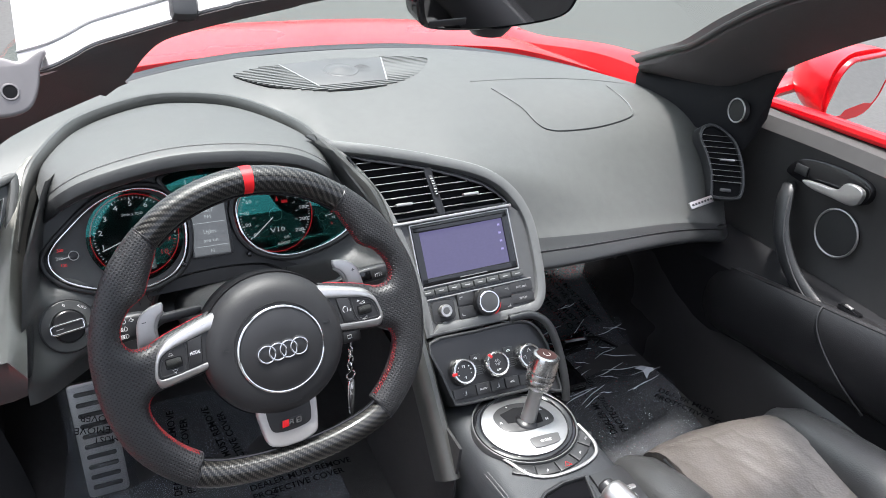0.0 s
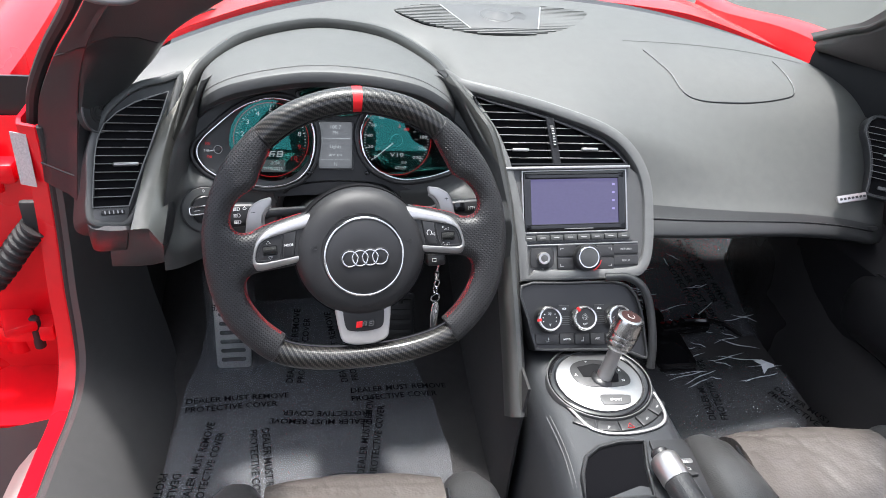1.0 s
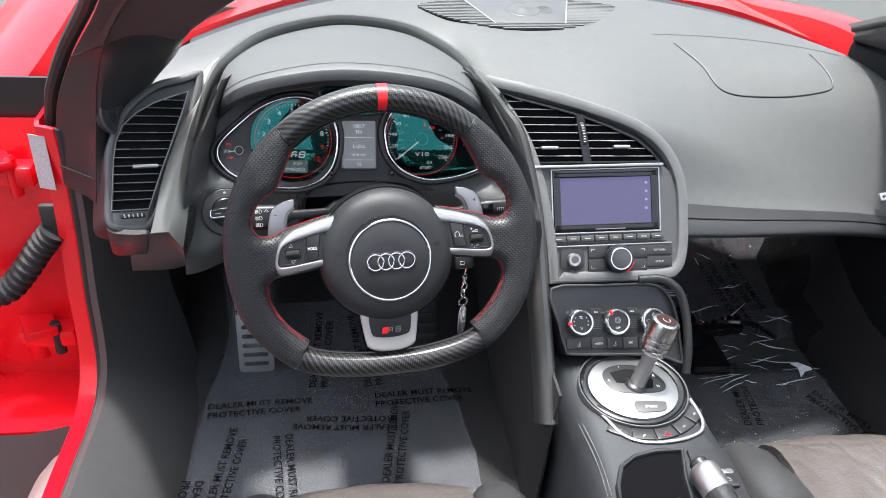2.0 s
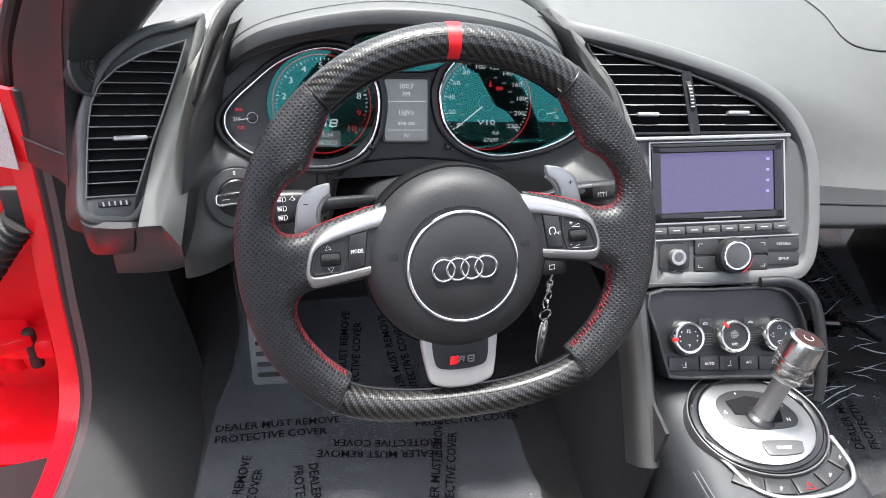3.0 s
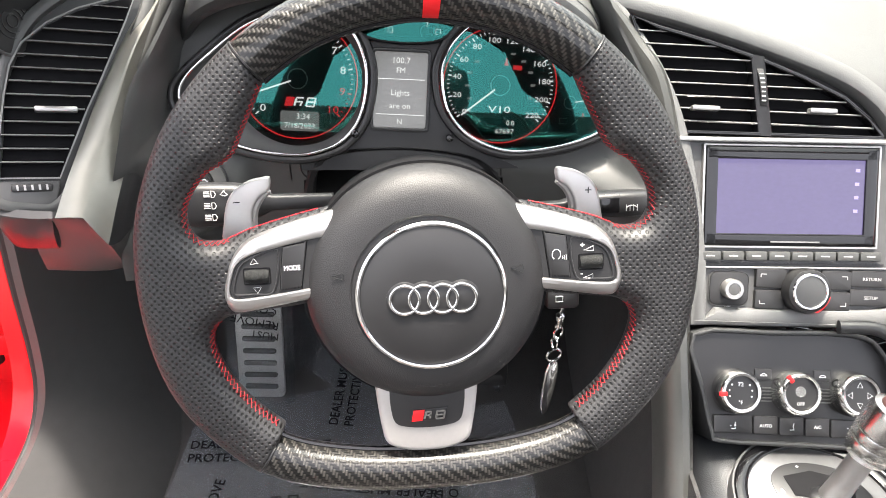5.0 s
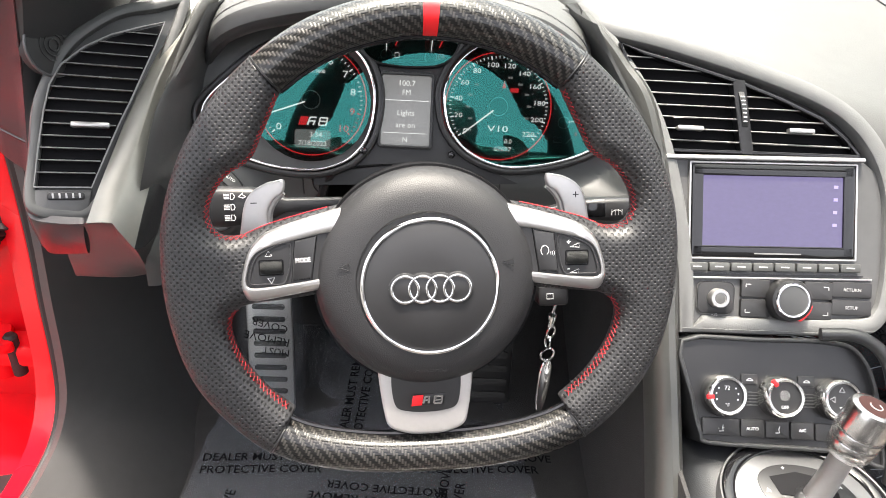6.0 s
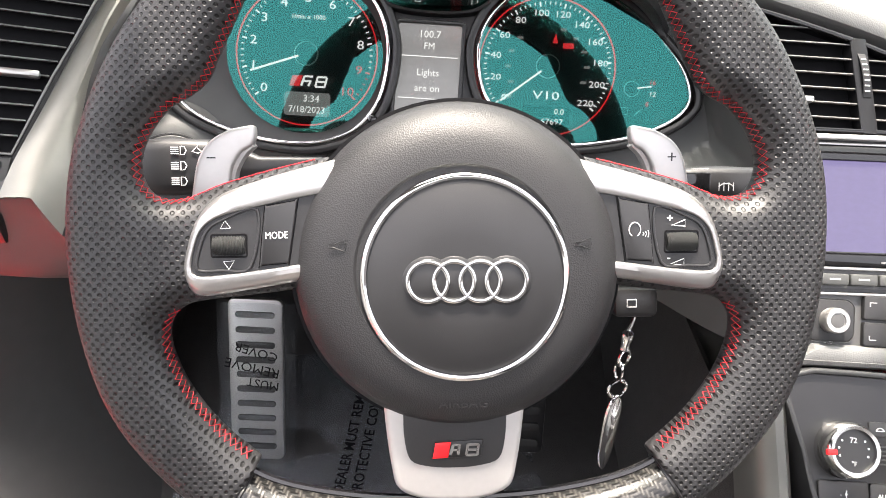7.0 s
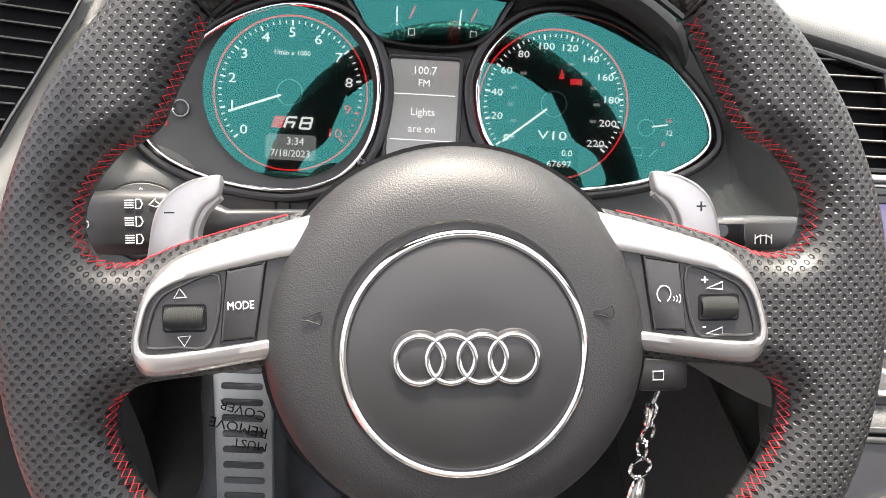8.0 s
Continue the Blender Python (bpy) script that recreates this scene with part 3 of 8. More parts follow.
part("column_opening", loft([[p + Vector((0, -0.0015, 0.0)) for p in lip], [p + Vector((0, -0.0035, 0.001)) + Vector((-(p.x + 0.016), 0, 0.63 - p.z)) * 0.03 for p in lip], [p + Vector((0, -0.002, 0)) + Vector((-(p.x + 0.016), 0, 0.63 - p.z)) * 0.08 for p in lip], [p + Vector((0, 0.012, 0)) + Vector((-(p.x + 0.016), 0, 0.63 - p.z)) * 0.10 for p in lip], [p + Vector((0, 0.10, 0.0)) for p in lip]], closed_u=True), BLACK, dashboard, "dark opening round the steering column")
for line in ([(-0.112, 0.672), (-0.111, 0.650), (-0.104, 0.640)], [(0.072, 0.675), (0.0725, 0.655)], [(-0.145, 0.676), (-0.128, 0.674), (-0.122, 0.664), (-0.121, 0.640)]):
    part("panel_gap", sweep([Vector((p.x, fascia_y(p.x, p.y) - 0.0004, p.y)) for p in spline([(a, b, 0) for a, b in line], 5)], 0.0007, 6), BLACK, dashboard, "")

# ---- centre stack ----
stack = thing("centre_stack", "grey dashboard centre stack with leather-wrapped surround", "centre stack", at=(0.345, 0.16, 0.6))
OUT = [(-0.216, 0.2575), (-0.110, 0.231), (-0.032, 0.210), (0.050, 0.181), (0.095, 0.145), (0.119, 0.095), (0.1235, 0.03), (0.121, -0.015), (0.112, -0.041), (0.090, -0.0545), (0.02, -0.0575), (-0.093, -0.0585)]
LEFT = [(-0.097, 0.0), (-0.105, 0.05), (-0.121, 0.115), (-0.145, 0.17), (-0.190, 0.236)]
outline = [(p.x, p.y) for p in spline([(a, b, 0) for a, b in OUT], 5)] + [(p.x, p.y) for p in spline([(a, b, 0) for a, b in LEFT], 4)]
bm = ring(outline, 0.017, 0.085, 0.006, 0.005)
for v in bm.verts:
    v.co.z -= 0.010 * smoothstep(-0.115, -0.185, v.co.x)
# same covering as the dash, painted lighter for the light it catches
part("surround", bm, SURROUND, stack, "leather-wrapped surround", STACK)
part("backing", slab(outline, 0.05, -0.012), BLACK, stack, "", STACK)

# ---- tunnel, console, floor ----
cabin = thing("cabin_floor", "dark carpeted car floor with footwells", "floor", kind="structure")
rows = []
for k in range(12):
    y = -1.1 + 1.9 * k / 11
    rows.append([(x, y, 0.175 + 0.35 * max(0, y - 0.38) ** 1.1) for x in [-0.47 + 1.6 * j / 24 for j in range(25)]])
part("carpet", shell(rows, 0.01), CARPET, cabin)
console = thing("centre_console", "dark grey leather-covered centre console between the seats", "centre console")

# ---- steering wheel ----
wheel = thing("steering_wheel", "black perforated leather and carbon steering wheel with flat bottom", "steering wheel", at=WHEEL.translation)
RIM = [(0, 0.1605), (0.06, 0.149), (0.105, 0.122), (0.14, 0.084), (0.161, 0.04), (0.168, 0.0), (0.165, -0.045), (0.152, -0.086), (0.1255, -0.1195), (0.096, -0.1395), (0.05, -0.1500), (0, -0.1525)]
half_rim = [(a, b, 0) for a, b in RIM]
rim_pts = spline(half_rim + [(-a, b, 0) for a, b, _ in half_rim[-2:0:-1]], 8, closed=True)
n_r = len(rim_pts)


def rim_row(p, t):
    """A round section of the rim at p, from its inner side towards the driver."""
    inward = Vector((t.y, -t.x, 0))
    if inward.dot(p) > 0:
        inward = -inward
    return [p + inward * (math.cos(a) * 0.0150) + Vector((0, 0, math.sin(a) * 0.0160)) for a in [2 * math.pi * k / 20 for k in range(20)]]


HUB = WHEEL @ shifted(0, -0.0200)

# ---- writing ----
def text_bm(words, size, align="CENTER", raise_by=0.0, bold=0.0):
    cu = bpy.data.curves.new("words", "FONT")
    cu.body, cu.size, cu.align_x, cu.align_y, cu.resolution_u = words, size, align, "CENTER", 2
    cu.extrude, cu.offset = raise_by, bold
    ob = new("words", cu)
    me = bpy.data.meshes.new_from_object(ob.evaluated_get(bpy.context.evaluated_depsgraph_get()))
    bm = bmesh.new()
    bm.from_mesh(me)
    bpy.data.objects.remove(ob)
    bpy.data.meshes.remove(me)
    bpy.data.curves.remove(cu)
    return bm


def words(txt, size, x, y, z, turn=0.0, squeeze=1.0, raise_by=0.0002):
    return moved(text_bm(txt, size, raise_by=raise_by), shifted(x, y, z) @ pose(0, 0, 0, 0, 0, turn) @ Matrix.Diagonal((squeeze, 1, 1, 1)))


def bar(x0, y0, x1, y1, width, z, tall=0.0004):
    """A thin raised stroke from one point to another."""
    a, b = Vector((x0, y0, 0)), Vector((x1, y1, 0))
    d = (b - a)
    m = Matrix.Translation((a + b) / 2 + Vector((0, 0, z))) @ Matrix.Rotation(math.atan2(d.y, d.x), 4, "Z")
    bm = bmesh.new()
    bmesh.ops.create_cube(bm, size=1, matrix=m @ Matrix.Diagonal((d.length, width, tall, 1)))
    return bm


def wire(points, r, closed=False, sides=6):
    return sweep(points, r, sides, closed)


# ---- steering wheel parts ----
def lengths(points):
    out, s = [0.0], 0.0
    for a, b in zip(points, points[1:]):
        s += (b - a).length
        out.append(s)
    return out


def skin(field, lo, hi, step):
    """The closed surface on which a field of (x, y, z) arrays is nought, inside below it, as points and quads."""
    ax = [np.arange(a, b + step, step) for a, b in zip(lo, hi)]
    f = field(*np.meshgrid(*ax, indexing="ij"))
    base = np.stack(np.meshgrid(*[a[:-1] for a in ax], indexing="ij"), -1)
    total, count = np.zeros(base.shape), np.zeros(base.shape[:3])
    n = [len(a) - 1 for a in ax]
    corner = {c: f[c[0]:c[0] + n[0], c[1]:c[1] + n[1], c[2]:c[2] + n[2]] for c in np.ndindex(2, 2, 2)}
    for c in np.ndindex(2, 2, 2):
        for k in range(3):
            if c[k]:
                continue
            d = tuple(v + (i == k) for i, v in enumerate(c))
            a, b = corner[c], corner[d]
            cross = (a < 0) != (b < 0)
            share = np.where(cross, a / np.where(cross, a - b, 1), 0)
            spot = np.broadcast_to(np.array(c, float), base.shape).copy()
            spot[..., k] += share
            total += spot * cross[..., None]
            count += cross
    held = count > 0
    index = np.full(held.shape, -1)
    index[held] = np.arange(held.sum())
    points = base[held] + step * total[held] / count[held][:, None]
    quads = []
    for k in range(3):
        u, v = (k + 1) % 3, (k + 2) % 3
        g = np.moveaxis(f, (k, u, v), (0, 1, 2))
        ids = np.moveaxis(index, (k, u, v), (0, 1, 2))
        a, b = g[:-1, 1:-1, 1:-1] < 0, g[1:, 1:-1, 1:-1] < 0
        q = np.stack([ids[:, :-1, :-1], ids[:, 1:, :-1], ids[:, 1:, 1:], ids[:, :-1, 1:]], -1)
        quads += [q[a & ~b], q[b & ~a][:, ::-1]]
    return points, np.concatenate(quads)


def gap_to(poly, x, y):
    """The distance from a closed outline, negative inside it."""
    p = np.array(poly)
    q = np.roll(p, -1, 0)
    best, inside = np.full(x.shape, 9.0), np.zeros(x.shape, bool)
    for (ax, ay), (bx, by) in zip(p, q):
        dx, dy = bx - ax, by - ay
        t = np.clip(((x - ax) * dx + (y - ay) * dy) / max(dx * dx + dy * dy, 1e-12), 0, 1)
        best = np.minimum(best, np.hypot(x - ax - t * dx, y - ay - t * dy))
        if dy:
            inside ^= ((ay > y) != (by > y)) & (x < ax + dx * (y - ay) / dy)
    return np.where(inside, -best, best)


top_a = min(range(n_r // 2), key=lambda i: abs(rim_pts[i].x - 0.1065) + (0 if rim_pts[i].y > 0 else 1))
low_a = min(range(n_r // 2), key=lambda i: abs(rim_pts[i].x - 0.107) + (0 if rim_pts[i].y < 0 else 1))
arc = lengths(rim_pts + [rim_pts[0]])


def rim_piece(i0, i1):
    """The rim from one index of its line to another, with a map in metres."""
    bm = bmesh.new()
    uv = bm.loops.layers.uv.new("UVMap")
    rows = []
    for i in range(i0, i1 + 1):
        k = i % n_r
        rows.append([bm.verts.new(q) for q in rim_row(rim_pts[k], (rim_pts[(k + 1) % n_r] - rim_pts[k - 1]).normalized())])
    for i in range(len(rows) - 1):
        s0 = arc[(i0 + i) % n_r]
        s1 = s0 + (rim_pts[(i0 + i + 1) % n_r] - rim_pts[(i0 + i) % n_r]).length
        for j in range(20):
            f = bm.faces.new((rows[i][j], rows[i][(j + 1) % 20], rows[i + 1][(j + 1) % 20], rows[i + 1][j]))
            for lp, (su, sv) in zip(f.loops, ((s0, j), (s0, j + 1), (s1, j + 1), (s1, j))):
                lp[uv].uv = (su, sv * 0.00487)
    for row in (rows[0], rows[-1]):
        bm.faces.new(row)
    bmesh.ops.recalc_face_normals(bm, faces=bm.faces)
    return bm


part("top_grip", rim_piece(n_r - top_a, n_r + top_a), CARBON, wheel, "lacquered carbon top section", WHEEL)
part("bottom_grip", rim_piece(low_a, n_r - low_a), CARBON, wheel, "lacquered carbon bottom section", WHEEL)
# leather sides: the rim, swollen at the thumb rests, runs into the spoke
UPPER = [(0.0935, 0.1155), (0.0965, 0.1095), (0.1045, 0.0925), (0.1105, 0.0805), (0.1168, 0.0675), (0.1250, 0.0607), (0.1340, 0.0555), (0.1425, 0.0455), (0.1478, 0.0345), (0.1482, 0.0235), (0.1430, 0.0150), (0.1333, 0.0127), (0.1230, 0.0148), (0.1100, 0.0200), (0.0870, 0.0265), (0.0600, 0.0330)]
UNDER = [(0.0600, -0.0270), (0.0760, -0.0305), (0.1000, -0.0335), (0.1200, -0.0355), (0.1290, -0.0375), (0.1358, -0.0430), (0.1382, -0.0510), (0.1368, -0.0610), (0.1300, -0.0775), (0.1160, -0.0970), (0.0990, -0.1125), (0.0940, -0.1160)]
upper_line, under_line = spline([(a, b, 0) for a, b in UPPER], 8), spline([(a, b, 0) for a, b in UNDER], 8)
outer_line = []
for i in range(top_a - 3, low_a + 4):
    t = (rim_pts[i + 1] - rim_pts[i - 1]).normalized()
    outer_line.append(rim_pts[i] + Vector((-t.y, t.x, 0)) * 0.0154)
LEATHER_EDGE = [(p.x, p.y) for p in [*upper_line, *under_line, *outer_line[::-1]]]
GRIP_R = 0.0152


def thick_at(x):
    return 0.0108 + 0.0054 * np.clip((x - 0.108) / 0.036, 0, 1) ** 2 * (3 - 2 * np.clip((x - 0.108) / 0.036, 0, 1))


def joint_side(k, sign):
    t = (rim_pts[k + 1] - rim_pts[k - 1]).normalized() * sign
    p = rim_pts[k]
    return lambda x, y: (x - p.x) * t.x + (y - p.y) * t.y


near_top, near_low = joint_side(top_a, -1), joint_side(low_a, 1)


def leather_field(x, y, z):
    d = gap_to(LEATHER_EDGE, x[:, :, 0], y[:, :, 0])[:, :, None]
    tall = np.where(y > 0.06, np.maximum(thick_at(x), 0.0162), np.where(y < -0.06, 0.0162, thick_at(x)))
    f = np.hypot(np.maximum(d + GRIP_R, 0), z * GRIP_R / tall) - GRIP_R
    top, low = near_top(x, y), near_low(x, y)
    return np.maximum(f, np.maximum(np.where(y > 0.06, top, -1), np.where(y < -0.06, low, -1)))


pts, quads = skin(leather_field, (0.056, -0.150, -0.020), (0.188, 0.140, 0.020), 0.0016)
for side in (1, -1):
    me = bpy.data.meshes.new("side_grip")
    me.from_pydata([(side * a, b, c) for a, b, c in pts.tolist()], [], [q if side > 0 else q[::-1] for q in quads.tolist()])
    bm = bmesh.new()
    bm.from_mesh(me)
    bpy.data.meshes.remove(me)
    bmesh.ops.smooth_vert(bm, verts=bm.verts, factor=0.5, use_axis_x=True, use_axis_y=True, use_axis_z=True)
    part("side_grip", bm, PERF, wheel, "perforated black leather grip and spoke", WHEEL, 60)
for k in (top_a, low_a, n_r - low_a, n_r - top_a):
    p = rim_pts[k]
    row = rim_row(p, (rim_pts[(k + 1) % n_r] - rim_pts[k - 1]).normalized())
    c = sum(row, Vector()) / 20
    part("seam", wire([c + (q - c) * 1.01 for q in row], 0.0009, True), BLACK, wheel, "", WHEEL)
# dark joint along the inner side of each carbon piece
for i0, i1 in ((n_r - top_a, n_r + top_a), (low_a, n_r - low_a)):
    line = []
    for i in range(i0, i1 + 1):
        k = i % n_r
        line.append(rim_row(rim_pts[k], (rim_pts[(k + 1) % n_r] - rim_pts[k - 1]).normalized())[0] + Vector((0, 0, 0.002)))
    part("inner_joint", sweep(line, 0.0022, 8), GLOSS, wheel, "glossy black inner joint", WHEEL)
# red centre mark
rows = []
for x in (0.0017, 0.0040, 0.0070, 0.0100, 0.0124):
    p = Vector((x, 0.1605 - 0.5 * x * x / 0.16, 0))
    row = rim_row(p, Vector((1, -x / 0.16, 0)).normalized())
    c = sum(row, Vector()) / 20
    rows.append([c + (q - c) * 1.03 for q in row])
part("centre_mark", loft(rows, closed_u=True, caps=True), REDMARK, wheel, "red top centre stripe", WHEEL)


def stitches(line, side, lo=6, hi=30):
    """Crossed red thread on the rounded edge of the leather, along its outline."""
    step, walked, spots = 0.0034, 0.0, []
    for a, b in zip(line, line[1:]):
        d = (b - a).length
        while walked <= d:
            t = (b - a).normalized()
            spots.append((a.lerp(b, walked / d), Vector((-t.y, t.x, 0))))
            walked += step
        walked -= d
    one, two = [], []
    for k, (p, n) in enumerate(spots):
        if gap_to(LEATHER_EDGE, np.array([p.x + n.x * 0.003]), np.array([p.y + n.y * 0.003]))[0] > 0:
            n = -n
        tall = 0.0162 if abs(p.y) > 0.06 else float(thick_at(np.array(p.x)))
        for out, deg in ((one, lo if k % 2 else hi), (two, hi if k % 2 else lo)):
            q = p + n * (GRIP_R * (1 - math.cos(radians(deg))) - 0.0003) + Vector((0, 0, (tall + 0.0003) * math.sin(radians(deg))))
            out.append(Vector((side * q.x, q.y, q.z)))
    return merge(wire(one, 0.00026, sides=5), wire(two, 0.00024, sides=5))


def stretch(line, a, b):
    return [p for k, p in enumerate(line) if a <= k / (len(line) - 1) <= b]


for side in (-1, 1):
    part("stitching", stitches(stretch(upper_line, 0.07, 0.80), side), STITCH, wheel, "crossed red stitching", WHEEL)
    part("stitching", stitches(stretch(upper_line, 0.80, 0.985), side, 3, 9), STITCH, wheel, "crossed red stitching", WHEEL)
    part("stitching", stitches(stretch(under_line, 0.40, 0.92), side), STITCH, wheel, "crossed red stitching", WHEEL)


def even(points, n):
    """A smooth open line through the points, cut into n even steps."""
    p = spline([(a, b, 0) for a, b in points], 10)
    d = lengths(p)
    out = []
    for k in range(n + 1):
        s = d[-1] * k / n
        i = next((j for j in range(len(d) - 1) if d[j + 1] >= s - 1e-9), len(d) - 2)
        out.append(p[i].lerp(p[i + 1], (s - d[i]) / max(1e-9, d[i + 1] - d[i])))
    return out


TRIM_EDGE = [(0.0550, 0.0320), (0.0797, 0.0256), (0.1023, 0.0186), (0.1137, 0.0132), (0.1218, 0.0040), (0.1268, -0.0098), (0.1287, -0.0220), (0.1250, -0.0308), (0.1180, -0.0325), (0.0980, -0.0296), (0.0770, -0.0262), (0.0580, -0.0230)]
PAD_EDGE = [(0.0560, 0.0165), (0.0720, 0.0141), (0.0912, 0.0100), (0.1100, 0.0053), (0.1190, -0.0012), (0.1232, -0.0130), (0.1238, -0.0190), (0.1218, -0.0220), (0.1150, -0.0222), (0.0970, -0.0203), (0.0773, -0.0176), (0.0580, -0.0150)]
for side in (-1, 1):
    # silver trim: a rolled frame round the button pad
    rows = []
    for p, q in zip(even(TRIM_EDGE, 60), even(PAD_EDGE, 60)):
        rows.append([Vector((side * c.x, c.y, z)) for c, z in ((p, -0.004), (p, 0.0075), (p.lerp(q, 0.04), 0.0100), (p.lerp(q, 0.14), 0.0122), (p.lerp(q, 0.30), 0.0136), (p.lerp(q, 0.34), 0.0139), (p.lerp(q, 0.62), 0.0150), (p.lerp(q, 0.88), 0.0150), (p.lerp(q, 0.97), 0.0146), (q, 0.0138), (q, 0.0090))])
    part("spoke_trim", loft(rows), SILVER, wheel, "matt silver spoke trim", WHEEL, 24)
    o = poly_ccw([(side * p.x, p.y) for p in even(PAD_EDGE, 48)])
    pad_ob = part("button_pad", slab(o, 0.006, 0.0134), BUTTON, wheel, "black button pad", WHEEL)
    # dished field round the roller
    dish = poly_ccw([(side * p.x, p.y) for p in spline([(a, b, 0) for a, b in ((0.0925, 0.0085), (0.1100, 0.0040), (0.1175, -0.0018), (0.1215, -0.0130), (0.1220, -0.0185), (0.1195, -0.0206), (0.1100, -0.0204), (0.0962, -0.0185))], 4, True)])
    part("roller_field", ring(dish, 0.0014, 0.002, 0.0143, 0.0006), BUTTON, pad_ob, "", WHEEL)
    o = poly_ccw([(side * p.x, p.y) for p in spline([(a, b, 0) for a, b in ((0.0750, 0.0117), (0.0760, 0.0122), (0.0885, 0.0099), (0.0896, 0.0088), (0.0924, -0.0160), (0.0915, -0.0172), (0.0806, -0.0163), (0.0794, -0.0154))], 2, True)])
    part("mode_button" if side < 0 else "voice_button", slab(o, 0.003, 0.0148, 0.0007, 2), BUTTON, pad_ob, "", WHEEL)
    part("button_gap", ring(poly_ccw([(x * 1.0 + (0.0006 if (x * side > 0.084) else -0.0006) * side, y + (0.0005 if y > -0.003 else -0.0005)) for x, y in o]), 0.0004, 0.001, 0.0137, 0.0001), DIAL, pad_ob, "", WHEEL)
    # ribbed roller
    m = WHEEL @ shifted(side * 0.1065, -0.0082, 0.0098)
    rows = []
    for k in range(45):
        x = -0.0074 + 0.0148 * k / 44
        r = 0.0064 + (0.0 if k % 2 else 0.0009) - 0.0012 * (abs(k - 22) / 22) ** 6
        rows.append([(x, r * 0.76 * math.sin(a), r * math.cos(a)) for a in [math.pi * (j / 12 - 0.5) for j in range(13)]])
    part("roller", loft(rows), FASCIA, pad_ob, "ribbed black roller", m, 20)
    part("roller_slot", ring(poly_ccw(rounded(0.0170, 0.0112, 0.0015, (side * 0.1065, -0.0082))), 0.0009, 0.002, 0.0137, 0.0002), DIAL, pad_ob, "", WHEEL)
    zf = 0.0137
    if side < 0:
        part("button_print", words("MODE", 0.0046, -0.0846, -0.0036, 0.0150, 2, 0.80), MARK, pad_ob, "", WHEEL)
        for tri in ([(-0.1102, -0.0004), (-0.1055, 0.0), (-0.1080, 0.0034)], [(-0.1092, -0.0156), (-0.1043, -0.0152), (-0.1068, -0.0192)]):
            part("button_print", wire([Vector((a, b, zf)) for a, b in tri], 0.00024, True), MARK, pad_ob, "", WHEEL)
    else:
        for y, sg in ((-0.0004, "+"), (-0.0190, "-")):
            part("button_print", merge(wire([Vector((a, y + b, zf)) for a, b in ((0.1015, 0), (0.1080, -0.0005), (0.1080, 0.0026))], 0.00024, True), words(sg, 0.0058, 0.1005, y + 0.0032, zf)), MARK, pad_ob, "", WHEEL)
        head = [Vector((0.0832 + 0.0028 * math.cos(radians(a)), -0.0022 + 0.0034 * math.sin(radians(a)), 0.0151)) for a in range(-60, 250, 20)]
        waves = [wire([Vector((0.0868 + 0.0012 * j + 0.0008 * math.cos(radians(a)), -0.0042 + (0.0008 + 0.0005 * j) * math.sin(radians(a)), 0.0151)) for a in range(-70, 71, 20)], 0.00018) for j in range(3)]
        part("button_print", merge(wire(head, 0.00024), *waves), MARK, pad_ob, "", WHEEL)
    # shift paddle behind the spoke: a hooked blade with a raised inner flange
    blade = [(0.0970, 0.0483), (0.0978, 0.0395), (0.1040, 0.0350), (0.1085, 0.0275), (0.1098, 0.0200), (0.1100, 0.0060), (0.1290, 0.0040), (0.1288, 0.0180), (0.1258, 0.0320), (0.1200, 0.0408), (0.1110, 0.0462), (0.1040, 0.0480)]
    off = 0.0035 if side < 0 else -0.0035
    o = poly_ccw([(side * (p.x + off), p.y) for p in spline([(a, b, 0) for a, b in blade], 4, True)])
    paddle = part("shift_paddle", slab(o, 0.006, -0.0270, 0.0020, 3), SATIN, wheel, "matt silver shift paddle", WHEEL)
    flange = spline([(side * (a + off), b, z) for a, b, z in ((0.0985, 0.0400, -0.031), (0.1043, 0.0345, -0.032), (0.1085, 0.0270, -0.033), (0.1100, 0.0190, -0.034), (0.1102, 0.0070, -0.034))], 5)
    part("paddle_flange", sweep(flange, 0.0032, 8), SATIN, paddle, "", WHEEL)
    cx = side * (0.1190 + off)
    part("paddle_mark", merge(bar(cx - 0.0022, 0.0325, cx + 0.0022, 0.0325, 0.0007, -0.0268), *([bar(cx, 0.0303, cx, 0.0347, 0.0007, -0.0268)] if side > 0 else [])), BLACK, paddle, "", WHEEL)
    # horn sign pressed into the cover
    horn = [(-0.0040, 0.0008), (-0.0016, 0.0008), (0.0030, 0.0026), (0.0036, 0.0), (0.0030, -0.0026), (-0.0016, -0.0008), (-0.0040, -0.0008)]
    part("horn_mark", wire([Vector((side * 0.0560 + a, 0.0125 + b, 0.0262)) for a, b in horn], 0.00030, True), BLACK, wheel, "", HUB)

part("airbag_cover", disc([(0.060, -0.045), (0.070, -0.032), (0.0768, -0.020), (0.0790, -0.008), (0.0786, 0.003), (0.0764, 0.0115), (0.0722, 0.0180), (0.0668, 0.0222), (0.0605, 0.0247), (0.0535, 0.0260), (0.0492, 0.0264), (0.0480, 0.0250), (0.001, 0.0250)], 96), HUBSKIN, wheel, "", HUB)
part("cover_gap", moved(disc([(0.0800, -0.030), (0.0805, -0.006), (0.0800, 0.004), (0.0780, 0.004)], 72), Matrix()), DIAL, wheel, "", HUB)
CENTRE = HUB @ shifted(0.0017, -0.0028)
part("centre_disc", disc([(0.0452, 0.022), (0.0452, 0.0262), (0.0440, 0.0270), (0.02, 0.0280), (0.001, 0.0282)], 64), SMOOTH, wheel, "", CENTRE)
rows = []
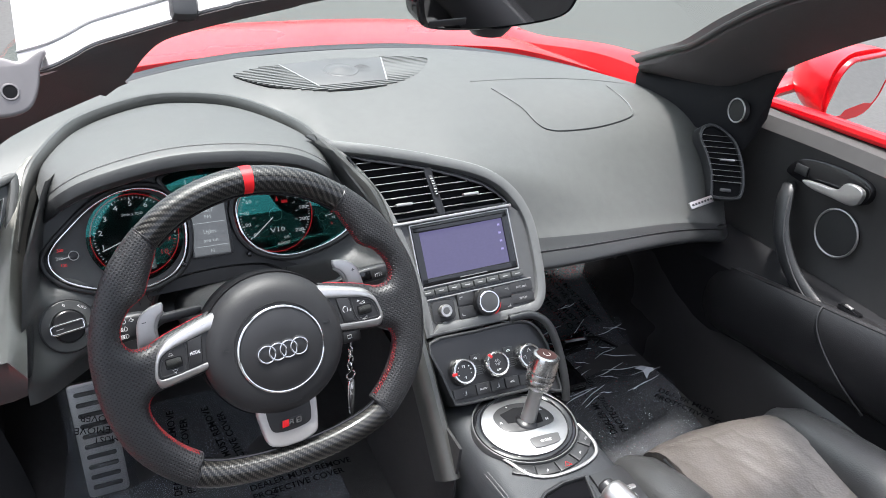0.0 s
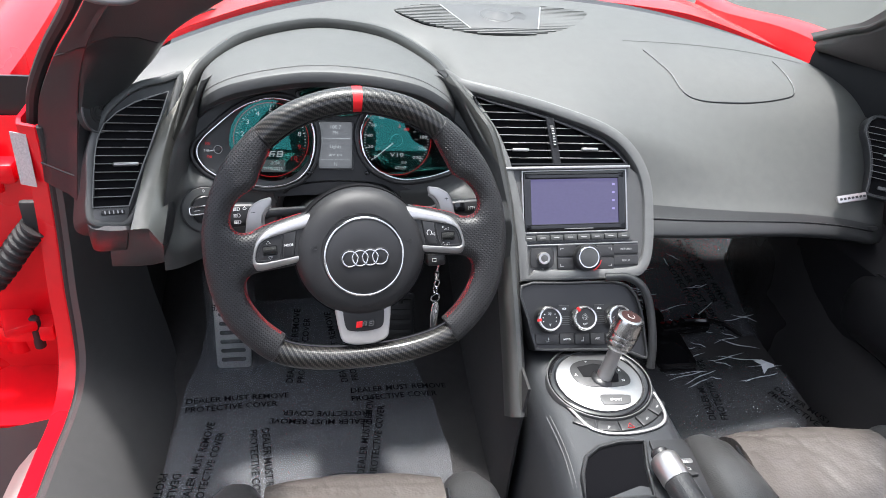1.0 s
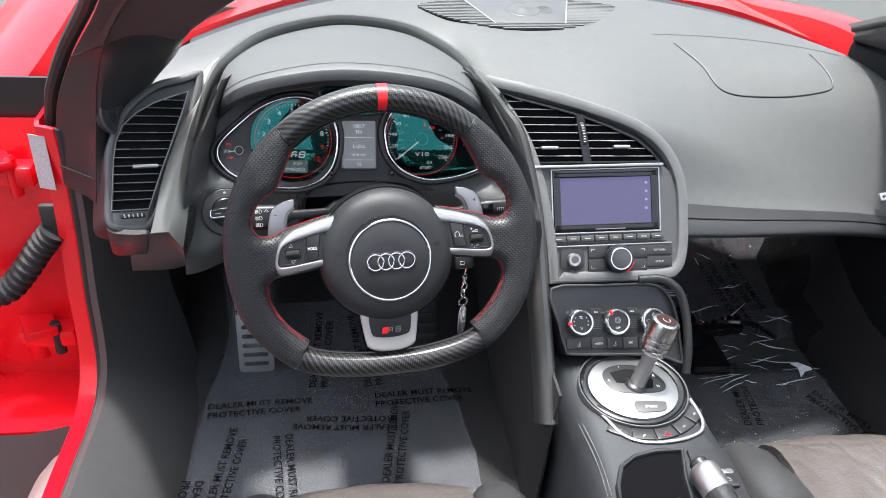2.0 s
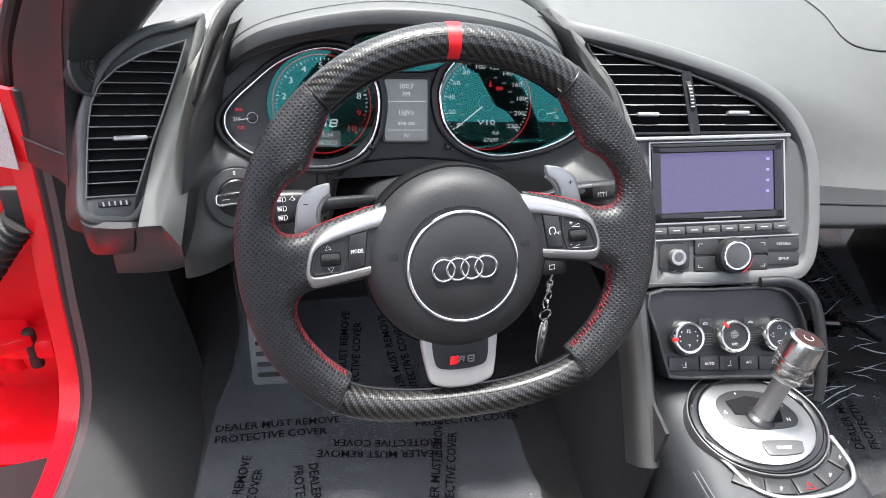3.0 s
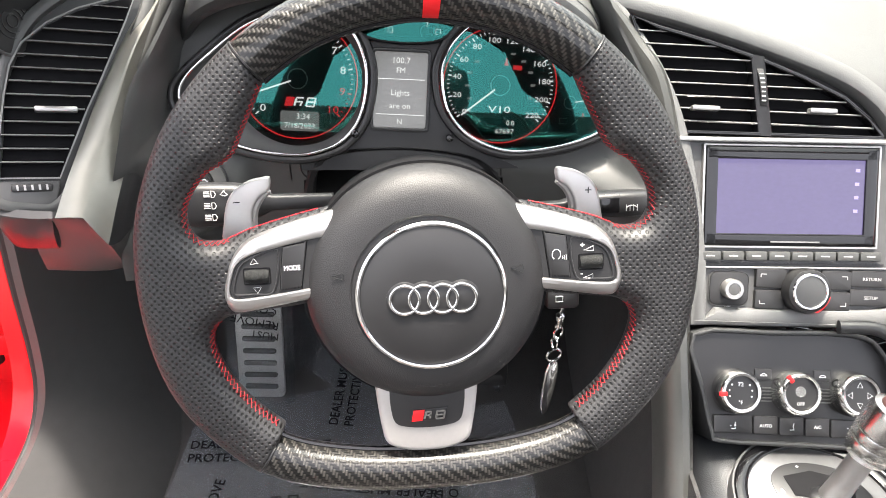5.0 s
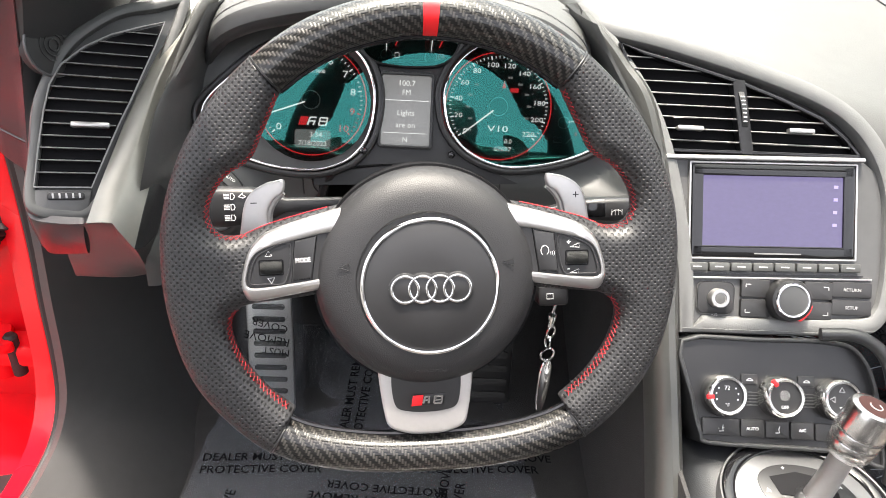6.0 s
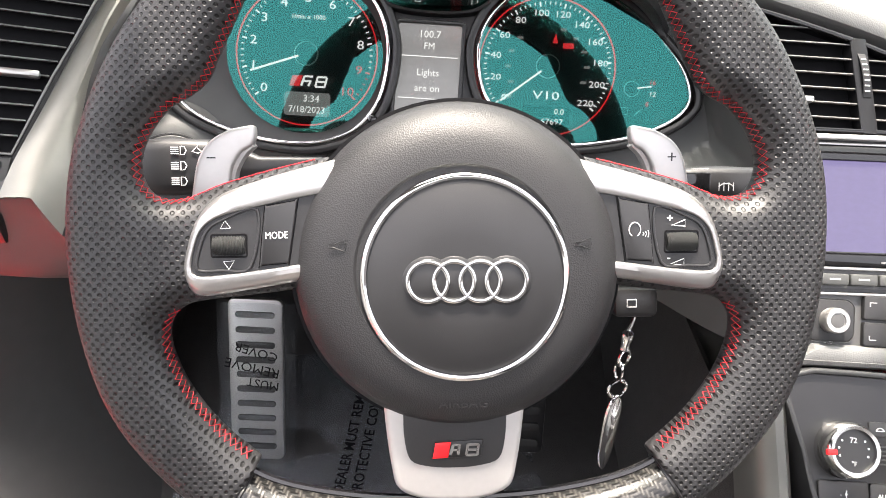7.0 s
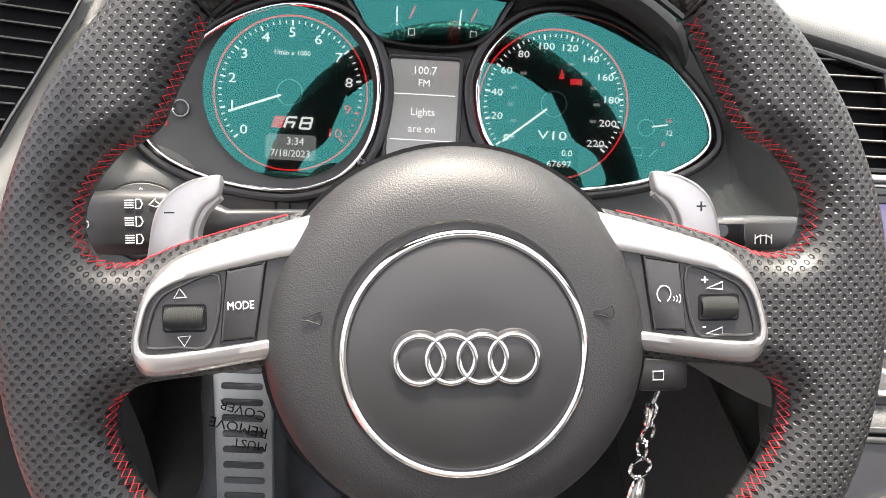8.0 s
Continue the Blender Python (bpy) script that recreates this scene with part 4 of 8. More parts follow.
for k in range(96):
    a = 2 * math.pi * k / 96
    rows.append([((0.0466 + r) * math.cos(a), (0.0466 + r) * math.sin(a), 0.0268 + z) for r, z in ((-0.0018, -0.003), (-0.0018, 0.0), (-0.0014, 0.0008), (-0.0004, 0.0012), (0.0006, 0.0009), (0.0014, 0.0001), (0.0018, -0.001), (0.0018, -0.003))])
part("chrome_ring", loft(rows, closed_u=True, closed_v=True), CHROME, wheel, "polished ring", CENTRE)
for k in range(4):
    cx = (k - 1.5) * 0.0119 + 0.0005
    part("emblem_base", moved(disc([(0.0114, -0.002), (0.0114, 0.0002), (0.0108, 0.0006), (0.0004, 0.0007)], 40), shifted(cx, -0.0010, 0.0281)), SMOOTH, wheel, "", CENTRE)
    rows = []
    for i in range(56):
        a = 2 * math.pi * i / 56
        rows.append([(cx + (0.0091 + 0.00108 * math.cos(b)) * math.cos(a), -0.0010 + (0.0091 + 0.00108 * math.cos(b)) * math.sin(a), 0.0291 + 0.0009 * math.sin(b)) for b in [2 * math.pi * j / 10 for j in range(10)]])
    part("emblem_ring", loft(rows, closed_u=True, closed_v=True), CHROME, wheel, "chrome emblem ring", CENTRE)
part("airbag_text", words("AIRBAG", 0.0058, 0.001, -0.0625, 0.0240, 0, 1.15), BLACK, wheel, "", HUB)
# lower spoke
LOWER = WHEEL @ shifted(-0.0022, 0.0004)
o = [(p.x, p.y) for p in spline([(-0.0345, -0.083, 0), (-0.033, -0.100, 0), (-0.0305, -0.118, 0), (-0.027, -0.129, 0), (-0.014, -0.1345, 0), (0.0, -0.1355, 0), (0.014, -0.1345, 0), (0.027, -0.129, 0), (0.0305, -0.118, 0), (0.033, -0.100, 0), (0.0345, -0.083, 0)], 4)]
part("lower_spoke", slab(o, 0.012, 0.0125, 0.003, 3), SATIN, wheel, "matt silver lower spoke", LOWER)
o = [(p.x, p.y) for p in spline([(-0.025, -0.088, 0), (-0.0245, -0.102, 0), (-0.0215, -0.1135, 0), (-0.012, -0.117, 0), (0.0, -0.1178, 0), (0.012, -0.117, 0), (0.0215, -0.1135, 0), (0.0245, -0.102, 0), (0.025, -0.088, 0)], 4)]
part("badge_inset", slab(o, 0.003, 0.0135, 0.0006), BUTTON, wheel, "", LOWER)
part("badge", slab([(-0.0115, -0.1128), (0.0125, -0.1118), (0.0135, -0.1035), (-0.0100, -0.1045)], 0.0012, 0.0146, 0.0004), BLACK, wheel, "small dark badge plate", LOWER)
part("badge_red", slab([(-0.0110, -0.1124), (-0.0035, -0.1120), (-0.0022, -0.1044), (-0.0096, -0.1047)], 0.001, 0.0152, 0.0002), REDMARK, wheel, "red badge field", LOWER)
part("badge_lettering", merge(bar(-0.0025, -0.1105, -0.001, -0.1055, 0.0014, 0.0152), bar(0.0012, -0.1105, 0.0020, -0.1055, 0.0014, 0.0152), bar(-0.001, -0.1055, 0.0025, -0.1058, 0.0012, 0.0152), bar(-0.001, -0.1082, 0.0022, -0.1082, 0.0012, 0.0152), bar(0.0052, -0.1108, 0.0105, -0.1108, 0.0013, 0.0152), bar(0.0058, -0.1056, 0.0112, -0.1056, 0.0013, 0.0152), bar(0.0055, -0.1082, 0.0108, -0.1082, 0.0012, 0.0152), bar(0.0052, -0.1108, 0.0060, -0.1056, 0.0013, 0.0152), bar(0.0105, -0.1108, 0.0112, -0.1056, 0.0013, 0.0152)), CHROME, wheel, "chrome badge figures", LOWER)

# ---- steering column ----
column = thing("steering_column", "black plastic steering column shroud with control stalks", "steering column", at=(0, 0.1, 0.68))
rows = []
for n_, w, h, y in ((-0.030, 0.052, 0.046, -0.008), (-0.045, 0.060, 0.050, -0.008), (-0.09, 0.064, 0.048, -0.008), (-0.14, 0.064, 0.040, -0.006), (-0.20, 0.062, 0.033, -0.004), (-0.30, 0.060, 0.026, -0.004)):
    rows.append([(w * math.copysign(abs(math.cos(a)) ** 0.75, math.cos(a)), y + (h if math.sin(a) > 0 else 0.055) * math.copysign(abs(math.sin(a)) ** 0.8, math.sin(a)), n_) for a in [2 * math.pi * k / 40 for k in range(40)]])
part("shroud", loft(rows, closed_u=True, caps=True), TRIM, column, "", WHEEL)
for side in (-1, 1):
    rows = []
    for x, w, h in ((0.06, 0.005, 0.0050), (0.102, 0.006, 0.0055), (0.116, 0.009, 0.0125), (0.128, 0.010, 0.0145), (0.150, 0.010, 0.0155), (0.172, 0.009, 0.014), (0.178, 0.006, 0.011)):
        hh = h if side < 0 else h * 0.62
        rows.append([(side * x, (0.028 if side < 0 else 0.018) + hh * math.copysign(abs(math.sin(a)) ** 0.5, math.sin(a)), -0.052 + w * math.copysign(abs(math.cos(a)) ** 0.6, math.cos(a))) for a in [2 * math.pi * k / 20 for k in range(20)]])
    stalk = part("control_stalk", loft(rows, closed_u=True, caps=True), BUTTON, column, "black control stalk", WHEEL)
    zz = -0.0415
    if side < 0:
        marks = [wire([Vector((-0.166 + 0.0035 * math.cos(radians(a)), 0.0275 + 0.0025 * math.sin(radians(a)), zz)) for a in range(0, 360, 30)], 0.0003, True)]
        for j in range(3):
            y = 0.0365 - 0.008 * j
            marks.append(wire([Vector((-0.1415 + a, y + b, zz)) for a, b in ((0.0, 0.0022), (0.002, 0.002), (0.003, 0), (0.002, -0.002), (0.0, -0.0022))], 0.0003, True))
            marks += [bar(-0.1465, y + d, -0.1425, y + d, 0.0005, zz) for d in (-0.0016, -0.0005, 0.0006, 0.0017)]
        marks.append(wire([Vector((-0.1355 + a, 0.036 + b, zz)) for a, b in ((0, 0), (0.003, 0.003), (0.003, 0.0015), (0.005, 0.0), (0.003, -0.001))], 0.0003, True))
        part("stalk_print", merge(*marks), MARK, stalk, "", WHEEL)
    else:
        part("stalk_button", moved(box(0.014, 0.011, 0.004, 0.001), shifted(0.136, 0.0185, -0.0425)), GLOSS, stalk, "", WHEEL)
        part("stalk_print", merge(wire([Vector((0.152 + 0.0045 * math.cos(radians(a)), 0.015 + 0.003 * math.sin(radians(a)), zz)) for a in range(20, 161, 20)], 0.0003), *[bar(0.148 + 0.0027 * j, 0.014, 0.148 + 0.0027 * j, 0.0185, 0.0004, zz) for j in range(4)], bar(0.132, 0.0262, 0.142, 0.0262, 0.0008, zz)), DIMMARK, stalk, "", WHEEL)

# ---- key with its ring and tag ----
KEY = WHEEL @ shifted(0.112, -0.052, -0.06)
key = thing("car_key", "black car key in the ignition with chrome chain", "key", at=KEY.translation)
part("key_body", box(0.024, 0.016, 0.035, 0.003, (-0.012, 0.006, 0.012)), BUTTON, key, "", KEY)
part("lock_print", wire([Vector((-0.0175 + a, 0.006 + b, 0.0298)) for a, b in ((0, -0.002), (0.005, -0.002), (0.005, 0.002), (0, 0.002))], 0.0003, True), MARK, key, "", KEY)
kx, ky, kz = 0.108, 0.045, 0.66


def link_ring(cx, cy, cz, a, b, r, axis="Y", tilt=0):
    pts = []
    for k in range(24):
        t = 2 * math.pi * k / 24
        p = Vector((a * math.cos(t), 0, b * math.sin(t)))
        p = Matrix.Rotation(radians(tilt), 3, "Z") @ p
        pts.append(Vector((cx, cy, cz)) + p)
    return wire(pts, r, True, 8)


part("hook", wire(spline([(kx - 0.008, ky + 0.004, kz + 0.004), (kx - 0.001, ky, kz + 0.008), (kx + 0.004, ky, kz), (kx + 0.003, ky, kz - 0.014), (kx + 0.001, ky, kz - 0.028)], 8), 0.0014, sides=8), CHROME, key)
part("swivel", moved(disc([(0.0015, 0.006), (0.0035, 0.004), (0.0038, 0.0), (0.0025, -0.004), (0.003, -0.008), (0.001, -0.01)], 14), Matrix.Translation((kx + 0.001, ky, kz - 0.034))), CHROME, key)
for k in range(2):
    part("chain_link", link_ring(kx + 0.002 - 0.0015 * k, ky, kz - 0.049 - 0.010 * k, 0.0042, 0.0062, 0.0009, tilt=30 + 80 * k), CHROME, key)
part("split_ring", link_ring(kx + 0.002, ky, kz - 0.073, 0.006, 0.0065, 0.0011, tilt=15), CHROME, key)
tag_o = [(p.x, p.y) for p in spline([(0, 0.0, 0), (0.0055, -0.008, 0), (0.006, -0.03, 0), (0.0042, -0.05, 0), (0, -0.058, 0), (-0.0042, -0.05, 0), (-0.006, -0.03, 0), (-0.0055, -0.008, 0)], 4, True)]
part("tag", slab(tag_o, 0.002, 0.001, 0.0008), CHROME, key, "polished oval tag", Matrix.Translation((kx + 0.003, ky, kz - 0.079)) @ pose(0, 0, 0, 86, 4, 30))

# ---- instruments ----
cluster = thing("instrument_cluster", "dark instrument cluster with two round gauges under teal-coated glass", "instrument cluster", at=CLUSTER.translation)
POD_L = [(-0.041, 0.010), (-0.046, -0.019), (-0.058, -0.038), (-0.075, -0.0495), (-0.103, -0.0565), (-0.143, -0.053), (-0.181, -0.040), (-0.202, -0.022), (-0.207, -0.004), (-0.199, 0.012), (-0.180, 0.030), (-0.152, 0.0535), (-0.124, 0.067), (-0.098, 0.0715), (-0.073, 0.067), (-0.055, 0.054), (-0.044, 0.033)]
POD_R = [(0.023, 0.014), (0.028, -0.008), (0.040, -0.025), (0.056, -0.0365), (0.077, -0.044), (0.10, -0.045), (0.135, -0.0385), (0.165, -0.0265), (0.181, -0.013), (0.1835, 0.001), (0.176, 0.018), (0.160, 0.036), (0.136, 0.0565), (0.109, 0.0705), (0.078, 0.0745), (0.052, 0.068), (0.033, 0.050), (0.024, 0.031)]
TOP_POD = [(-0.062, 0.080), (-0.058, 0.066), (-0.049, 0.054), (-0.034, 0.0485), (-0.008, 0.047), (0.016, 0.0495), (0.029, 0.057), (0.0355, 0.069), (0.039, 0.083), (0.0, 0.089), (-0.03, 0.088)]


def smooth2(points, k=4, grow=1.0):
    p = spline([(a, b, 0) for a, b in points], k, True)
    c = sum(p, Vector()) / len(p)
    return [((q.x - c.x) * grow + c.x, (q.y - c.y) * grow + c.y) for q in p]


for o in (POD_L, POD_R, TOP_POD):
    line = poly_ccw(smooth2(o))
    part("gauge_housing", ring(poly_ccw(smooth2(o, 4, 1.11)), 0.0068, 0.030, 0.0055, 0.003), BLACK, cluster, "black gauge housing", CLUSTER)
    part("chrome_bezel", ring(line, 0.0026, 0.006, 0.0065, 0.0009), CHROME if o is not TOP_POD else BLACK, cluster, "thin chrome bezel", CLUSTER)
    part("dial_face", slab(line, 0.006, -0.004), DIALFACE, cluster, "", CLUSTER)
    pane = ellipse(0.0575, 0.0575, (-0.1035, 0.0105), 64) if o is POD_L else smooth2(o, 4, 0.985)
    glass = part("gauge_glass", slab(poly_ccw(pane), 0.001, 0.0045), GAUGE, cluster, "teal-coated cover glass", CLUSTER @ pose(0, 0, 0, 5, 0, 0))
    glass.visible_shadow = False

# binnacle plate between the pods
part("binnacle_plate", slab([(-0.062, 0.075), (-0.05, 0.05), (-0.04, 0.02), (-0.043, -0.02), (-0.06, -0.045), (-0.10, -0.062), (-0.10, -0.07), (0.10, -0.06), (0.075, -0.05), (0.04, -0.03), (0.026, 0.0), (0.026, 0.03), (0.038, 0.06), (0.042, 0.08)], 0.01, -0.006), BLACK, cluster, "", CLUSTER)
part("display_frame", ring(poly_ccw(rounded(0.053, 0.072, 0.004, (-0.0125, 0.0055))), 0.003, 0.01, 0.002, 0.001), BLACK, cluster, "", CLUSTER)
part("display", slab(rounded(0.047, 0.066, 0.002, (-0.0125, 0.0055)), 0.003, -0.001), LCD, cluster, "lit grey text display", CLUSTER)
part("display_text", merge(words("100.7", 0.0075, -0.0125, 0.031, -0.0003), words("FM", 0.0068, -0.0125, 0.0225, -0.0003), words("Lights", 0.0072, -0.0125, 0.003, -0.0003), words("are on", 0.0072, -0.0125, -0.0085, -0.0003), words("N", 0.0068, -0.0125, -0.0225, -0.0003), bar(-0.034, 0.015, 0.009, 0.015, 0.0006, -0.0004), bar(-0.034, -0.016, 0.009, -0.016, 0.0006, -0.0004)), LCDTEXT, cluster, "", CLUSTER)
for cx in (-0.051, 0.033):
    part("reset_knob", moved(disc([(0.0035, 0.0), (0.0035, 0.008), (0.0028, 0.0095), (0.001, 0.01)], 16), shifted(cx, -0.0345)), GLOSS, cluster, "", CLUSTER)


def around(cx, cy, r, deg):
    return cx + r * math.cos(radians(deg)), cy + r * math.sin(radians(deg))


def gauge(cx, cy, r, labels, start, step, red_from, size, name):
    zf = -0.0022
    white, redm, ticks = [], [], []
    for k, t in enumerate(labels):
        x, y = around(cx, cy, r * 0.79, start - step * k)
        (redm if k >= red_from else white).append(words(t, size, x, y, zf, 0, 1.25))
    for k in range((len(labels) - 1) * 5 + 1):
        d = start - step * k / 5
        inner = 0.885 if k % 5 == 0 else 0.91
        (redm if k >= red_from * 5 else ticks).append(bar(*around(cx, cy, r * inner, d), *around(cx, cy, r * 0.955, d), 0.0012 if k % 5 == 0 else 0.0007, zf))
    part("dial_scale", merge(*white), FIGURE, cluster, "white gauge figures", CLUSTER)
    part("tick_scale", merge(*ticks), FIGURE, cluster, "white gauge ticks", CLUSTER)
    if redm:
        part("red_zone", merge(*redm), REDFIGURE, cluster, "red gauge zone", CLUSTER)
    part("red_ring", ring(ellipse(r * 1.03, r * 1.03, (cx, cy), 72), 0.0010, 0.002, -0.0022, 0.0003), REDFIGURE, cluster, "thin red gauge ring", CLUSTER)
    part("needle_cap", moved(disc([(0.0085, 0.0), (0.0085, 0.0035), (0.0075, 0.0042), (0.006, 0.0038), (0.001, 0.0042)], 32), shifted(cx, cy, -0.0038)), BUTTON, cluster, "", CLUSTER)
    part("cap_rim", moved(wire([Vector((0.0086 * math.cos(radians(a)), 0.0086 * math.sin(radians(a)), 0)) for a in range(0, 360, 12)], 0.0006, True), shifted(cx, cy, -0.0002)), MARK, cluster, "", CLUSTER)


gauge(-0.1035, 0.0115, 0.0515, [str(k) for k in range(11)], 221, 26.1, 9, 0.0092, "tachometer")
gauge(0.0765, 0.0135, 0.0500, [str(20 * k) for k in range(12)], 218, 23.45, 99, 0.0066, "speedometer")
for cx, cy, d in ((-0.1035, 0.0115, 200), (0.0765, 0.0135, 219)):
    part("needle", bar(*around(cx, cy, 0.006, d), *around(cx, cy, 0.0435, d), 0.0014, 0.0005, 0.0008), FIGURE, cluster, "white needle", CLUSTER)
for t, sz, x, y in (("1/min x 1000", 0.0048, -0.1035, 0.0385), ("MPH", 0.0036, 0.0475, -0.010), ("km/h", 0.003, 0.111, -0.013)):
    part("small_print", words(t, sz, x, y, -0.0022), FIGURE, cluster, "", CLUSTER)
for k in (0, 1, 2, 3, 6, 7, 8, 9, 10):
    x, y = around(0.0765, 0.0135, 0.0295, 205 - 22.5 * k)
    part("inner_figure", bar(x - 0.0022, y, x + 0.0022, y, 0.0020, -0.0022), CLOCKFACE, cluster, "", CLUSTER)
part("engine_mark", words("V10", 0.0085, 0.0770, -0.008, -0.0022, 0, 1.5), FIGURE, cluster, "", CLUSTER)
part("model_mark", merge(slab([(-0.1155, -0.0125), (-0.108, -0.0125), (-0.1058, -0.0045), (-0.1133, -0.0045)], 0.0004, -0.0021)), REDFIGURE, cluster, "red slanted mark", CLUSTER)
part("model_lettering", merge(bar(-0.1065, -0.0122, -0.1042, -0.005, 0.0016, -0.0019), bar(-0.1042, -0.005, -0.098, -0.005, 0.0014, -0.0019), bar(-0.105, -0.0085, -0.099, -0.0085, 0.0014, -0.0019), bar(-0.1012, -0.0122, -0.0995, -0.0085, 0.0014, -0.0019), bar(-0.096, -0.0122, -0.089, -0.0122, 0.0014, -0.0019), bar(-0.0945, -0.005, -0.0875, -0.005, 0.0014, -0.0019), bar(-0.0953, -0.0085, -0.0882, -0.0085, 0.0014, -0.0019), bar(-0.096, -0.0122, -0.0943, -0.005, 0.0014, -0.0019), bar(-0.089, -0.0122, -0.0874, -0.005, 0.0014, -0.0019)), CLOCKTEXT, cluster, "", CLUSTER)
part("clock_window", slab(rounded(0.0345, 0.0175, 0.0025, (-0.1015, -0.0255)), 0.0006, -0.0021), CLOCKFACE, cluster, "small lit clock window", CLUSTER)
part("clock_text", merge(words("3:34", 0.0072, -0.0985, -0.0215, -0.0017), words("7/18/2023", 0.0068, -0.1015, -0.0298, -0.0017)), CLOCKTEXT, cluster, "", CLUSTER)
part("trip_window", slab(rounded(0.036, 0.0155, 0.002, (0.0775, -0.0235)), 0.0004, -0.0021), DIAL, cluster, "", CLUSTER)
part("trip_text", merge(words("0.0", 0.0062, 0.0875, -0.0195, -0.0016), words("67697", 0.0062, 0.0825, -0.0272, -0.0016, 0, 1.1)), CLOCKTEXT, cluster, "", CLUSTER)
part("warning_mark", merge(slab([(0.079, 0.031), (0.083, 0.031), (0.081, 0.0385)], 0.0004, -0.0016), slab([(0.087, 0.0275), (0.095, 0.0275), (0.095, 0.0315), (0.087, 0.0315)], 0.0004, -0.0016)), REDFIGURE, cluster, "red warning lamps", CLUSTER)
# side dials: oil temperature on one side, voltage on the other
for cx, cy, d, txt in ((-0.1775, -0.003, 190, ("300", "210", "120")), (0.1405, 0.001, 176, ("16", "12", "8"))):
    for k, t in enumerate(txt):
        x, y = around(cx, cy, 0.0165, 150 + 35 * k if cx < 0 else 20 - 30 * k)
        part("side_figure", words(t, 0.0052, x, y, -0.0022), ((REDGLOW if k != 1 else GAUGEMARK) if cx < 0 else (REDFIGURE if k != 1 else FIGURE)), cluster, "", CLUSTER)
    part("side_cap", moved(disc([(0.0055, 0), (0.0055, 0.0025), (0.0045, 0.003), (0.001, 0.003)], 24), shifted(cx, cy, -0.0038)), BLACK, cluster, "", CLUSTER)
    part("side_rim", moved(wire([Vector((0.0056 * math.cos(radians(a)), 0.0056 * math.sin(radians(a)), 0)) for a in range(0, 360, 15)], 0.0005, True), shifted(cx, cy, -0.001)), DIMMARK, cluster, "", CLUSTER)
    part("needle", bar(*around(cx, cy, 0.004, d if cx < 0 else 10), *around(cx, cy, 0.015, d if cx < 0 else 10), 0.0009, -0.0005), GAUGEMARK if cx < 0 else FIGURE, cluster, "", CLUSTER)
part("battery_mark", merge(wire([Vector((0.132 + a, -0.018 + b, -0.0021)) for a, b in ((0, 0), (0.007, 0), (0.007, 0.005), (0, 0.005))], 0.0004, True), bar(0.144, -0.0185, 0.149, -0.0135, 0.001, -0.0021)), DIMMARK, cluster, "", CLUSTER)
# upper pod: coolant and fuel
for cx, d in ((-0.033, 92), (0.009, 86)):
    part("needle", bar(*around(cx, 0.057, 0.004, d), *around(cx, 0.057, 0.017, d), 0.0009, -0.002), FIGURE, cluster, "", CLUSTER)
    part("side_rim", moved(wire([Vector((0.0055 * math.cos(radians(a)), 0.0055 * math.sin(radians(a)), 0)) for a in range(0, 360, 15)], 0.0005, True), shifted(cx, 0.057, -0.002)), DIMMARK, cluster, "", CLUSTER)
    part("top_print", merge(wire([Vector((cx + 0.008 + a, 0.057 + b, -0.0021)) for a, b in ((0, -0.002), (0.004, -0.002), (0.004, 0.0025), (0, 0.0025))], 0.0003, True)), FIGURE, cluster, "", CLUSTER)
    part("red_zone", bar(cx + 0.008, 0.066, cx + 0.012, 0.075, 0.0012, -0.0021), REDFIGURE, cluster, "", CLUSTER)

# ---- light switch ----
switch = thing("light_switch", "round black light switch with silver lever on the fascia", "switch", at=SWITCH.translation)
part("bezel", disc([(0.0320, -0.006), (0.0320, 0.0010), (0.0312, 0.0017), (0.021, 0.0017), (0.0202, 0.0009), (0.0200, -0.003), (0.001, -0.003)], 48), FASCIA, switch, "", SWITCH)
part("groove", moved(wire([Vector((0.0327 * math.cos(radians(a)), 0.0327 * math.sin(radians(a)), 0)) for a in range(0, 360, 8)], 0.0010, True), shifted(0, 0, 0.0006)), BLACK, switch, "", SWITCH)
dial = part("dial", disc([(0.0195, -0.003), (0.0195, 0.0035), (0.0178, 0.005), (0.001, 0.0052)], 40), BLACK, switch, "black turning knob", SWITCH)
grip = poly_ccw([(p[0] - 0.003, p[1]) for p in rounded(0.040, 0.0135, 0.0045)])
part("lever", slab(grip, 0.006, 0.0105, 0.0015, 2), BUTTON, dial, "", SWITCH)
part("lever_frame", ring(grip, 0.0026, 0.008, 0.0125, 0.0012), CHROME, dial, "bright frame of the lever", SWITCH)
part("lever_mark", bar(-0.016, 0.0, -0.008, 0.0, 0.0008, 0.0109), DIMMARK, dial, "", SWITCH)
part("print", merge(words("0", 0.0058, 0.001, 0.0262, 0.0020), words("AUTO", 0.0040, 0.0200, 0.0185, 0.0020, -38)), MARK, switch, "", SWITCH)


# ---- air vents ----
def clip_line(poly, y):
    """Where the level line y crosses a closed outline: its least and greatest x."""
    xs = []
    for (ax, ay), (bx, by) in zip(poly, poly[1:] + poly[:1]):
        if (ay - y) * (by - y) < 0:
            xs.append(ax + (bx - ax) * (y - ay) / (by - ay))
    return (min(xs), max(xs)) if len(xs) >= 2 else None


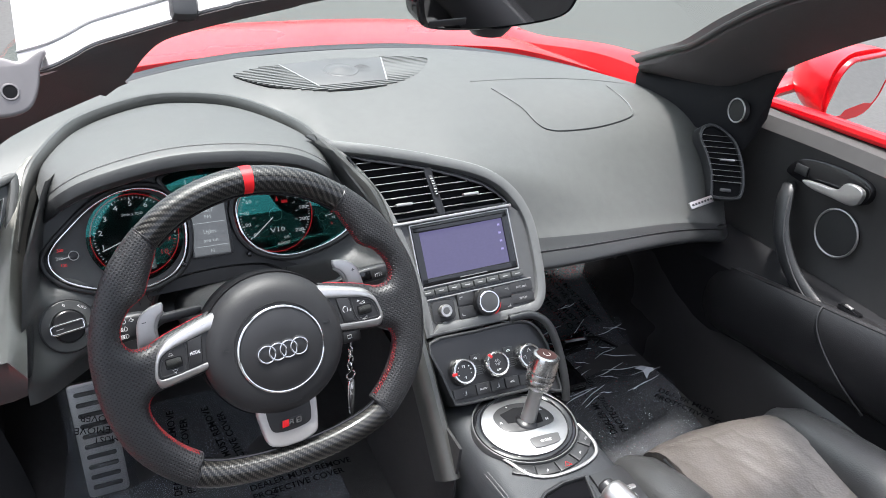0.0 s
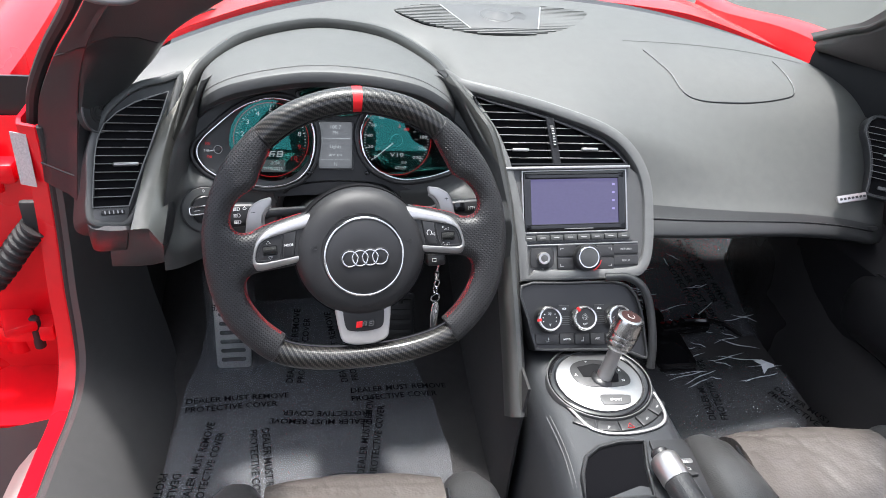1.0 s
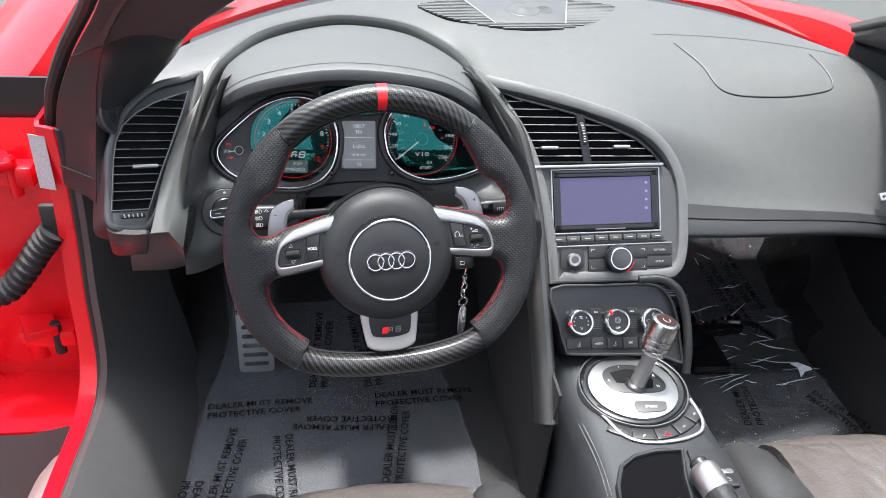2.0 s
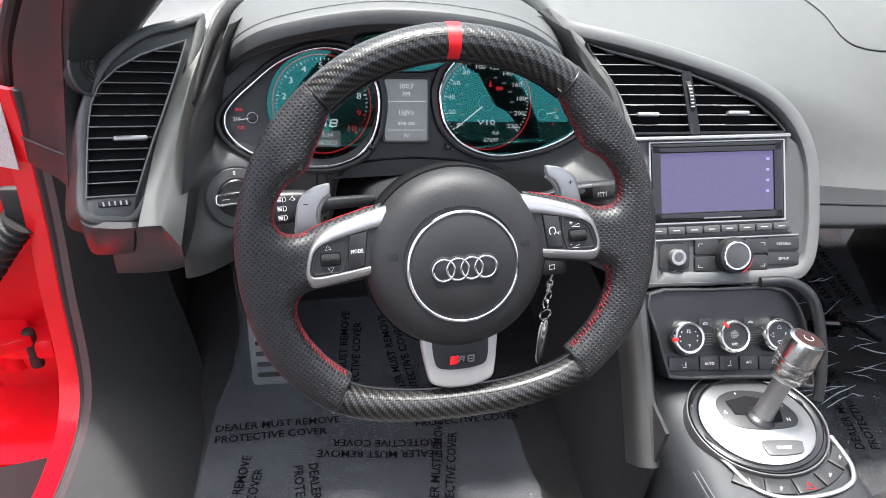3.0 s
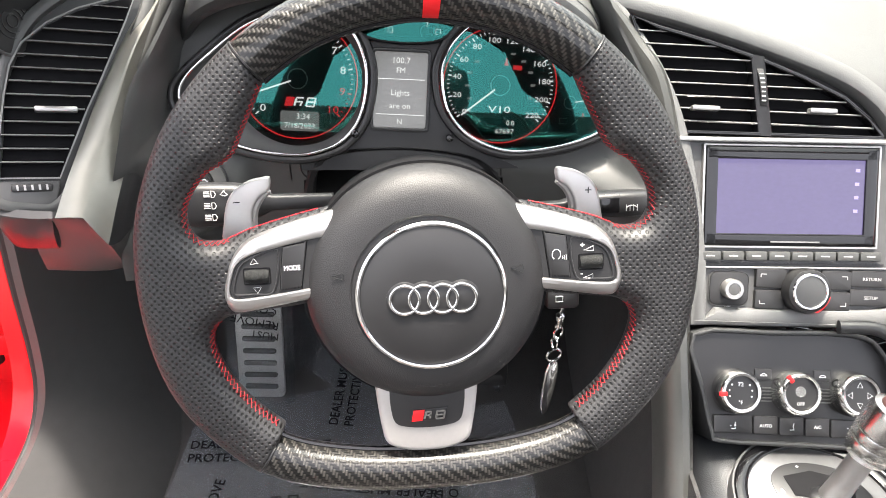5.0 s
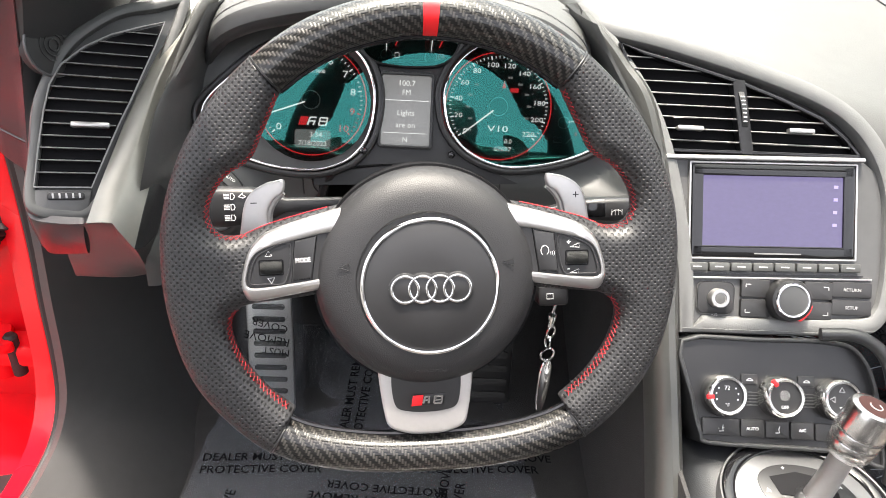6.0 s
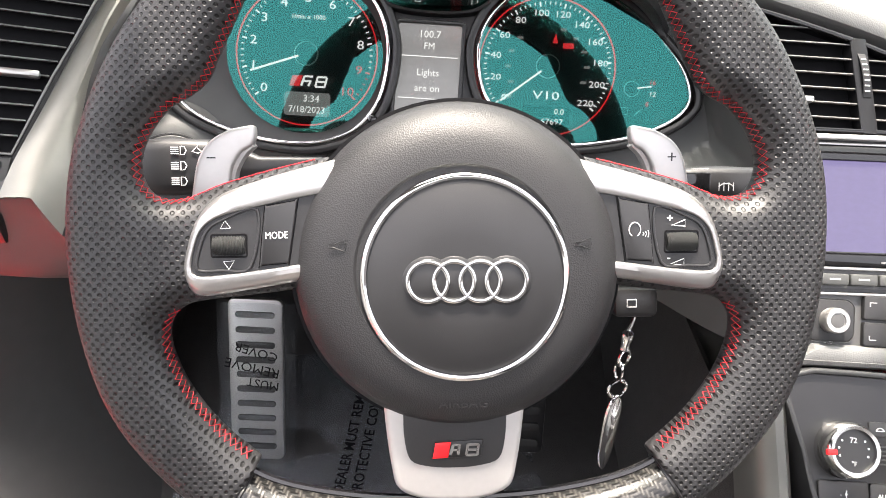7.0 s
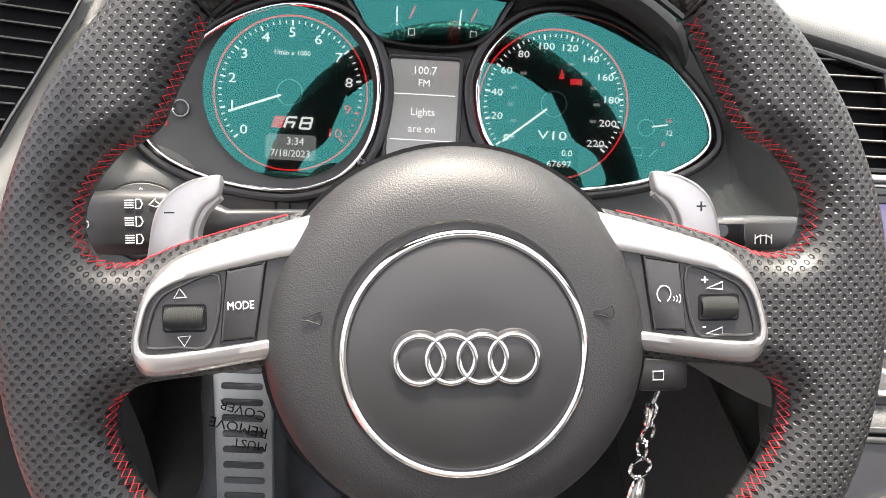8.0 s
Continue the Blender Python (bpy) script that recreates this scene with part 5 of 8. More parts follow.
def slat(x0, x1, y, z, lean=0.0):
    """One vane: a thin blade with a rounded bright front edge."""
    prof = [(0.0004, 0.0), (0.0011, -0.0008), (0.0011, -0.003), (0.0008, -0.018), (-0.0008, -0.018), (-0.0009, -0.003), (-0.0006, -0.0006)]
    rows = [[(x, y + lean * (x - x0) + a - (b * 0.35), z + b) for a, b in prof] for x in (x0, x1)]
    return loft(rows, closed_u=True, caps=True)


def slat_edge(x0, x1, y, z, lean=0.0):
    """The bright front edge of a vane."""
    prof = [(0.00075, 0.0003), (0.0013, -0.0006), (0.0008, -0.0009), (0.0002, 0.0)]
    rows = [[(x, y + lean * (x - x0) + a - (b * 0.35), z + b) for a, b in prof] for x in (x0, x1)]
    return loft(rows, closed_u=True, caps=True)


centre_vent = thing("air_vent", "black centre air vent with horizontal slats", "air vent", "air vents", at=STACK.translation)
VENT = [(-0.163, 0.221), (-0.137, 0.2135), (-0.09, 0.2025), (-0.044, 0.190), (0.0, 0.1745), (0.041, 0.157), (0.066, 0.138), (0.079, 0.1235), (0.079, 0.119), (-0.123, 0.117), (-0.135, 0.147), (-0.149, 0.185)]
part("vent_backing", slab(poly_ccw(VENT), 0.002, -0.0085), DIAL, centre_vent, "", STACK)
part("vent_frame", ring(poly_ccw(VENT), 0.0035, 0.012, 0.004, 0.001), GLOSS, centre_vent, "gloss black vent frame", STACK)


def divider(y):
    return -0.0435 + (0.187 - y) * 0.16


y = 0.1285
while y < 0.214:
    span = clip_line(VENT, y)
    d = divider(y)
    if span:
        for a, b in ((span[0] + 0.003, min(span[1] - 0.003, d - 0.005)), (d + 0.005, span[1] - 0.003)):
            if b - a > 0.008:
                part("slat_edge", slat_edge(a, b, y, 0.002), SLATEDGE, part("slat", slat(a, b, y, 0.002), GLOSS, centre_vent, "", STACK), "", STACK)
    y += 0.0113
bm = loft([[(divider(yy) + a, yy, z) for a, z in ((-0.0065, -0.008), (-0.0062, 0.003), (-0.004, 0.0045), (0.004, 0.0045), (0.0062, 0.003), (0.0065, -0.008))] for yy in (0.118, 0.19)], caps=True)
part("vent_divider", bm, BLACK, centre_vent, "", STACK)
rows = []
for k in range(29):
    a = math.pi * (k / 28 - 0.5)
    r = 0.0235 + (0.0004 if k % 2 else 0)
    yy = 0.1615 + r * math.sin(a) * 0.95
    rows.append([(divider(yy) + x, yy, -0.004 + 0.45 * r * math.cos(a) + 0.0015) for x in (-0.0028, 0.0028)])
part("thumb_wheel", shell(rows, 0.001), BUTTON, centre_vent, "ribbed thumb wheel", STACK, 15)
part("thumb_mark", merge(*[bar(divider(0.1615 + q) - 0.0018, 0.1615 + q, divider(0.1615 + q) + 0.0018, 0.1615 + q, 0.0009, 0.0082 - 9 * q * q) for q in (-0.012, -0.008, -0.004, 0, 0.004, 0.008, 0.012)]), MARK, centre_vent, "", STACK)
for tx in (-0.091, 0.018):
    part("vent_tab", moved(box(0.026, 0.0048, 0.008, 0.0018), shifted(tx, 0.1405 if tx < 0 else 0.1425, 0.0055)), SILVER, centre_vent, "bright slat tab", STACK)

left_vent = thing("air_vent", "black driver side air vent with horizontal slats and silver frame", "air vent", "air vents", at=LVENT.translation)
GR = [(0.082, 0.083), (0.058, 0.080), (0.034, 0.0765), (0.008, 0.068), (-0.014, 0.055), (-0.027, 0.039), (-0.037, 0.017), (-0.048, -0.012), (-0.060, -0.046), (-0.016, -0.0555), (0.005, -0.025), (0.019, -0.005), (0.035, 0.016), (0.050, 0.037), (0.068, 0.062)]
BZ = [(0.112, 0.107), (0.078, 0.106), (0.045, 0.1035), (0.012, 0.090), (-0.012, 0.073), (-0.030, 0.050), (-0.046, 0.022), (-0.058, -0.016), (-0.071, -0.056), (-0.064, -0.071), (-0.045, -0.079), (-0.027, -0.083), (-0.008, -0.072), (0.012, -0.044), (0.032, -0.016), (0.060, 0.022), (0.090, 0.064)]
part("vent_body", slab(poly_ccw(smooth2(BZ, 4)), 0.10, -0.004), TRIM, left_vent, "", LVENT)
bz_line = poly_ccw(smooth2(BZ, 4))
part("vent_frame", ring(bz_line, 0.0105, 0.016, 0.004, 0.004), FASCIA, left_vent, "dark grey frame", LVENT)
part("vent_backing", slab(poly_ccw(GR), 0.002, -0.003), DIAL, left_vent, "", LVENT)
part("silver_line", ring(poly_ccw(GR), -0.0008, 0.004, 0.0050, 0.0003), PALEKNOB, left_vent, "thin silver line", LVENT)
part("control_plate", slab(poly_ccw([(-0.0605, -0.0485), (-0.0165, -0.058), (-0.022, -0.072), (-0.030, -0.076), (-0.050, -0.0715), (-0.0635, -0.0665)]), 0.006, 0.003, 0.001), GREYPANEL, left_vent, "", LVENT)


sk = Matrix(((1, 0, 0, 0), (-0.22, 1, 0, 0), (0, 0, 1, 0), (0, 0, 0, 1)))
GRS = [(a, b + 0.22 * a) for a, b in GR]
y = -0.047
while y < 0.098:
    span = clip_line(GRS, y)
    if span and span[1] - span[0] > 0.012:
        vane = part("slat", moved(slat(span[0] + 0.001, span[1] - 0.001, y, 0.0045), sk), GLOSS, left_vent, "", LVENT)
        part("slat_edge", moved(slat_edge(span[0] + 0.001, span[1] - 0.001, y, 0.0045), sk), SLATEDGE, vane, "", LVENT)
    y += 0.0112
part("vent_tab", moved(box(0.032, 0.0048, 0.008, 0.0018), shifted(-0.004, -0.002, 0.008) @ pose(0, 0, 0, 0, 0, -12)), SILVER, left_vent, "bright slat tab", LVENT)
part("thumb_wheel", moved(box(0.030, 0.0065, 0.006, 0.002), shifted(-0.0375, -0.0590, 0.0025) @ pose(0, 0, 0, 0, 0, -11)), BUTTON, left_vent, "", LVENT)
part("thumb_mark", merge(*[bar(-0.048 + 0.0052 * k, -0.0592 - 0.0010 * k, -0.0475 + 0.0052 * k, -0.0548 - 0.0010 * k, 0.0016, 0.0056) for k in range(5)]), DIMMARK, left_vent, "", LVENT)
# chin under the vent
edge_t = spline([(-0.3475, 0.130, 0.668), (-0.3445, 0.1165, 0.6615), (-0.335, 0.1105, 0.659), (-0.315, 0.108, 0.6585), (-0.2935, 0.1075, 0.6585)], 4)
edge_b = spline([(-0.3565, 0.155, 0.606), (-0.3525, 0.144, 0.6045), (-0.343, 0.137, 0.6055), (-0.325, 0.132, 0.6095), (-0.3065, 0.1285, 0.6135)], 4)
rows = []
for f, out in ((0.0, 0.006), (0.0, 0.0), (0.05, -0.0012), (0.35, -0.003), (0.7, -0.0024), (0.95, -0.0004), (1.0, 0.003)):
    row = [a.lerp(b, f) + Vector((0, out, 0.6 * out)) for a, b in zip(edge_t, edge_b)]
    rows.append(row + [row[-1] + Vector((0.002, 0.003, 0)), row[-1] + Vector((0.003, 0.03, 0))])
rows.append([p + Vector((0, 0.05, 0)) for p in rows[-1]])
part("vent_chin", loft(rows), CHIN, left_vent, "dark satin chin", None, 40)

right_vent = thing("air_vent", "narrow black passenger side air vent", "air vent", "air vents", at=(0.95, 0.27, 0.69))
RV = tilted((0.9235, 0.284, 0.684), -30, 62) @ Matrix.Diagonal((1.38, 1, 1, 1))
RVO = [(-0.030, 0.060), (-0.018, 0.066), (-0.004, 0.058), (0.012, 0.040), (0.022, 0.012), (0.028, -0.022), (0.027, -0.052), (0.018, -0.060), (-0.010, -0.060), (-0.013, -0.045), (-0.016, -0.015), (-0.024, 0.015), (-0.033, 0.040)]
part("vent_frame", ring(poly_ccw(smooth2(RVO, 3, 1.10)), 0.0045, 0.06, 0.003, 0.002), TRIM, right_vent, "", RV)
part("silver_line", ring(poly_ccw(smooth2(RVO, 3, 1.03)), 0.0009, 0.004, 0.0040, 0.0003), GREYPANEL, right_vent, "", RV)
part("vent_backing", slab(poly_ccw(smooth2(RVO, 3)), 0.02, -0.004), DIAL, right_vent, "", RV)
for k in range(9):
    y = -0.035 + 0.0105 * k
    span = clip_line(smooth2(RVO, 3), y)
    if span:
        vane = part("slat", slat(span[0] + 0.001, span[1] - 0.001, y, 0.003), GLOSS, right_vent, "", RV)
        part("slat_edge", slat_edge(span[0] + 0.001, span[1] - 0.001, y, 0.003), SLATEDGE, vane, "", RV)
part("vent_tab", moved(box(0.020, 0.004, 0.006, 0.0015), shifted(0.004, 0.006, 0.006)), SILVER, right_vent, "", RV)
part("thumb_wheel", moved(box(0.014, 0.006, 0.005, 0.001), shifted(0.006, -0.05, 0.003)), GREYPANEL, right_vent, "", RV)

# ---- screen and controls ----
unit = thing("infotainment_unit", "grey infotainment unit with a lit purple screen and buttons", "infotainment", at=STACK.translation)
TW = pose(0, 0, 0, 0, 0, 1.4)
part("fascia", slab(poly_ccw([(-0.119, 0.114), (0.082, 0.1175), (0.106, 0.10), (0.109, 0.03), (0.106, -0.015), (0.097, -0.034), (0.078, -0.044), (0.0, -0.048), (-0.089, -0.050), (-0.094, 0.0), (-0.102, 0.05)]), 0.02, -0.001), GREYPANEL, unit, "", STACK)
part("silver_strip", moved(box(0.203, 0.0045, 0.010, 0.0015), shifted(-0.0185, 0.1145, 0.003) @ TW), SILVER, unit, "bright strip over the screen", STACK)
part("screen_frame", moved(ring(poly_ccw(rounded(0.161, 0.0905, 0.002)), 0.011, 0.012, 0.004, 0.001), shifted(-0.0045, 0.0635) @ TW), GLOSS, unit, "gloss black screen frame", STACK)
part("frame_trim", moved(ring(poly_ccw(rounded(0.167, 0.096, 0.002)), 0.0022, 0.01, 0.0035, 0.0006), shifted(-0.0045, 0.0635) @ TW), SILVER, unit, "", STACK)
part("screen", moved(slab(rounded(0.142, 0.080, 0.001), 0.003, 0.0015), shifted(-0.006, 0.0635) @ TW), SCREEN, unit, "dim purple lit screen", STACK)
ICON = lit("screen_icon", (0.42, 0.36, 0.75), 0.32)
for k in range(4):
    part("screen_icon", bar(0.0555, 0.09 - 0.0125 * k, 0.0595, 0.09 - 0.0125 * k, 0.003, 0.0017), ICON, unit, "", STACK)
part("screen_mark", bar(0.0, 0.027, 0.012, 0.027, 0.002, 0.0017), ICON, unit, "", STACK)
part("maker_bar", bar(-0.022, 0.0214, 0.024, 0.0224, 0.0014, 0.0043), PALEKNOB, unit, "small grey lettering bar", STACK)
for k in range(8):
    b = part("row_button", moved(box(0.0202, 0.0085, 0.007, 0.0012), shifted(-0.0775 + 0.0216 * k, 0.0065 + 0.0006 * k, 0.002) @ TW), FASCIA, unit, "", STACK)
    part("button_bar", bar(-0.0820 + 0.0216 * k, 0.0066 + 0.0006 * k, -0.0738 + 0.0216 * k, 0.0067 + 0.0006 * k, 0.0012, 0.0055), DIMMARK, b, "", STACK)
# black strip drawn in for the shade below the button row
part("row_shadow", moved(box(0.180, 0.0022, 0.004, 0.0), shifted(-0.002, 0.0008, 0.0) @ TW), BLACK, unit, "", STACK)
part("panel_edge", moved(box(0.190, 0.0022, 0.004, 0.0008), shifted(0.002, -0.0022, 0.001) @ TW), SILVER, unit, "", STACK)
part("knob_plate", slab(rounded(0.036, 0.031, 0.007, (-0.057, -0.0235)), 0.003, 0.0015, 0.0008), BUTTON, unit, "", STACK)
part("knob_plate_rim", ring(poly_ccw(rounded(0.038, 0.033, 0.008, (-0.057, -0.0235))), 0.0006, 0.003, 0.0012, 0.0002), GREYPANEL, unit, "", STACK)
part("volume_knob", moved(disc([(0.0095, 0), (0.0095, 0.010), (0.0085, 0.0115), (0.006, 0.0115), (0.0055, 0.0105), (0.001, 0.0105)], 32), shifted(-0.056, -0.0235)), SILVER, unit, "silver volume knob", STACK)
part("knob_dot", moved(disc([(0.0052, 0), (0.0052, 0.0108), (0.001, 0.0112)], 24), shifted(-0.056, -0.0235)), GREYPANEL, unit, "", STACK)
part("volume_mark", wire([Vector((-0.0605 + a, -0.0405 + b, 0.0004)) for a, b in ((0, 0), (0.006, 0), (0.006, 0.0018))], 0.0003, True), MARK, unit, "", STACK)
for sx in (-1, 1):
    for sy in (-1, 1):
        cx, cy = 0.0125 + sx * 0.031, -0.0225 + sy * 0.0098
        cb = part("corner_button", slab(rounded(0.0285, 0.0178, 0.002, (cx, cy)), 0.005, 0.0035, 0.001), BUTTON, unit, "", STACK)
        part("button_bar", merge(bar(cx + sx * 0.005, cy + sy * 0.004, cx + sx * 0.010, cy + sy * 0.004, 0.0007, 0.0037), bar(cx + sx * 0.010, cy + sy * 0.004, cx + sx * 0.010, cy + sy * 0.001, 0.0007, 0.0037)), DIMMARK, cb, "", STACK)
big_knob = part("selector_knob", moved(disc([(0.0210, 0), (0.0208, 0.012), (0.0195, 0.0155), (0.0168, 0.0165), (0.0160, 0.0150)], 56), shifted(0.0125, -0.0225)), BUTTON, unit, "large black rotary selector with a chrome ring", STACK)
part("selector_ring", moved(disc([(0.0168, 0.010), (0.0168, 0.0168), (0.0160, 0.0178), (0.0146, 0.0178), (0.0140, 0.0168)], 48), shifted(0.0125, -0.0225)), CHROME, big_knob, "chrome ring", STACK)
part("selector_cap", moved(disc([(0.0140, 0.010), (0.0140, 0.0168), (0.012, 0.0172), (0.001, 0.0174)], 48), shifted(0.0125, -0.0225)), GREYPANEL, big_knob, "", STACK)
part("red_mark", ring(poly_ccw([*ellipse(0.0228, 0.0228, (0.0125, -0.0225), 10, -62, -12), *ellipse(0.0190, 0.0190, (0.0125, -0.0225), 10, -12, -62)]), 0.0018, 0.006, 0.011, 0.0004), REDGLOW, unit, "red lit selector mark", STACK)
for cy, t in ((-0.0105, "RETURN"), (-0.0280, "SETUP")):
    sb = part("side_button", slab(rounded(0.040, 0.0155, 0.002, (0.0770, cy)), 0.005, 0.0035, 0.001), BUTTON, unit, "", STACK)
    part("button_text", words(t, 0.0043, 0.0770, cy, 0.0037, 0, 1.1), DIMMARK, sb, "", STACK)
part("stitching", wire([Vector((-0.09 + 0.19 * k / 60, -0.0535 + 0.004 * max(0, k / 60 - 0.7) * 3, 0.0068 + (0.0005 if k % 2 else -0.0008))) for k in range(61)], 0.0004, sides=5), GREYSTITCH, stack, "", STACK)

# ---- climate panel ----
climate = thing("climate_panel", "black climate control panel with three chrome rotary knobs", "climate control", at=CLIMATE.translation)
CO = [(-0.092, 0.082), (-0.02, 0.086), (0.052, 0.086), (0.078, 0.075), (0.092, 0.045), (0.097, 0.0), (0.096, -0.030), (0.06, -0.0185), (0.0, -0.0155), (-0.066, -0.0135), (-0.076, -0.004), (-0.084, 0.03)]
part("panel", slab(poly_ccw(smooth2(CO, 3)), 0.02, 0.001), BLACK, climate, "", CLIMATE)
part("surround", ring(poly_ccw(smooth2(CO, 3, 1.03)), 0.0045, 0.04, 0.0055, 0.002), TRIM, climate, "", CLIMATE)
part("grab_edge", sweep([CLIMATE @ Vector(p) for p in [(q.x, q.y, 0.006 + q.z) for q in spline([(0.035, 0.093, 0.008), (0.068, 0.092, 0.014), (0.090, 0.075, 0.018), (0.101, 0.04, 0.014), (0.105, -0.01, 0.006), (0.104, -0.045, -0.004)], 6)]], 0.0062, 12), TRIM, climate, "")
for k, cx in enumerate((-0.0555, -0.001, 0.0535)):
    c = shifted(cx, 0.0325) @ Matrix.Diagonal((1, 1, 0.95, 1))
    knob = part("knob", moved(disc([(0.0205, 0), (0.0203, 0.006), (0.0196, 0.0075), (0.0196, 0.0085), (0.0202, 0.0095), (0.0198, 0.015), (0.0185, 0.019), (0.0170, 0.0205), (0.0148, 0.0200), (0.0142, 0.0165)], 56), c), POLISHED, climate, "chrome rotary knob", CLIMATE)
    part("knob_face", moved(disc([(0.0147, 0.008), (0.0147, 0.0168), (0.001, 0.0170)], 40), c), BUTTON, knob, "", CLIMATE)
    d = (185, 128, 999)[k]
    if d < 999:
        part("knob_mark", moved(box(0.007, 0.004, 0.004, 0.0008), c @ pose(0, 0, 0, 0, 0, d) @ shifted(0.0166, 0, 0.0192)), REDGLOW, knob, "red lit knob mark", CLIMATE)
    if k == 0:
        part("knob_print", moved(merge(words("72", 0.0052, 0, 0.007, 0.0172), words("°F", 0.0046, 0.0, -0.009, 0.0172), *[moved(disc([(0.0008, 0), (0.0008, 0.0003)], 8), shifted(*around(0, 0, 0.0105, a), 0.0172)) for a in (-20, 10, 40, 140, 170, 200)]), c), MARK, knob, "", CLIMATE)
    elif k == 1:
        part("knob_print", moved(merge(words("OFF", 0.0042, 0, -0.009, 0.0172), *[wire([Vector((*around(0, 0.002, 0.0012, a), 0.0173)), Vector((*around(0, 0.002, 0.0045, a + 20), 0.0173)), Vector((*around(0, 0.002, 0.0045, a - 25), 0.0173))], 0.0003, True) for a in range(0, 360, 72)]), c), MARK, knob, "", CLIMATE)
    else:
        part("knob_print", moved(merge(*[wire([Vector((*around(*around(0, 0, 0.0085, a), 0.003, b), 0.0173)) for b in (a, a + 120, a + 240)], 0.0003, True) for a in (0, 90, 180, 270)]), c), MARK, knob, "", CLIMATE)
for cx in (-0.0285, 0.0265):
    part("panel_button", slab(rounded(0.016, 0.0105, 0.001, (cx, 0.0475)), 0.004, 0.0025, 0.0008), BUTTON, climate, "", CLIMATE)
    part("button_mark", merge(wire([Vector((cx + 0.003 * math.cos(radians(a)), 0.046 + 0.0025 * math.sin(radians(a)), 0.0028)) for a in range(20, 161, 20)], 0.0003), bar(cx - 0.003, 0.0465, cx + 0.003, 0.0465, 0.0005, 0.0027)), MARK, climate, "", CLIMATE)
    for j in range(5):
        part("sensor_slit", bar(cx - 0.008, 0.0235 + 0.003 * j, cx + 0.008, 0.0235 + 0.003 * j, 0.0011, 0.0013, 0.0012), GREYPANEL, climate, "", CLIMATE)
for k, (cx, w, t) in enumerate(((-0.0565, 0.036, "-  +"), (-0.0265, 0.0225, "AUTO"), (-0.0025, 0.0225, ""), (0.0215, 0.0225, "A/C"), (0.0520, 0.036, "-  +"))):
    rb = part("row_button", slab(rounded(w, 0.0165, 0.002, (cx, 0.0015 - 0.02 * cx)), 0.004, 0.0035, 0.001), BUTTON, climate, "", CLIMATE)
    marks = [words(t, 0.0042 if len(t) < 5 else 0.0055, cx, 0.0015, 0.0037)] if t else []
    if t == "-  +" or not t:
        marks.append(wire([Vector((cx + a, 0.0015 + b, 0.0038)) for a, b in ((-0.002, -0.003), (0.002, -0.0028), (0.001, 0.0), (0.002, 0.003))], 0.0004))
    part("button_text", merge(*marks), MARK, rb, "", CLIMATE)

# ---- gear selector and console ----
GATE = frame_of((0.3535, -0.006, 0.466), (1, 0, 0), (0, 1, 0.06))
selector = thing("gear_selector", "silver gear selector with round plate and polished lever", "gear selector", at=GATE.translation)
part("ring", ring(poly_ccw(ellipse(0.0755, 0.0705, (0, 0), 72)), 0.0130, 0.03, 0.006, 0.005), GLOSS, selector, "gloss black ring", GATE)
part("ring_edge", ring(poly_ccw(ellipse(0.0775, 0.0725, (0, 0), 72)), 0.0022, 0.03, 0.0045, 0.0008), GREYPANEL, selector, "", GATE)
part("plate", slab(ellipse(0.0635, 0.0585, (0, 0), 72), 0.02, 0.0025, 0.001), PLATE, selector, "brushed silver plate", GATE)
part("gate_panel", slab(poly_ccw(smooth2([(-0.038, 0.024), (-0.034, 0.000), (-0.015, -0.011), (0.02, -0.013), (0.044, -0.008), (0.047, 0.010), (0.030, 0.034), (0.0, 0.042), (-0.025, 0.038)], 4)), 0.004, 0.0035, 0.0008), BUTTON, selector, "", GATE)
part("gate_slot", slab(poly_ccw([(-0.026, 0.027), (-0.022, 0.008), (0.010, 0.004), (0.010, -0.005), (0.028, -0.005), (0.032, 0.010), (0.022, 0.027), (0.0, 0.033)]), 0.001, 0.0042), DIAL, selector, "", GATE)
for sign, size, x, y in (("A", 0.006, -0.032, 0.012), ("-", 0.007, 0.002, -0.008), ("N", 0.006, 0.036, -0.002), ("R", 0.006, 0.036, 0.018), ("+", 0.006, -0.01, 0.037)):
    part("gate_letter", words(sign, size, x, y, 0.0038), MARK, selector, "", GATE)
part("sport_button", slab(poly_ccw(smooth2([(-0.008, -0.030), (0.0, -0.0275), (0.034, -0.030), (0.036, -0.036), (0.030, -0.046), (-0.002, -0.047), (-0.008, -0.042)], 3)), 0.003, 0.0042, 0.0008), GREYPANEL, selector, "", GATE)
part("button_text", words("SPORT", 0.0058, 0.0135, -0.0385, 0.0045, -3), MARK, selector, "", GATE)
base_p, tip = GATE @ Vector((0.008, 0.005, 0.0)), Vector((0.3830, 0.0070, 0.5760))
ax = (tip - base_p).normalized()
LEVER = Matrix.Translation(base_p) @ ax.to_track_quat("Z", "Y").to_matrix().to_4x4()
tall = (tip - base_p).length
part("lever_shaft", disc([(0.0125, -0.005), (0.012, 0.0), (0.0105, 0.03), (0.0105, tall - 0.058), (0.012, tall - 0.052)], 24), SILVER, selector, "", LEVER)
part("lever_boot", disc([(0.019, 0.0), (0.017, 0.003), (0.012, 0.005), (0.010, 0.006)], 24), BLACK, selector, "", LEVER)
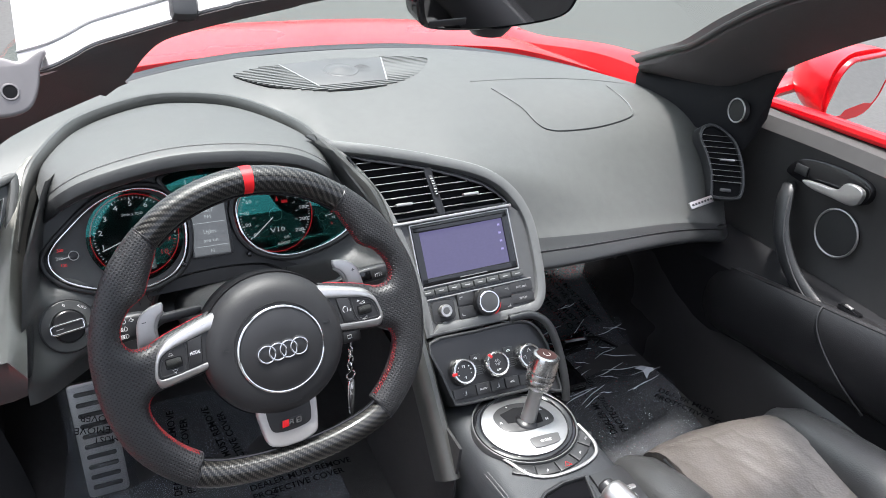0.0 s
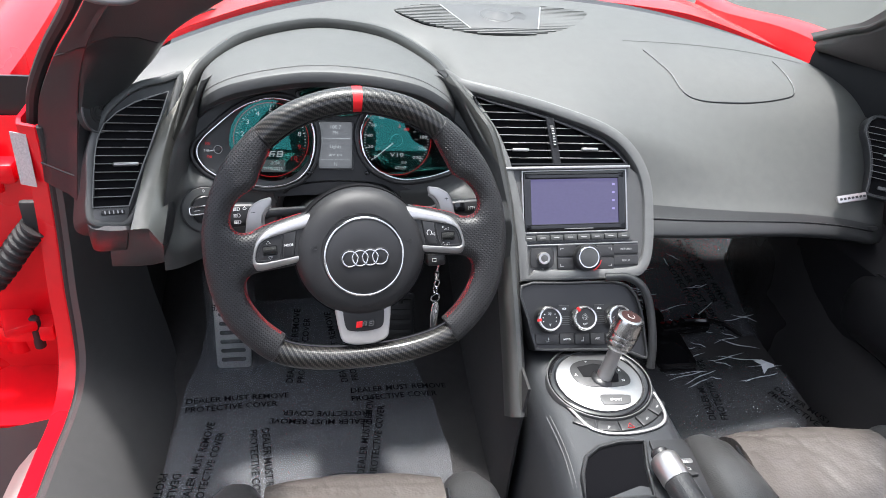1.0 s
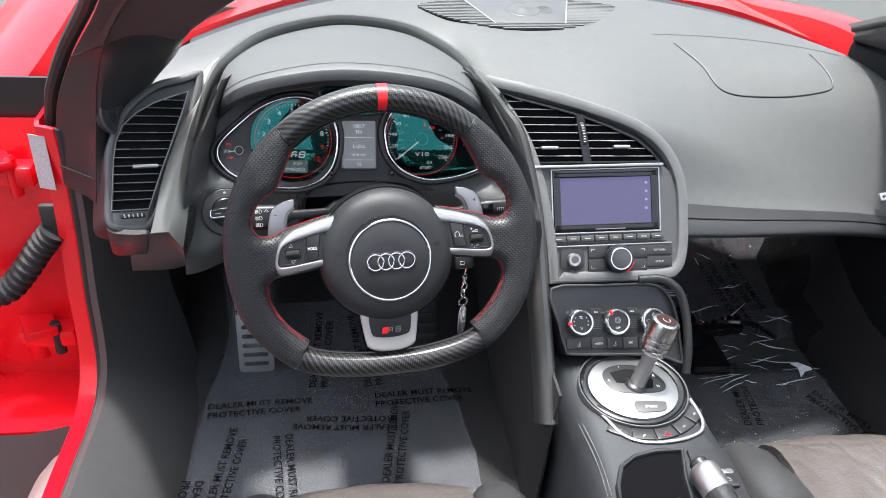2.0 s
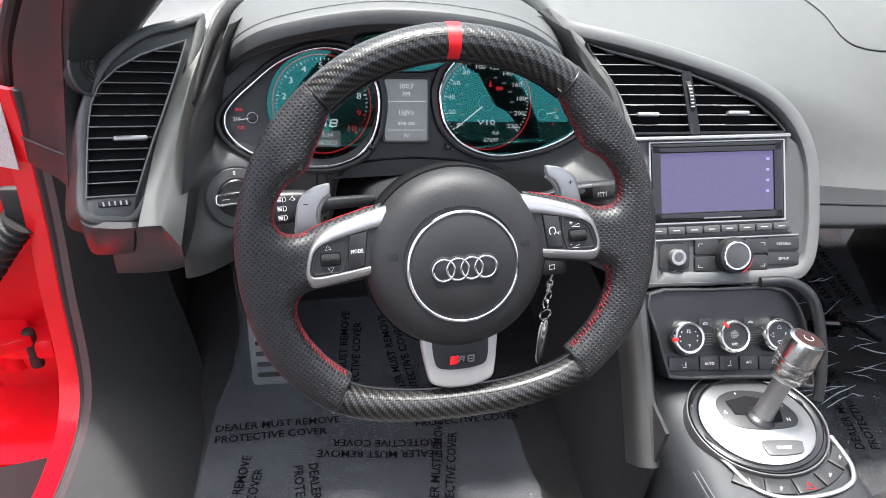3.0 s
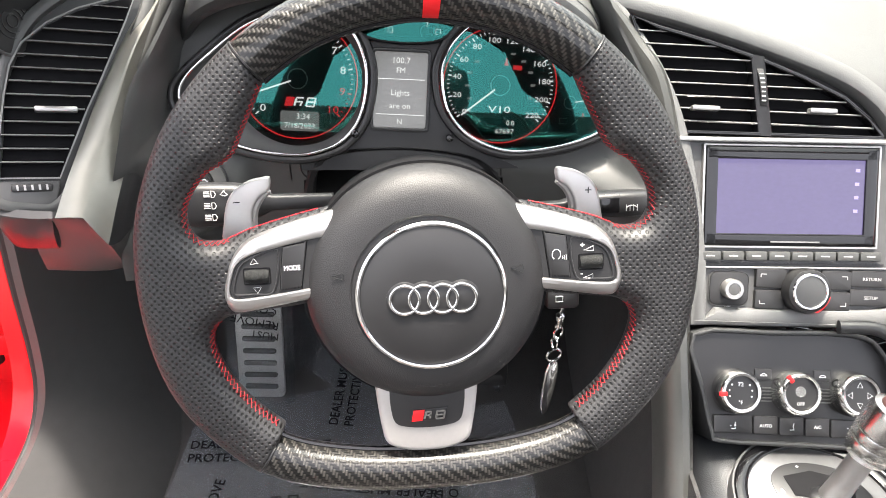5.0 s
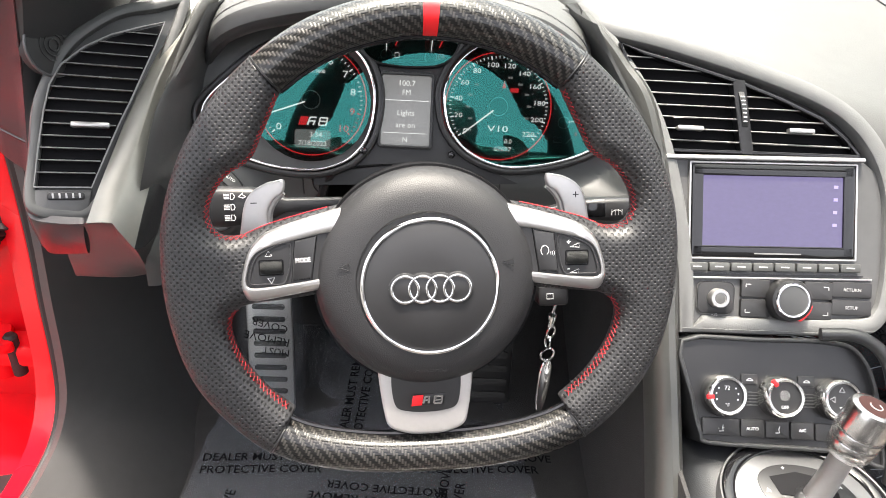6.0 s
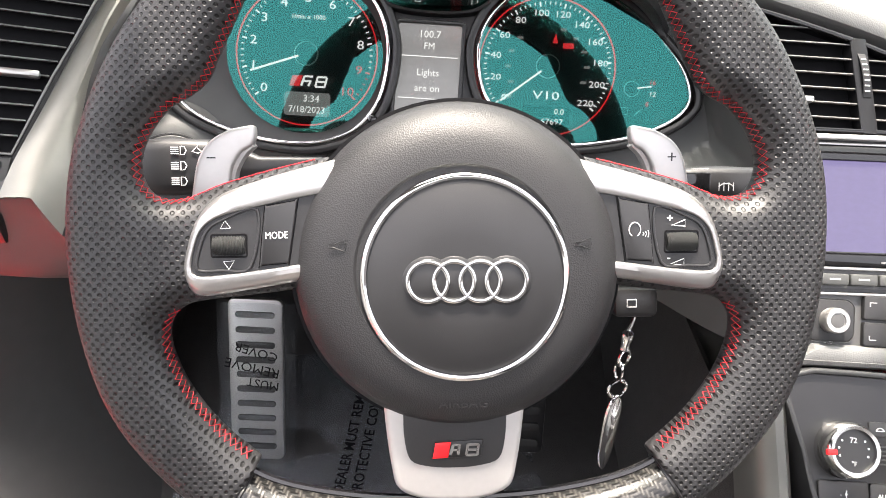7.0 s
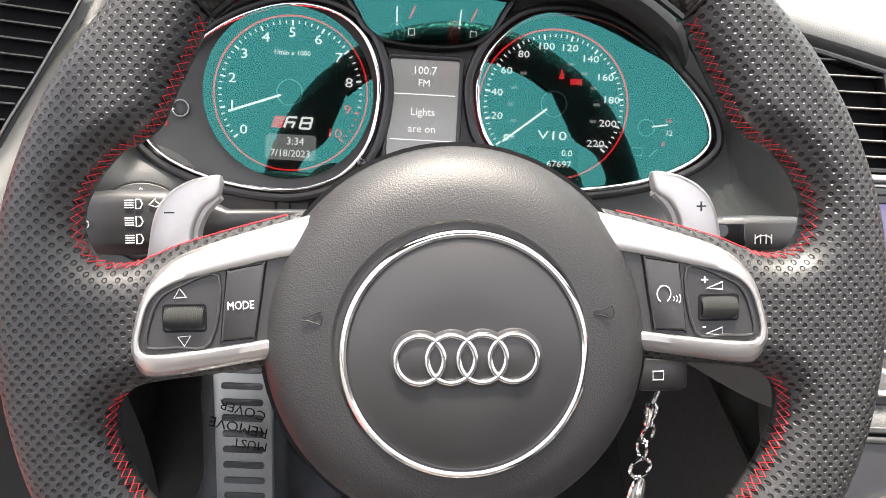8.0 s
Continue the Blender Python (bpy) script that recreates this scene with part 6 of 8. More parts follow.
part("lever_knob", disc([(0.012, tall - 0.056), (0.0175, tall - 0.052), (0.0195, tall - 0.046), (0.0206, tall - 0.037), (0.0202, tall - 0.0362), (0.0188, tall - 0.0358), (0.0188, tall - 0.0342), (0.0206, tall - 0.0338), (0.0212, tall - 0.027), (0.0208, tall - 0.0262), (0.0192, tall - 0.0258), (0.0192, tall - 0.0242), (0.0210, tall - 0.0238), (0.0206, tall - 0.006), (0.019, tall - 0.001), (0.016, tall), (0.0120, tall), (0.0118, tall - 0.001), (0.001, tall - 0.001)], 44), KNOBMETAL, selector, "satin silver barrel knob with two grooves", LEVER)
part("knob_cap", disc([(0.0142, tall - 0.003), (0.0142, tall + 0.0002), (0.001, tall + 0.0006)], 32), material("dark_red_cap", (0.030, 0.012, 0.011), 0.6, spec=0.2), selector, "red-brown cap", LEVER)
part("cap_mark", merge(wire([Vector((0.005 * math.cos(radians(a)), 0.005 * math.sin(radians(a)), tall + 0.0008)) for a in range(20, 300, 20)], 0.0004)), DIMMARK, selector, "", LEVER)

rows = []
for y, zt, wl_, wr_ in ((-1.0, 0.47, 0.235, 0.455), (-0.4, 0.468, 0.235, 0.455), (-0.25, 0.466, 0.240, 0.455), (-0.18, 0.463, 0.248, 0.457), (-0.12, 0.461, 0.252, 0.458), (-0.06, 0.460, 0.254, 0.456), (0.0, 0.460, 0.253, 0.455), (0.035, 0.461, 0.252, 0.452), (0.055, 0.464, 0.252, 0.45), (0.10, 0.445, 0.252, 0.45), (0.25, 0.44, 0.25, 0.45), (0.8, 0.44, 0.25, 0.45)):
    prof = [(0.0, 0.17), (0.004, 0.33), (0.003, zt - 0.045), (0.008, zt - 0.018), (0.018, zt - 0.006), (0.035, zt)]
    rows.append([(wl_ + a, y, z) for a, z in prof] + [(MID + 0.03, y, zt + 0.001)] + [(wr_ - a, y, z) for a, z in prof[::-1]])
part("console_body", loft(rows, caps=True), CONSOLE, console, "leather-covered console body")
rows = [[(0.2475, y, z) for z in (0.175, 0.30, 0.40, 0.47)] for y in (-0.02, 0.02, 0.1, 0.2, 0.4, 0.8)]
part("tunnel_side", shell([[(a[0] - 0.004 * (1 if a[2] < 0.45 else 0), a[1], a[2]) for a in r] for r in rows], 0.004), CARPET, console, "carpeted tunnel side")
# silver line behind the selector and the five switches in it
U = [(0.286, -0.030), (0.2985, -0.057), (0.312, -0.086), (0.330, -0.0995), (0.356, -0.104), (0.392, -0.1005), (0.419, -0.090), (0.430, -0.074), (0.432, -0.055), (0.430, -0.030)]
line = [p for p in spline([(a, b, 0.4635) for a, b in U], 6)]
part("silver_line", sweep(line, 0.0026, 10, up=(0, 0, 1), flat=0.8), SILVER, console, "bright line round the switches")
for k in range(5):
    a0, a1 = 231 + 20.6 * k, 250.2 + 20.6 * k
    o = [*ellipse(0.0965, 0.0930, (0.3545, -0.006), 6, a0, a1), *ellipse(0.0795, 0.0745, (0.3545, -0.006), 6, a1, a0)]
    part("console_switch", slab(poly_ccw(o), 0.008, 0.4640, 0.0012), BUTTON, console, "small black console switch")
    m = around(0.3545, -0.006, 0.0875, (a0 + a1) / 2)
    if k == 2:
        part("hazard_mark", wire([Vector((m[0] + a, m[1] + b, 0.4645)) for a, b in ((-0.005, -0.003), (0.005, -0.003), (0, 0.005))], 0.0006, True), REDGLOW, console, "red hazard triangle")
    else:
        part("switch_mark", merge(bar(m[0] - 0.002, m[1] - 0.002, m[0] + 0.002, m[1] + 0.002, 0.0007, 0.4643), bar(m[0] - 0.002, m[1], m[0] + 0.001, m[1] + 0.003, 0.0006, 0.4643)), DIMMARK, console, "")
# stowage tray and brake lever behind
TRAY = [(0.270, -0.215), (0.277, -0.170), (0.290, -0.142), (0.312, -0.126), (0.345, -0.118), (0.383, -0.121), (0.372, -0.165), (0.362, -0.215)]
part("tray_rim", moved(ring(poly_ccw(TRAY), 0.006, 0.010, 0.4705, 0.003), Matrix()), TRIM, console, "")
# flat sheet, no hollow: near-black colour stands for the shade inside the tray
part("tray", slab(poly_ccw(TRAY), 0.002, 0.4645), PRINT_AND_SHADE, console, "flat stowage tray with its inner shade painted near-black")
part("switch_panel", slab(poly_ccw([(0.388, -0.121), (0.436, -0.120), (0.440, -0.135), (0.436, -0.24), (0.380, -0.24)]), 0.004, 0.4665, 0.001), BUTTON, console, "")
part("roof_switch", slab(rounded(0.030, 0.026, 0.003, (0.4165, -0.172)), 0.006, 0.4715, 0.002), BUTTON, console, "dark roof switch with silver edge")
part("switch_edge", slab(rounded(0.028, 0.0075, 0.003, (0.4165, -0.1625)), 0.002, 0.4722, 0.0006), SILVER, console, "silver switch edge")
part("switch_mark", merge(wire([Vector((0.4165 + a, -0.174 + b, 0.4722)) for a, b in ((-0.006, -0.003), (0.006, -0.003), (0.005, 0.0), (0.001, 0.001), (-0.002, 0.004), (-0.005, 0.0))], 0.0005, True)), DIMMARK, console, "")
for dx in (0.0, 0.0045):
    part("stitching", wire([Vector((0.262 + dx + 0.006 * math.sin(k / 14), -0.06 - 0.0035 * k, 0.4605 + 0.4 * dx - 0.004 + (0.0004 if k % 2 else -0.0006))) for k in range(60)], 0.0005, sides=5), GREYSTITCH, console, "")
brake = thing("hand_brake", "hand brake lever with silver sleeve", "hand brake", at=(0.39, -0.2, 0.46))
BL = Matrix.Translation((0.383, -0.170, 0.487)) @ pose(0, 0, 0, 96, 0, 12)
part("grip", disc([(0.0170, 0.20), (0.0180, 0.10), (0.0180, 0.036), (0.0172, 0.033)], 28), LEATHER, brake, "ribbed black grip", BL)
part("sleeve", disc([(0.0186, 0.034), (0.0190, 0.031), (0.0188, 0.006), (0.0175, 0.0), (0.0145, -0.003), (0.001, -0.003)], 36), SILVER, brake, "silver sleeve", BL)
for d in range(0, 360, 90):
    c, q = math.cos(radians(d + 30)), math.sin(radians(d + 30))
    part("stitching", wire([Vector((c * 0.0181, q * 0.0181, 0.04 + 0.003 * k)) for k in range(45)], 0.0004, sides=5), GREYSTITCH, brake, "", BL)
part("button", disc([(0.0115, 0.0), (0.0115, -0.010), (0.009, -0.0135), (0.001, -0.014)], 24), BUTTON, brake, "", BL)

# ---- dash details ----
speaker = thing("dash_speaker", "round speaker under a slotted grille on the dashboard", "speaker", at=(0.30, 0.69, 0.805))
SP = frame_of((0.282, 0.600, 0.8035), (1, 0.05, 0.0), (0, 1, 0.07))
G = [(-0.188, 0.025), (-0.14, -0.030), (-0.07, -0.066), (0.0, -0.076), (0.07, -0.066), (0.14, -0.028), (0.186, 0.035), (0.17, 0.050), (0.12, 0.066), (0.0, 0.075), (-0.12, 0.064), (-0.17, 0.044)]
part("recess", slab(poly_ccw(smooth2(G, 3)), 0.004, 0.0015), DIAL, speaker, "", SP)
y = -0.070
while y < 0.070:
    span = clip_line(smooth2(G, 3), y)
    if span and span[1] - span[0] > 0.01:
        for a, b in ((span[0], min(span[1], -0.066 - 0.3 * (y + 0.04))), (0.068 + 0.3 * (y + 0.04), span[1])) if y > -0.052 else ((span[0], span[1]),):
            if b - a > 0.006:
                part("grille_bar", moved(box(b - a, 0.0042, 0.003, 0.0006), shifted((a + b) / 2, y, 0.003)), DASH, speaker, "", SP)
    y += 0.0072
part("plate", slab(poly_ccw([(-0.098, 0.060), (-0.062, -0.050), (0.064, -0.050), (0.10, 0.060), (0.0, 0.072)]), 0.003, 0.0045, 0.001), GREYPANEL, speaker, "grey speaker plate", SP)
for sx, xs in ((-1, -0.0675), (1, 0.072)):
    part("plate_edge", bar(sx * 0.099, 0.060, sx * 0.063, -0.052, 0.0025, 0.0048), SILVER, speaker, "", SP)
part("cone", moved(disc([(0.033, 0.004), (0.031, 0.0055), (0.028, 0.005), (0.020, 0.006), (0.010, 0.0095), (0.001, 0.0105)], 40), shifted(0.0, 0.012)), GREYPANEL, speaker, "", SP)
for r in range(6):
    part("plate_groove", moved(wire([Vector(((0.036 + 0.004 * r) * math.cos(radians(a)), (0.036 + 0.004 * r) * 0.62 * math.sin(radians(a)), 0.0046)) for a in range(-35, 36, 10)], 0.0004), shifted(0, 0.012)), TRIM, speaker, "", SP)


def dash_point(x, q):
    """A point of the dash pad, from its side-to-side place and its share of the depth."""
    e = smoothstep(0.90, 1.04, x)
    near = smoothstep(0.1, 0.2, x) * (1 - smoothstep(0.34, 0.72, x))
    y0, y1 = dash_front(x), far_edge(x)
    prof = [p for p in spline([(a, b, 0) for a, b in PROFILE], 4) if p[1] > -0.19]
    for a, b in zip(prof, prof[1:]):
        if b[0] <= q <= a[0]:
            h = b[1] + (a[1] - b[1]) * (q - b[0]) / max(1e-6, a[0] - b[0])
            break
    lift = 0.075 * near * math.exp(-((q - 0.12) / 0.24) ** 2) * smoothstep(-0.19, -0.12, h)
    return Vector((x - 0.03 * e * (1 - q), y0 + (y1 - y0) * q + 0.05 * e * (1 - q), top_z(x) + h + lift))


def on_dash(x, y):
    lo, hi = 0.0, 1.0
    for _ in range(24):
        mid = (lo + hi) / 2
        if dash_point(x, mid).y > y:
            hi = mid
        else:
            lo = mid
    return dash_point(x, lo)


AB = [(0.530, 0.495), (0.545, 0.466), (0.562, 0.434), (0.574, 0.394), (0.600, 0.381), (0.660, 0.384), (0.720, 0.391), (0.770, 0.401), (0.794, 0.411), (0.800, 0.430), (0.796, 0.460), (0.788, 0.495)]
path = spline([(a, b, 0) for a, b in AB], 6)
part("airbag_seam", sweep([on_dash(p.x, p.y) + Vector((0, -0.0003, 0.0006)) for p in path], 0.0013, 8), TRIM, dashboard, "pressed airbag seam")
for y_ in (0.505,):
    part("cross_seam", wire([on_dash(x, y_ + 0.02 * math.sin((x - 0.2) * 4)) + Vector((0, 0, 0.0004)) for x in [0.50 + 0.36 * k / 40 for k in range(41)]], 0.0004), DASH, dashboard, "")
badge = thing("dash_badge", "small chrome script badge on the dashboard", "badge", at=(0.835, 0.235, 0.63))
BG = frame_of((0.860, 0.2525, 0.6265), (1, 0.10, 0.10), (0, 0.70, 0.71)) @ Matrix.Scale(0.86, 4)
part("plate", slab(rounded(0.066, 0.0150, 0.002), 0.005, 0.002, 0.0006), SILVER, badge, "", BG)
part("script_lettering", merge(*[bar(-0.0285 + 0.0088 * k, -0.0004, -0.0225 + 0.0088 * k, 0.0004, 0.0045, 0.0024) for k in range(7)]), BUTTON, badge, "", BG)
rows = [[(x, 0.235 + s0 + d * (0.57 - s0) / 0.57, 0.560 - 0.12 * (s0 + d)) for d in (0.0, 0.02, 0.1, 0.25, 0.57)] for x, s0 in ((-0.375, 0.135), (-0.345, 0.10), (-0.325, 0.0), (-0.15, 0.0), (0.0, 0.0), (0.12, 0.0), (0.245, 0.0))]
part("driver_knee_panel", shell(rows, 0.006), RUBBER, dashboard, "dark panel under the steering column")
part("lower_seam", wire([dash_point(x, 0.03) + Vector((0, -0.0008, 0.0002)) for x in [0.475 + 0.45 * k / 30 for k in range(31)]], 0.0014), BLACK, dashboard, "")
# lower passenger panel
rows = [[(x, 0.245 + d, 0.572 - 0.3 * d) for d in (0.0, 0.05, 0.12, 0.25, 0.4)] for x in (0.44, 0.6, 0.8, 0.93)]
# rubber black puts the deep shade below the dash into the panel's colour
part("knee_panel", shell(rows, 0.006), RUBBER, dashboard, "panel under the dashboard, coloured dark for shade")
# stitch line on the hood's lip
part("hood_stitch", wire([along(lip_pts, k / 120) + (along(hood_arch, k / 120) - along(lip_pts, k / 120)) * 0.05 + Vector((0, 0, 0.0016 + (0.0004 if k % 2 else 0))) for k in range(3, 118)], 0.0006, sides=5), GREYSTITCH, dashboard, "")


# ---- pillars, header, glass ----
def mirrored(p):
    return (2 * MID - p[0], p[1], p[2])


INNER_EDGE = [(-0.115, -0.11, 1.035), (-0.154, -0.03, 0.994), (-0.195, 0.06, 0.948), (-0.235, 0.15, 0.897), (-0.268, 0.21, 0.845), (-0.305, 0.235, 0.80), (-0.338, 0.225, 0.75), (-0.346, 0.205, 0.655)]
RIDGE = [(-0.175, -0.16, 1.065), (-0.215, -0.06, 1.020), (-0.265, 0.05, 0.962), (-0.316, 0.145, 0.890), (-0.340, 0.175, 0.835), (-0.352, 0.185, 0.785), (-0.362, 0.19, 0.735), (-0.376, 0.19, 0.655)]
OUTER_EDGE = [(-0.215, -0.14, 1.055), (-0.255, -0.03, 1.005), (-0.305, 0.09, 0.942), (-0.365, 0.18, 0.865), (-0.403, 0.215, 0.80), (-0.420, 0.235, 0.755), (-0.427, 0.242, 0.72), (-0.434, 0.247, 0.655)]
frame_thing = thing("windscreen_frame", "dark grey trimmed windscreen frame with pillars", "windscreen frame", at=(MID, 0, 1.0))
HEADLINER = material("dark_woven_trim", (0.062, 0.056, 0.057), 0.75, bump=0.5, bump_scale=900)
PALE = material("pale_header_cap", (0.55, 0.54, 0.54), 0.45)
for sd in (0,):
    e, r, o = (spline(q, 5) for q in (INNER_EDGE, RIDGE, OUTER_EDGE))
    rows = []
    for p, q, w in zip(e, r, o):
        out = Vector((0, -0.012, 0.012))
        rows.append([p + Vector((0.0, 0.07, -0.015)), p + Vector((0.002, 0.012, -0.004)), p, p.lerp(q, 0.25) + out, p.lerp(q, 0.55) + out * 1.3, p.lerp(q, 0.85) + out * 0.8, q, q.lerp(w, 0.3) + Vector((0, 0.004, 0)), q.lerp(w, 0.7), w, w + Vector((-0.01, 0.03, -0.01)), w + Vector((-0.015, 0.07, -0.02))])
    cut = 16
    part("pillar_trim", loft(rows[:cut]), HEADLINER, frame_thing, "dark woven pillar trim")
    part("pillar_foot", loft(rows[cut - 1:]), TRIM, frame_thing, "dark grey pillar foot cover")
    part("pillar_seam", wire([v + Vector((0, -0.0008, 0.0008)) for v in rows[cut - 1][2:10]], 0.0012), BLACK, frame_thing, "")
    part("ridge_seam", wire([q + Vector((0, -0.0006, 0.0006)) for q in r], 0.0009), BLACK, frame_thing, "")
    part("glass_seal", sweep([w + Vector((-0.016, 0.035, 0.0)) for w in o], 0.009, 10), RUBBER, frame_thing, "black rubber glass seal")
TWL = frame_of((-0.3330, 0.2030, 0.7830), (0.40, 0.90, 0.0), (-0.22, 0.10, 1))
grille = part("tweeter_grille", disc([(0.026, -0.010), (0.026, 0.0), (0.024, 0.0010), (0.001, 0.0018)], 36), RUBBER, frame_thing, "round tweeter grille", TWL)
part("tweeter_rim", moved(wire([Vector((0.0268 * math.cos(radians(a)), 0.0268 * math.sin(radians(a)), 0.0)) for a in range(0, 360, 10)], 0.0014, True, 8), shifted(0, 0, 0.0006)), GREYPANEL, grille, "thin grey rim", TWL)
for r in range(5):
    part("grille_ring", moved(wire([Vector(((0.005 + 0.0042 * r) * math.cos(radians(a)), (0.005 + 0.0042 * r) * math.sin(radians(a)), 0.0)) for a in range(0, 360, 15)], 0.0006, True, 5), shifted(0, 0, 0.0026 - 0.00022 * r * r)), BLACK, grille, "", TWL)
# passenger pillar, seen from its inner side
FRONT = spline([(0.672, -0.14, 1.088), (0.735, 0.0, 1.052), (0.766, 0.10, 1.017), (0.815, 0.23, 0.953), (0.860, 0.35, 0.885), (0.878, 0.42, 0.855), (0.888, 0.53, 0.805)], 6)
REAR = spline([(0.800, -0.14, 1.055), (0.854, 0.0, 0.996), (0.884, 0.07, 0.963), (0.925, 0.17, 0.910), (0.957, 0.255, 0.862), (0.955, 0.36, 0.805), (0.905, 0.545, 0.785)], 6)
rows = [[p + Vector((0.02, 0.06, 0.0)), p + Vector((0.004, 0.012, 0.002)), p, p.lerp(q, 0.12) + Vector((-0.006, -0.004, 0)), p.lerp(q, 0.35) + Vector((-0.010, -0.008, 0.0)), p.lerp(q, 0.65) + Vector((-0.008, -0.008, 0)), p.lerp(q, 0.9) + Vector((-0.003, -0.004, 0)), q, q + Vector((0.012, 0.006, 0.002)), q + Vector((0.05, 0.05, 0.01))] for p, q in zip(FRONT, REAR)]
part("pillar_trim", loft(rows), HEADLINER, frame_thing, "dark woven pillar trim")
part("glass_seal", sweep([p + Vector((0.004, 0.014, 0.004)) for p in FRONT], 0.006, 10), RUBBER, frame_thing, "black rubber glass seal")
LOW = [(-0.130, -0.11, 1.026), (-0.115, -0.14, 1.047), (-0.105, -0.16, 1.066), (-0.094, -0.172, 1.079), (-0.078, -0.18, 1.0865), (-0.049, -0.185, 1.094), (-0.013, -0.19, 1.102), (0.012, -0.195, 1.108), (0.15, -0.205, 1.128), (MID, -0.21, 1.136)]
BACK = [(-0.178, -0.165, 1.060), (-0.160, -0.187, 1.070), (-0.146, -0.19, 1.077), (-0.134, -0.19, 1.083), (-0.113, -0.195, 1.090), (-0.072, -0.205, 1.103), (-0.055, -0.207, 1.107), (-0.032, -0.21, 1.112), (0.13, -0.225, 1.138), (MID, -0.23, 1.147)]
low, back = spline(LOW + [mirrored(p) for p in LOW[-2::-1]], 5), spline(BACK + [mirrored(p) for p in BACK[-2::-1]], 5)
part("header_trim", loft([[p + Vector((0, 0.05, 0.012)), p + Vector((0, 0.012, 0.0)), p, p.lerp(q, 0.3) + Vector((0, -0.004, 0.001)), p.lerp(q, 0.7) + Vector((0, -0.004, 0.002)), q, q + Vector((0, 0.01, 0.002))] for p, q in zip(low, back)]), HEADLINER, frame_thing, "dark woven header trim")
part("header_cap", loft([[q + Vector((0, 0.006, -0.004)), q + Vector((0, 0.001, 0.0025)), q + Vector((0, 0.006, 0.008)), q + Vector((0.0, 0.014, 0.012)), q + Vector((0.0, 0.05, 0.036)), q + Vector((0, 0.085, 0.045)), q + Vector((0, 0.10, 0.040)), q + Vector((0, 0.11, 0.02))] for q in back]), PALE, frame_thing, "pale painted header top")
part("cap_seam", wire([q + Vector((0, 0.0125, 0.0125)) for q in back], 0.0009), DIMMARK, frame_thing, "")
part("visor_clip", moved(box(0.016, 0.014, 0.04, 0.004), Matrix.Translation((-0.081, -0.198, 1.118)) @ pose(0, 0, 0, -35, 4, 0)), TRIM, frame_thing, "dark grey visor clip")
latch = thing("roof_latch", "grey cast latch bracket on the windscreen header", "latch", at=(-0.18, -0.19, 1.06))
CAST = material("cast_grey_metal", (0.20, 0.19, 0.19), 0.5, metal=0.3)
LT = frame_of((-0.184, -0.192, 1.064), (0.93, 0.30, 0.20), (-0.2, 0.35, 0.9)) @ Matrix.Scale(0.8, 4)
part("bracket", slab(poly_ccw(smooth2([(-0.050, 0.004), (-0.036, -0.012), (-0.014, -0.021), (0.004, -0.022), (0.016, -0.012), (0.026, 0.004), (0.034, 0.012), (0.030, 0.016), (0.014, 0.012), (0.004, 0.018), (-0.012, 0.024), (-0.05, 0.030)], 4)), 0.012, 0.008, 0.004, 3), CAST, latch, "", LT)
for hx, hy in ((-0.002, -0.006), (-0.026, 0.014)):
    part("bolt_hole", moved(disc([(0.0048, 0.0), (0.0048, 0.0004), (0.001, 0.0005)], 20), shifted(hx, hy, 0.0082)), DIAL, latch, "dark hole", LT)
    part("hole_lip", moved(wire([Vector((0.0055 * math.cos(radians(q)), 0.0055 * math.sin(radians(q)), 0)) for q in range(0, 360, 15)], 0.0009, True), shifted(hx, hy, 0.0082)), CAST, latch, "", LT)
rows = []
for k in range(9):
    f = k / 8
    row = []
    for j in range(33):
        x = -0.31 + 1.26 * j / 32
        xx = MID + (x - MID) * (1 - 0.27 * f)
        y = (far_edge(x) + 0.02) * (1 - f) + (-0.195 + 0.10 * ((xx - MID) / 0.5) ** 2) * f
        z = (top_z(x) + 0.006) * (1 - f) + (1.150 - 0.07 * ((xx - MID) / 0.5) ** 2) * f + 0.05 * math.sin(math.pi * f)
        row.append((xx, y, z))
    rows.append(row)
glass = link("windscreen", shell(rows, 0.004), WINDSCREEN)
tagged(glass, "clear curved windscreen glass", "windscreen", kind="structure")
glass.visible_shadow = False

mirror = thing("rear_view_mirror", "black rear-view mirror on the windscreen", "mirror", at=(0.33, 0.16, 1.01))
RM = frame_of((0.328, 0.130, 1.022), (1, 0.10, 0.02), (0, -0.2, 1))
part("housing", slab(poly_ccw(smooth2([(-0.118, 0.03), (-0.112, -0.008), (-0.085, -0.022), (0.0, -0.028), (0.085, -0.024), (0.114, -0.008), (0.118, 0.03), (0.10, 0.045), (-0.10, 0.045)], 4)), 0.03, 0.0, 0.005, 3), GLOSS, mirror, "", RM @ pose(0, 0, 0, 0, 0, 0))
part("mirror_glass", slab(poly_ccw(smooth2([(-0.110, 0.03), (-0.104, -0.006), (-0.080, -0.018), (0.0, -0.0235), (0.080, -0.019), (0.106, -0.006), (0.110, 0.03), (0.095, 0.041), (-0.095, 0.041)], 4)), 0.001, 0.0008), MIRROR, mirror, "tinted mirror glass", RM)
part("foot", moved(disc([(0.032, -0.012), (0.026, -0.02), (0.02, -0.026), (0.001, -0.027)], 28), RM.inverted() @ Matrix.Translation((0.33, 0.165, 1.008))), BLACK, mirror, "", RM)
part("button", moved(box(0.05, 0.008, 0.003, 0.001), shifted(-0.075, -0.012, 0.001)), BUTTON, mirror, "", RM)

# ---- passenger side ----
door = thing("passenger_door", "black door panel with silver handle and speaker", "car door", at=(1.03, 0.0, 0.2))
rows = []
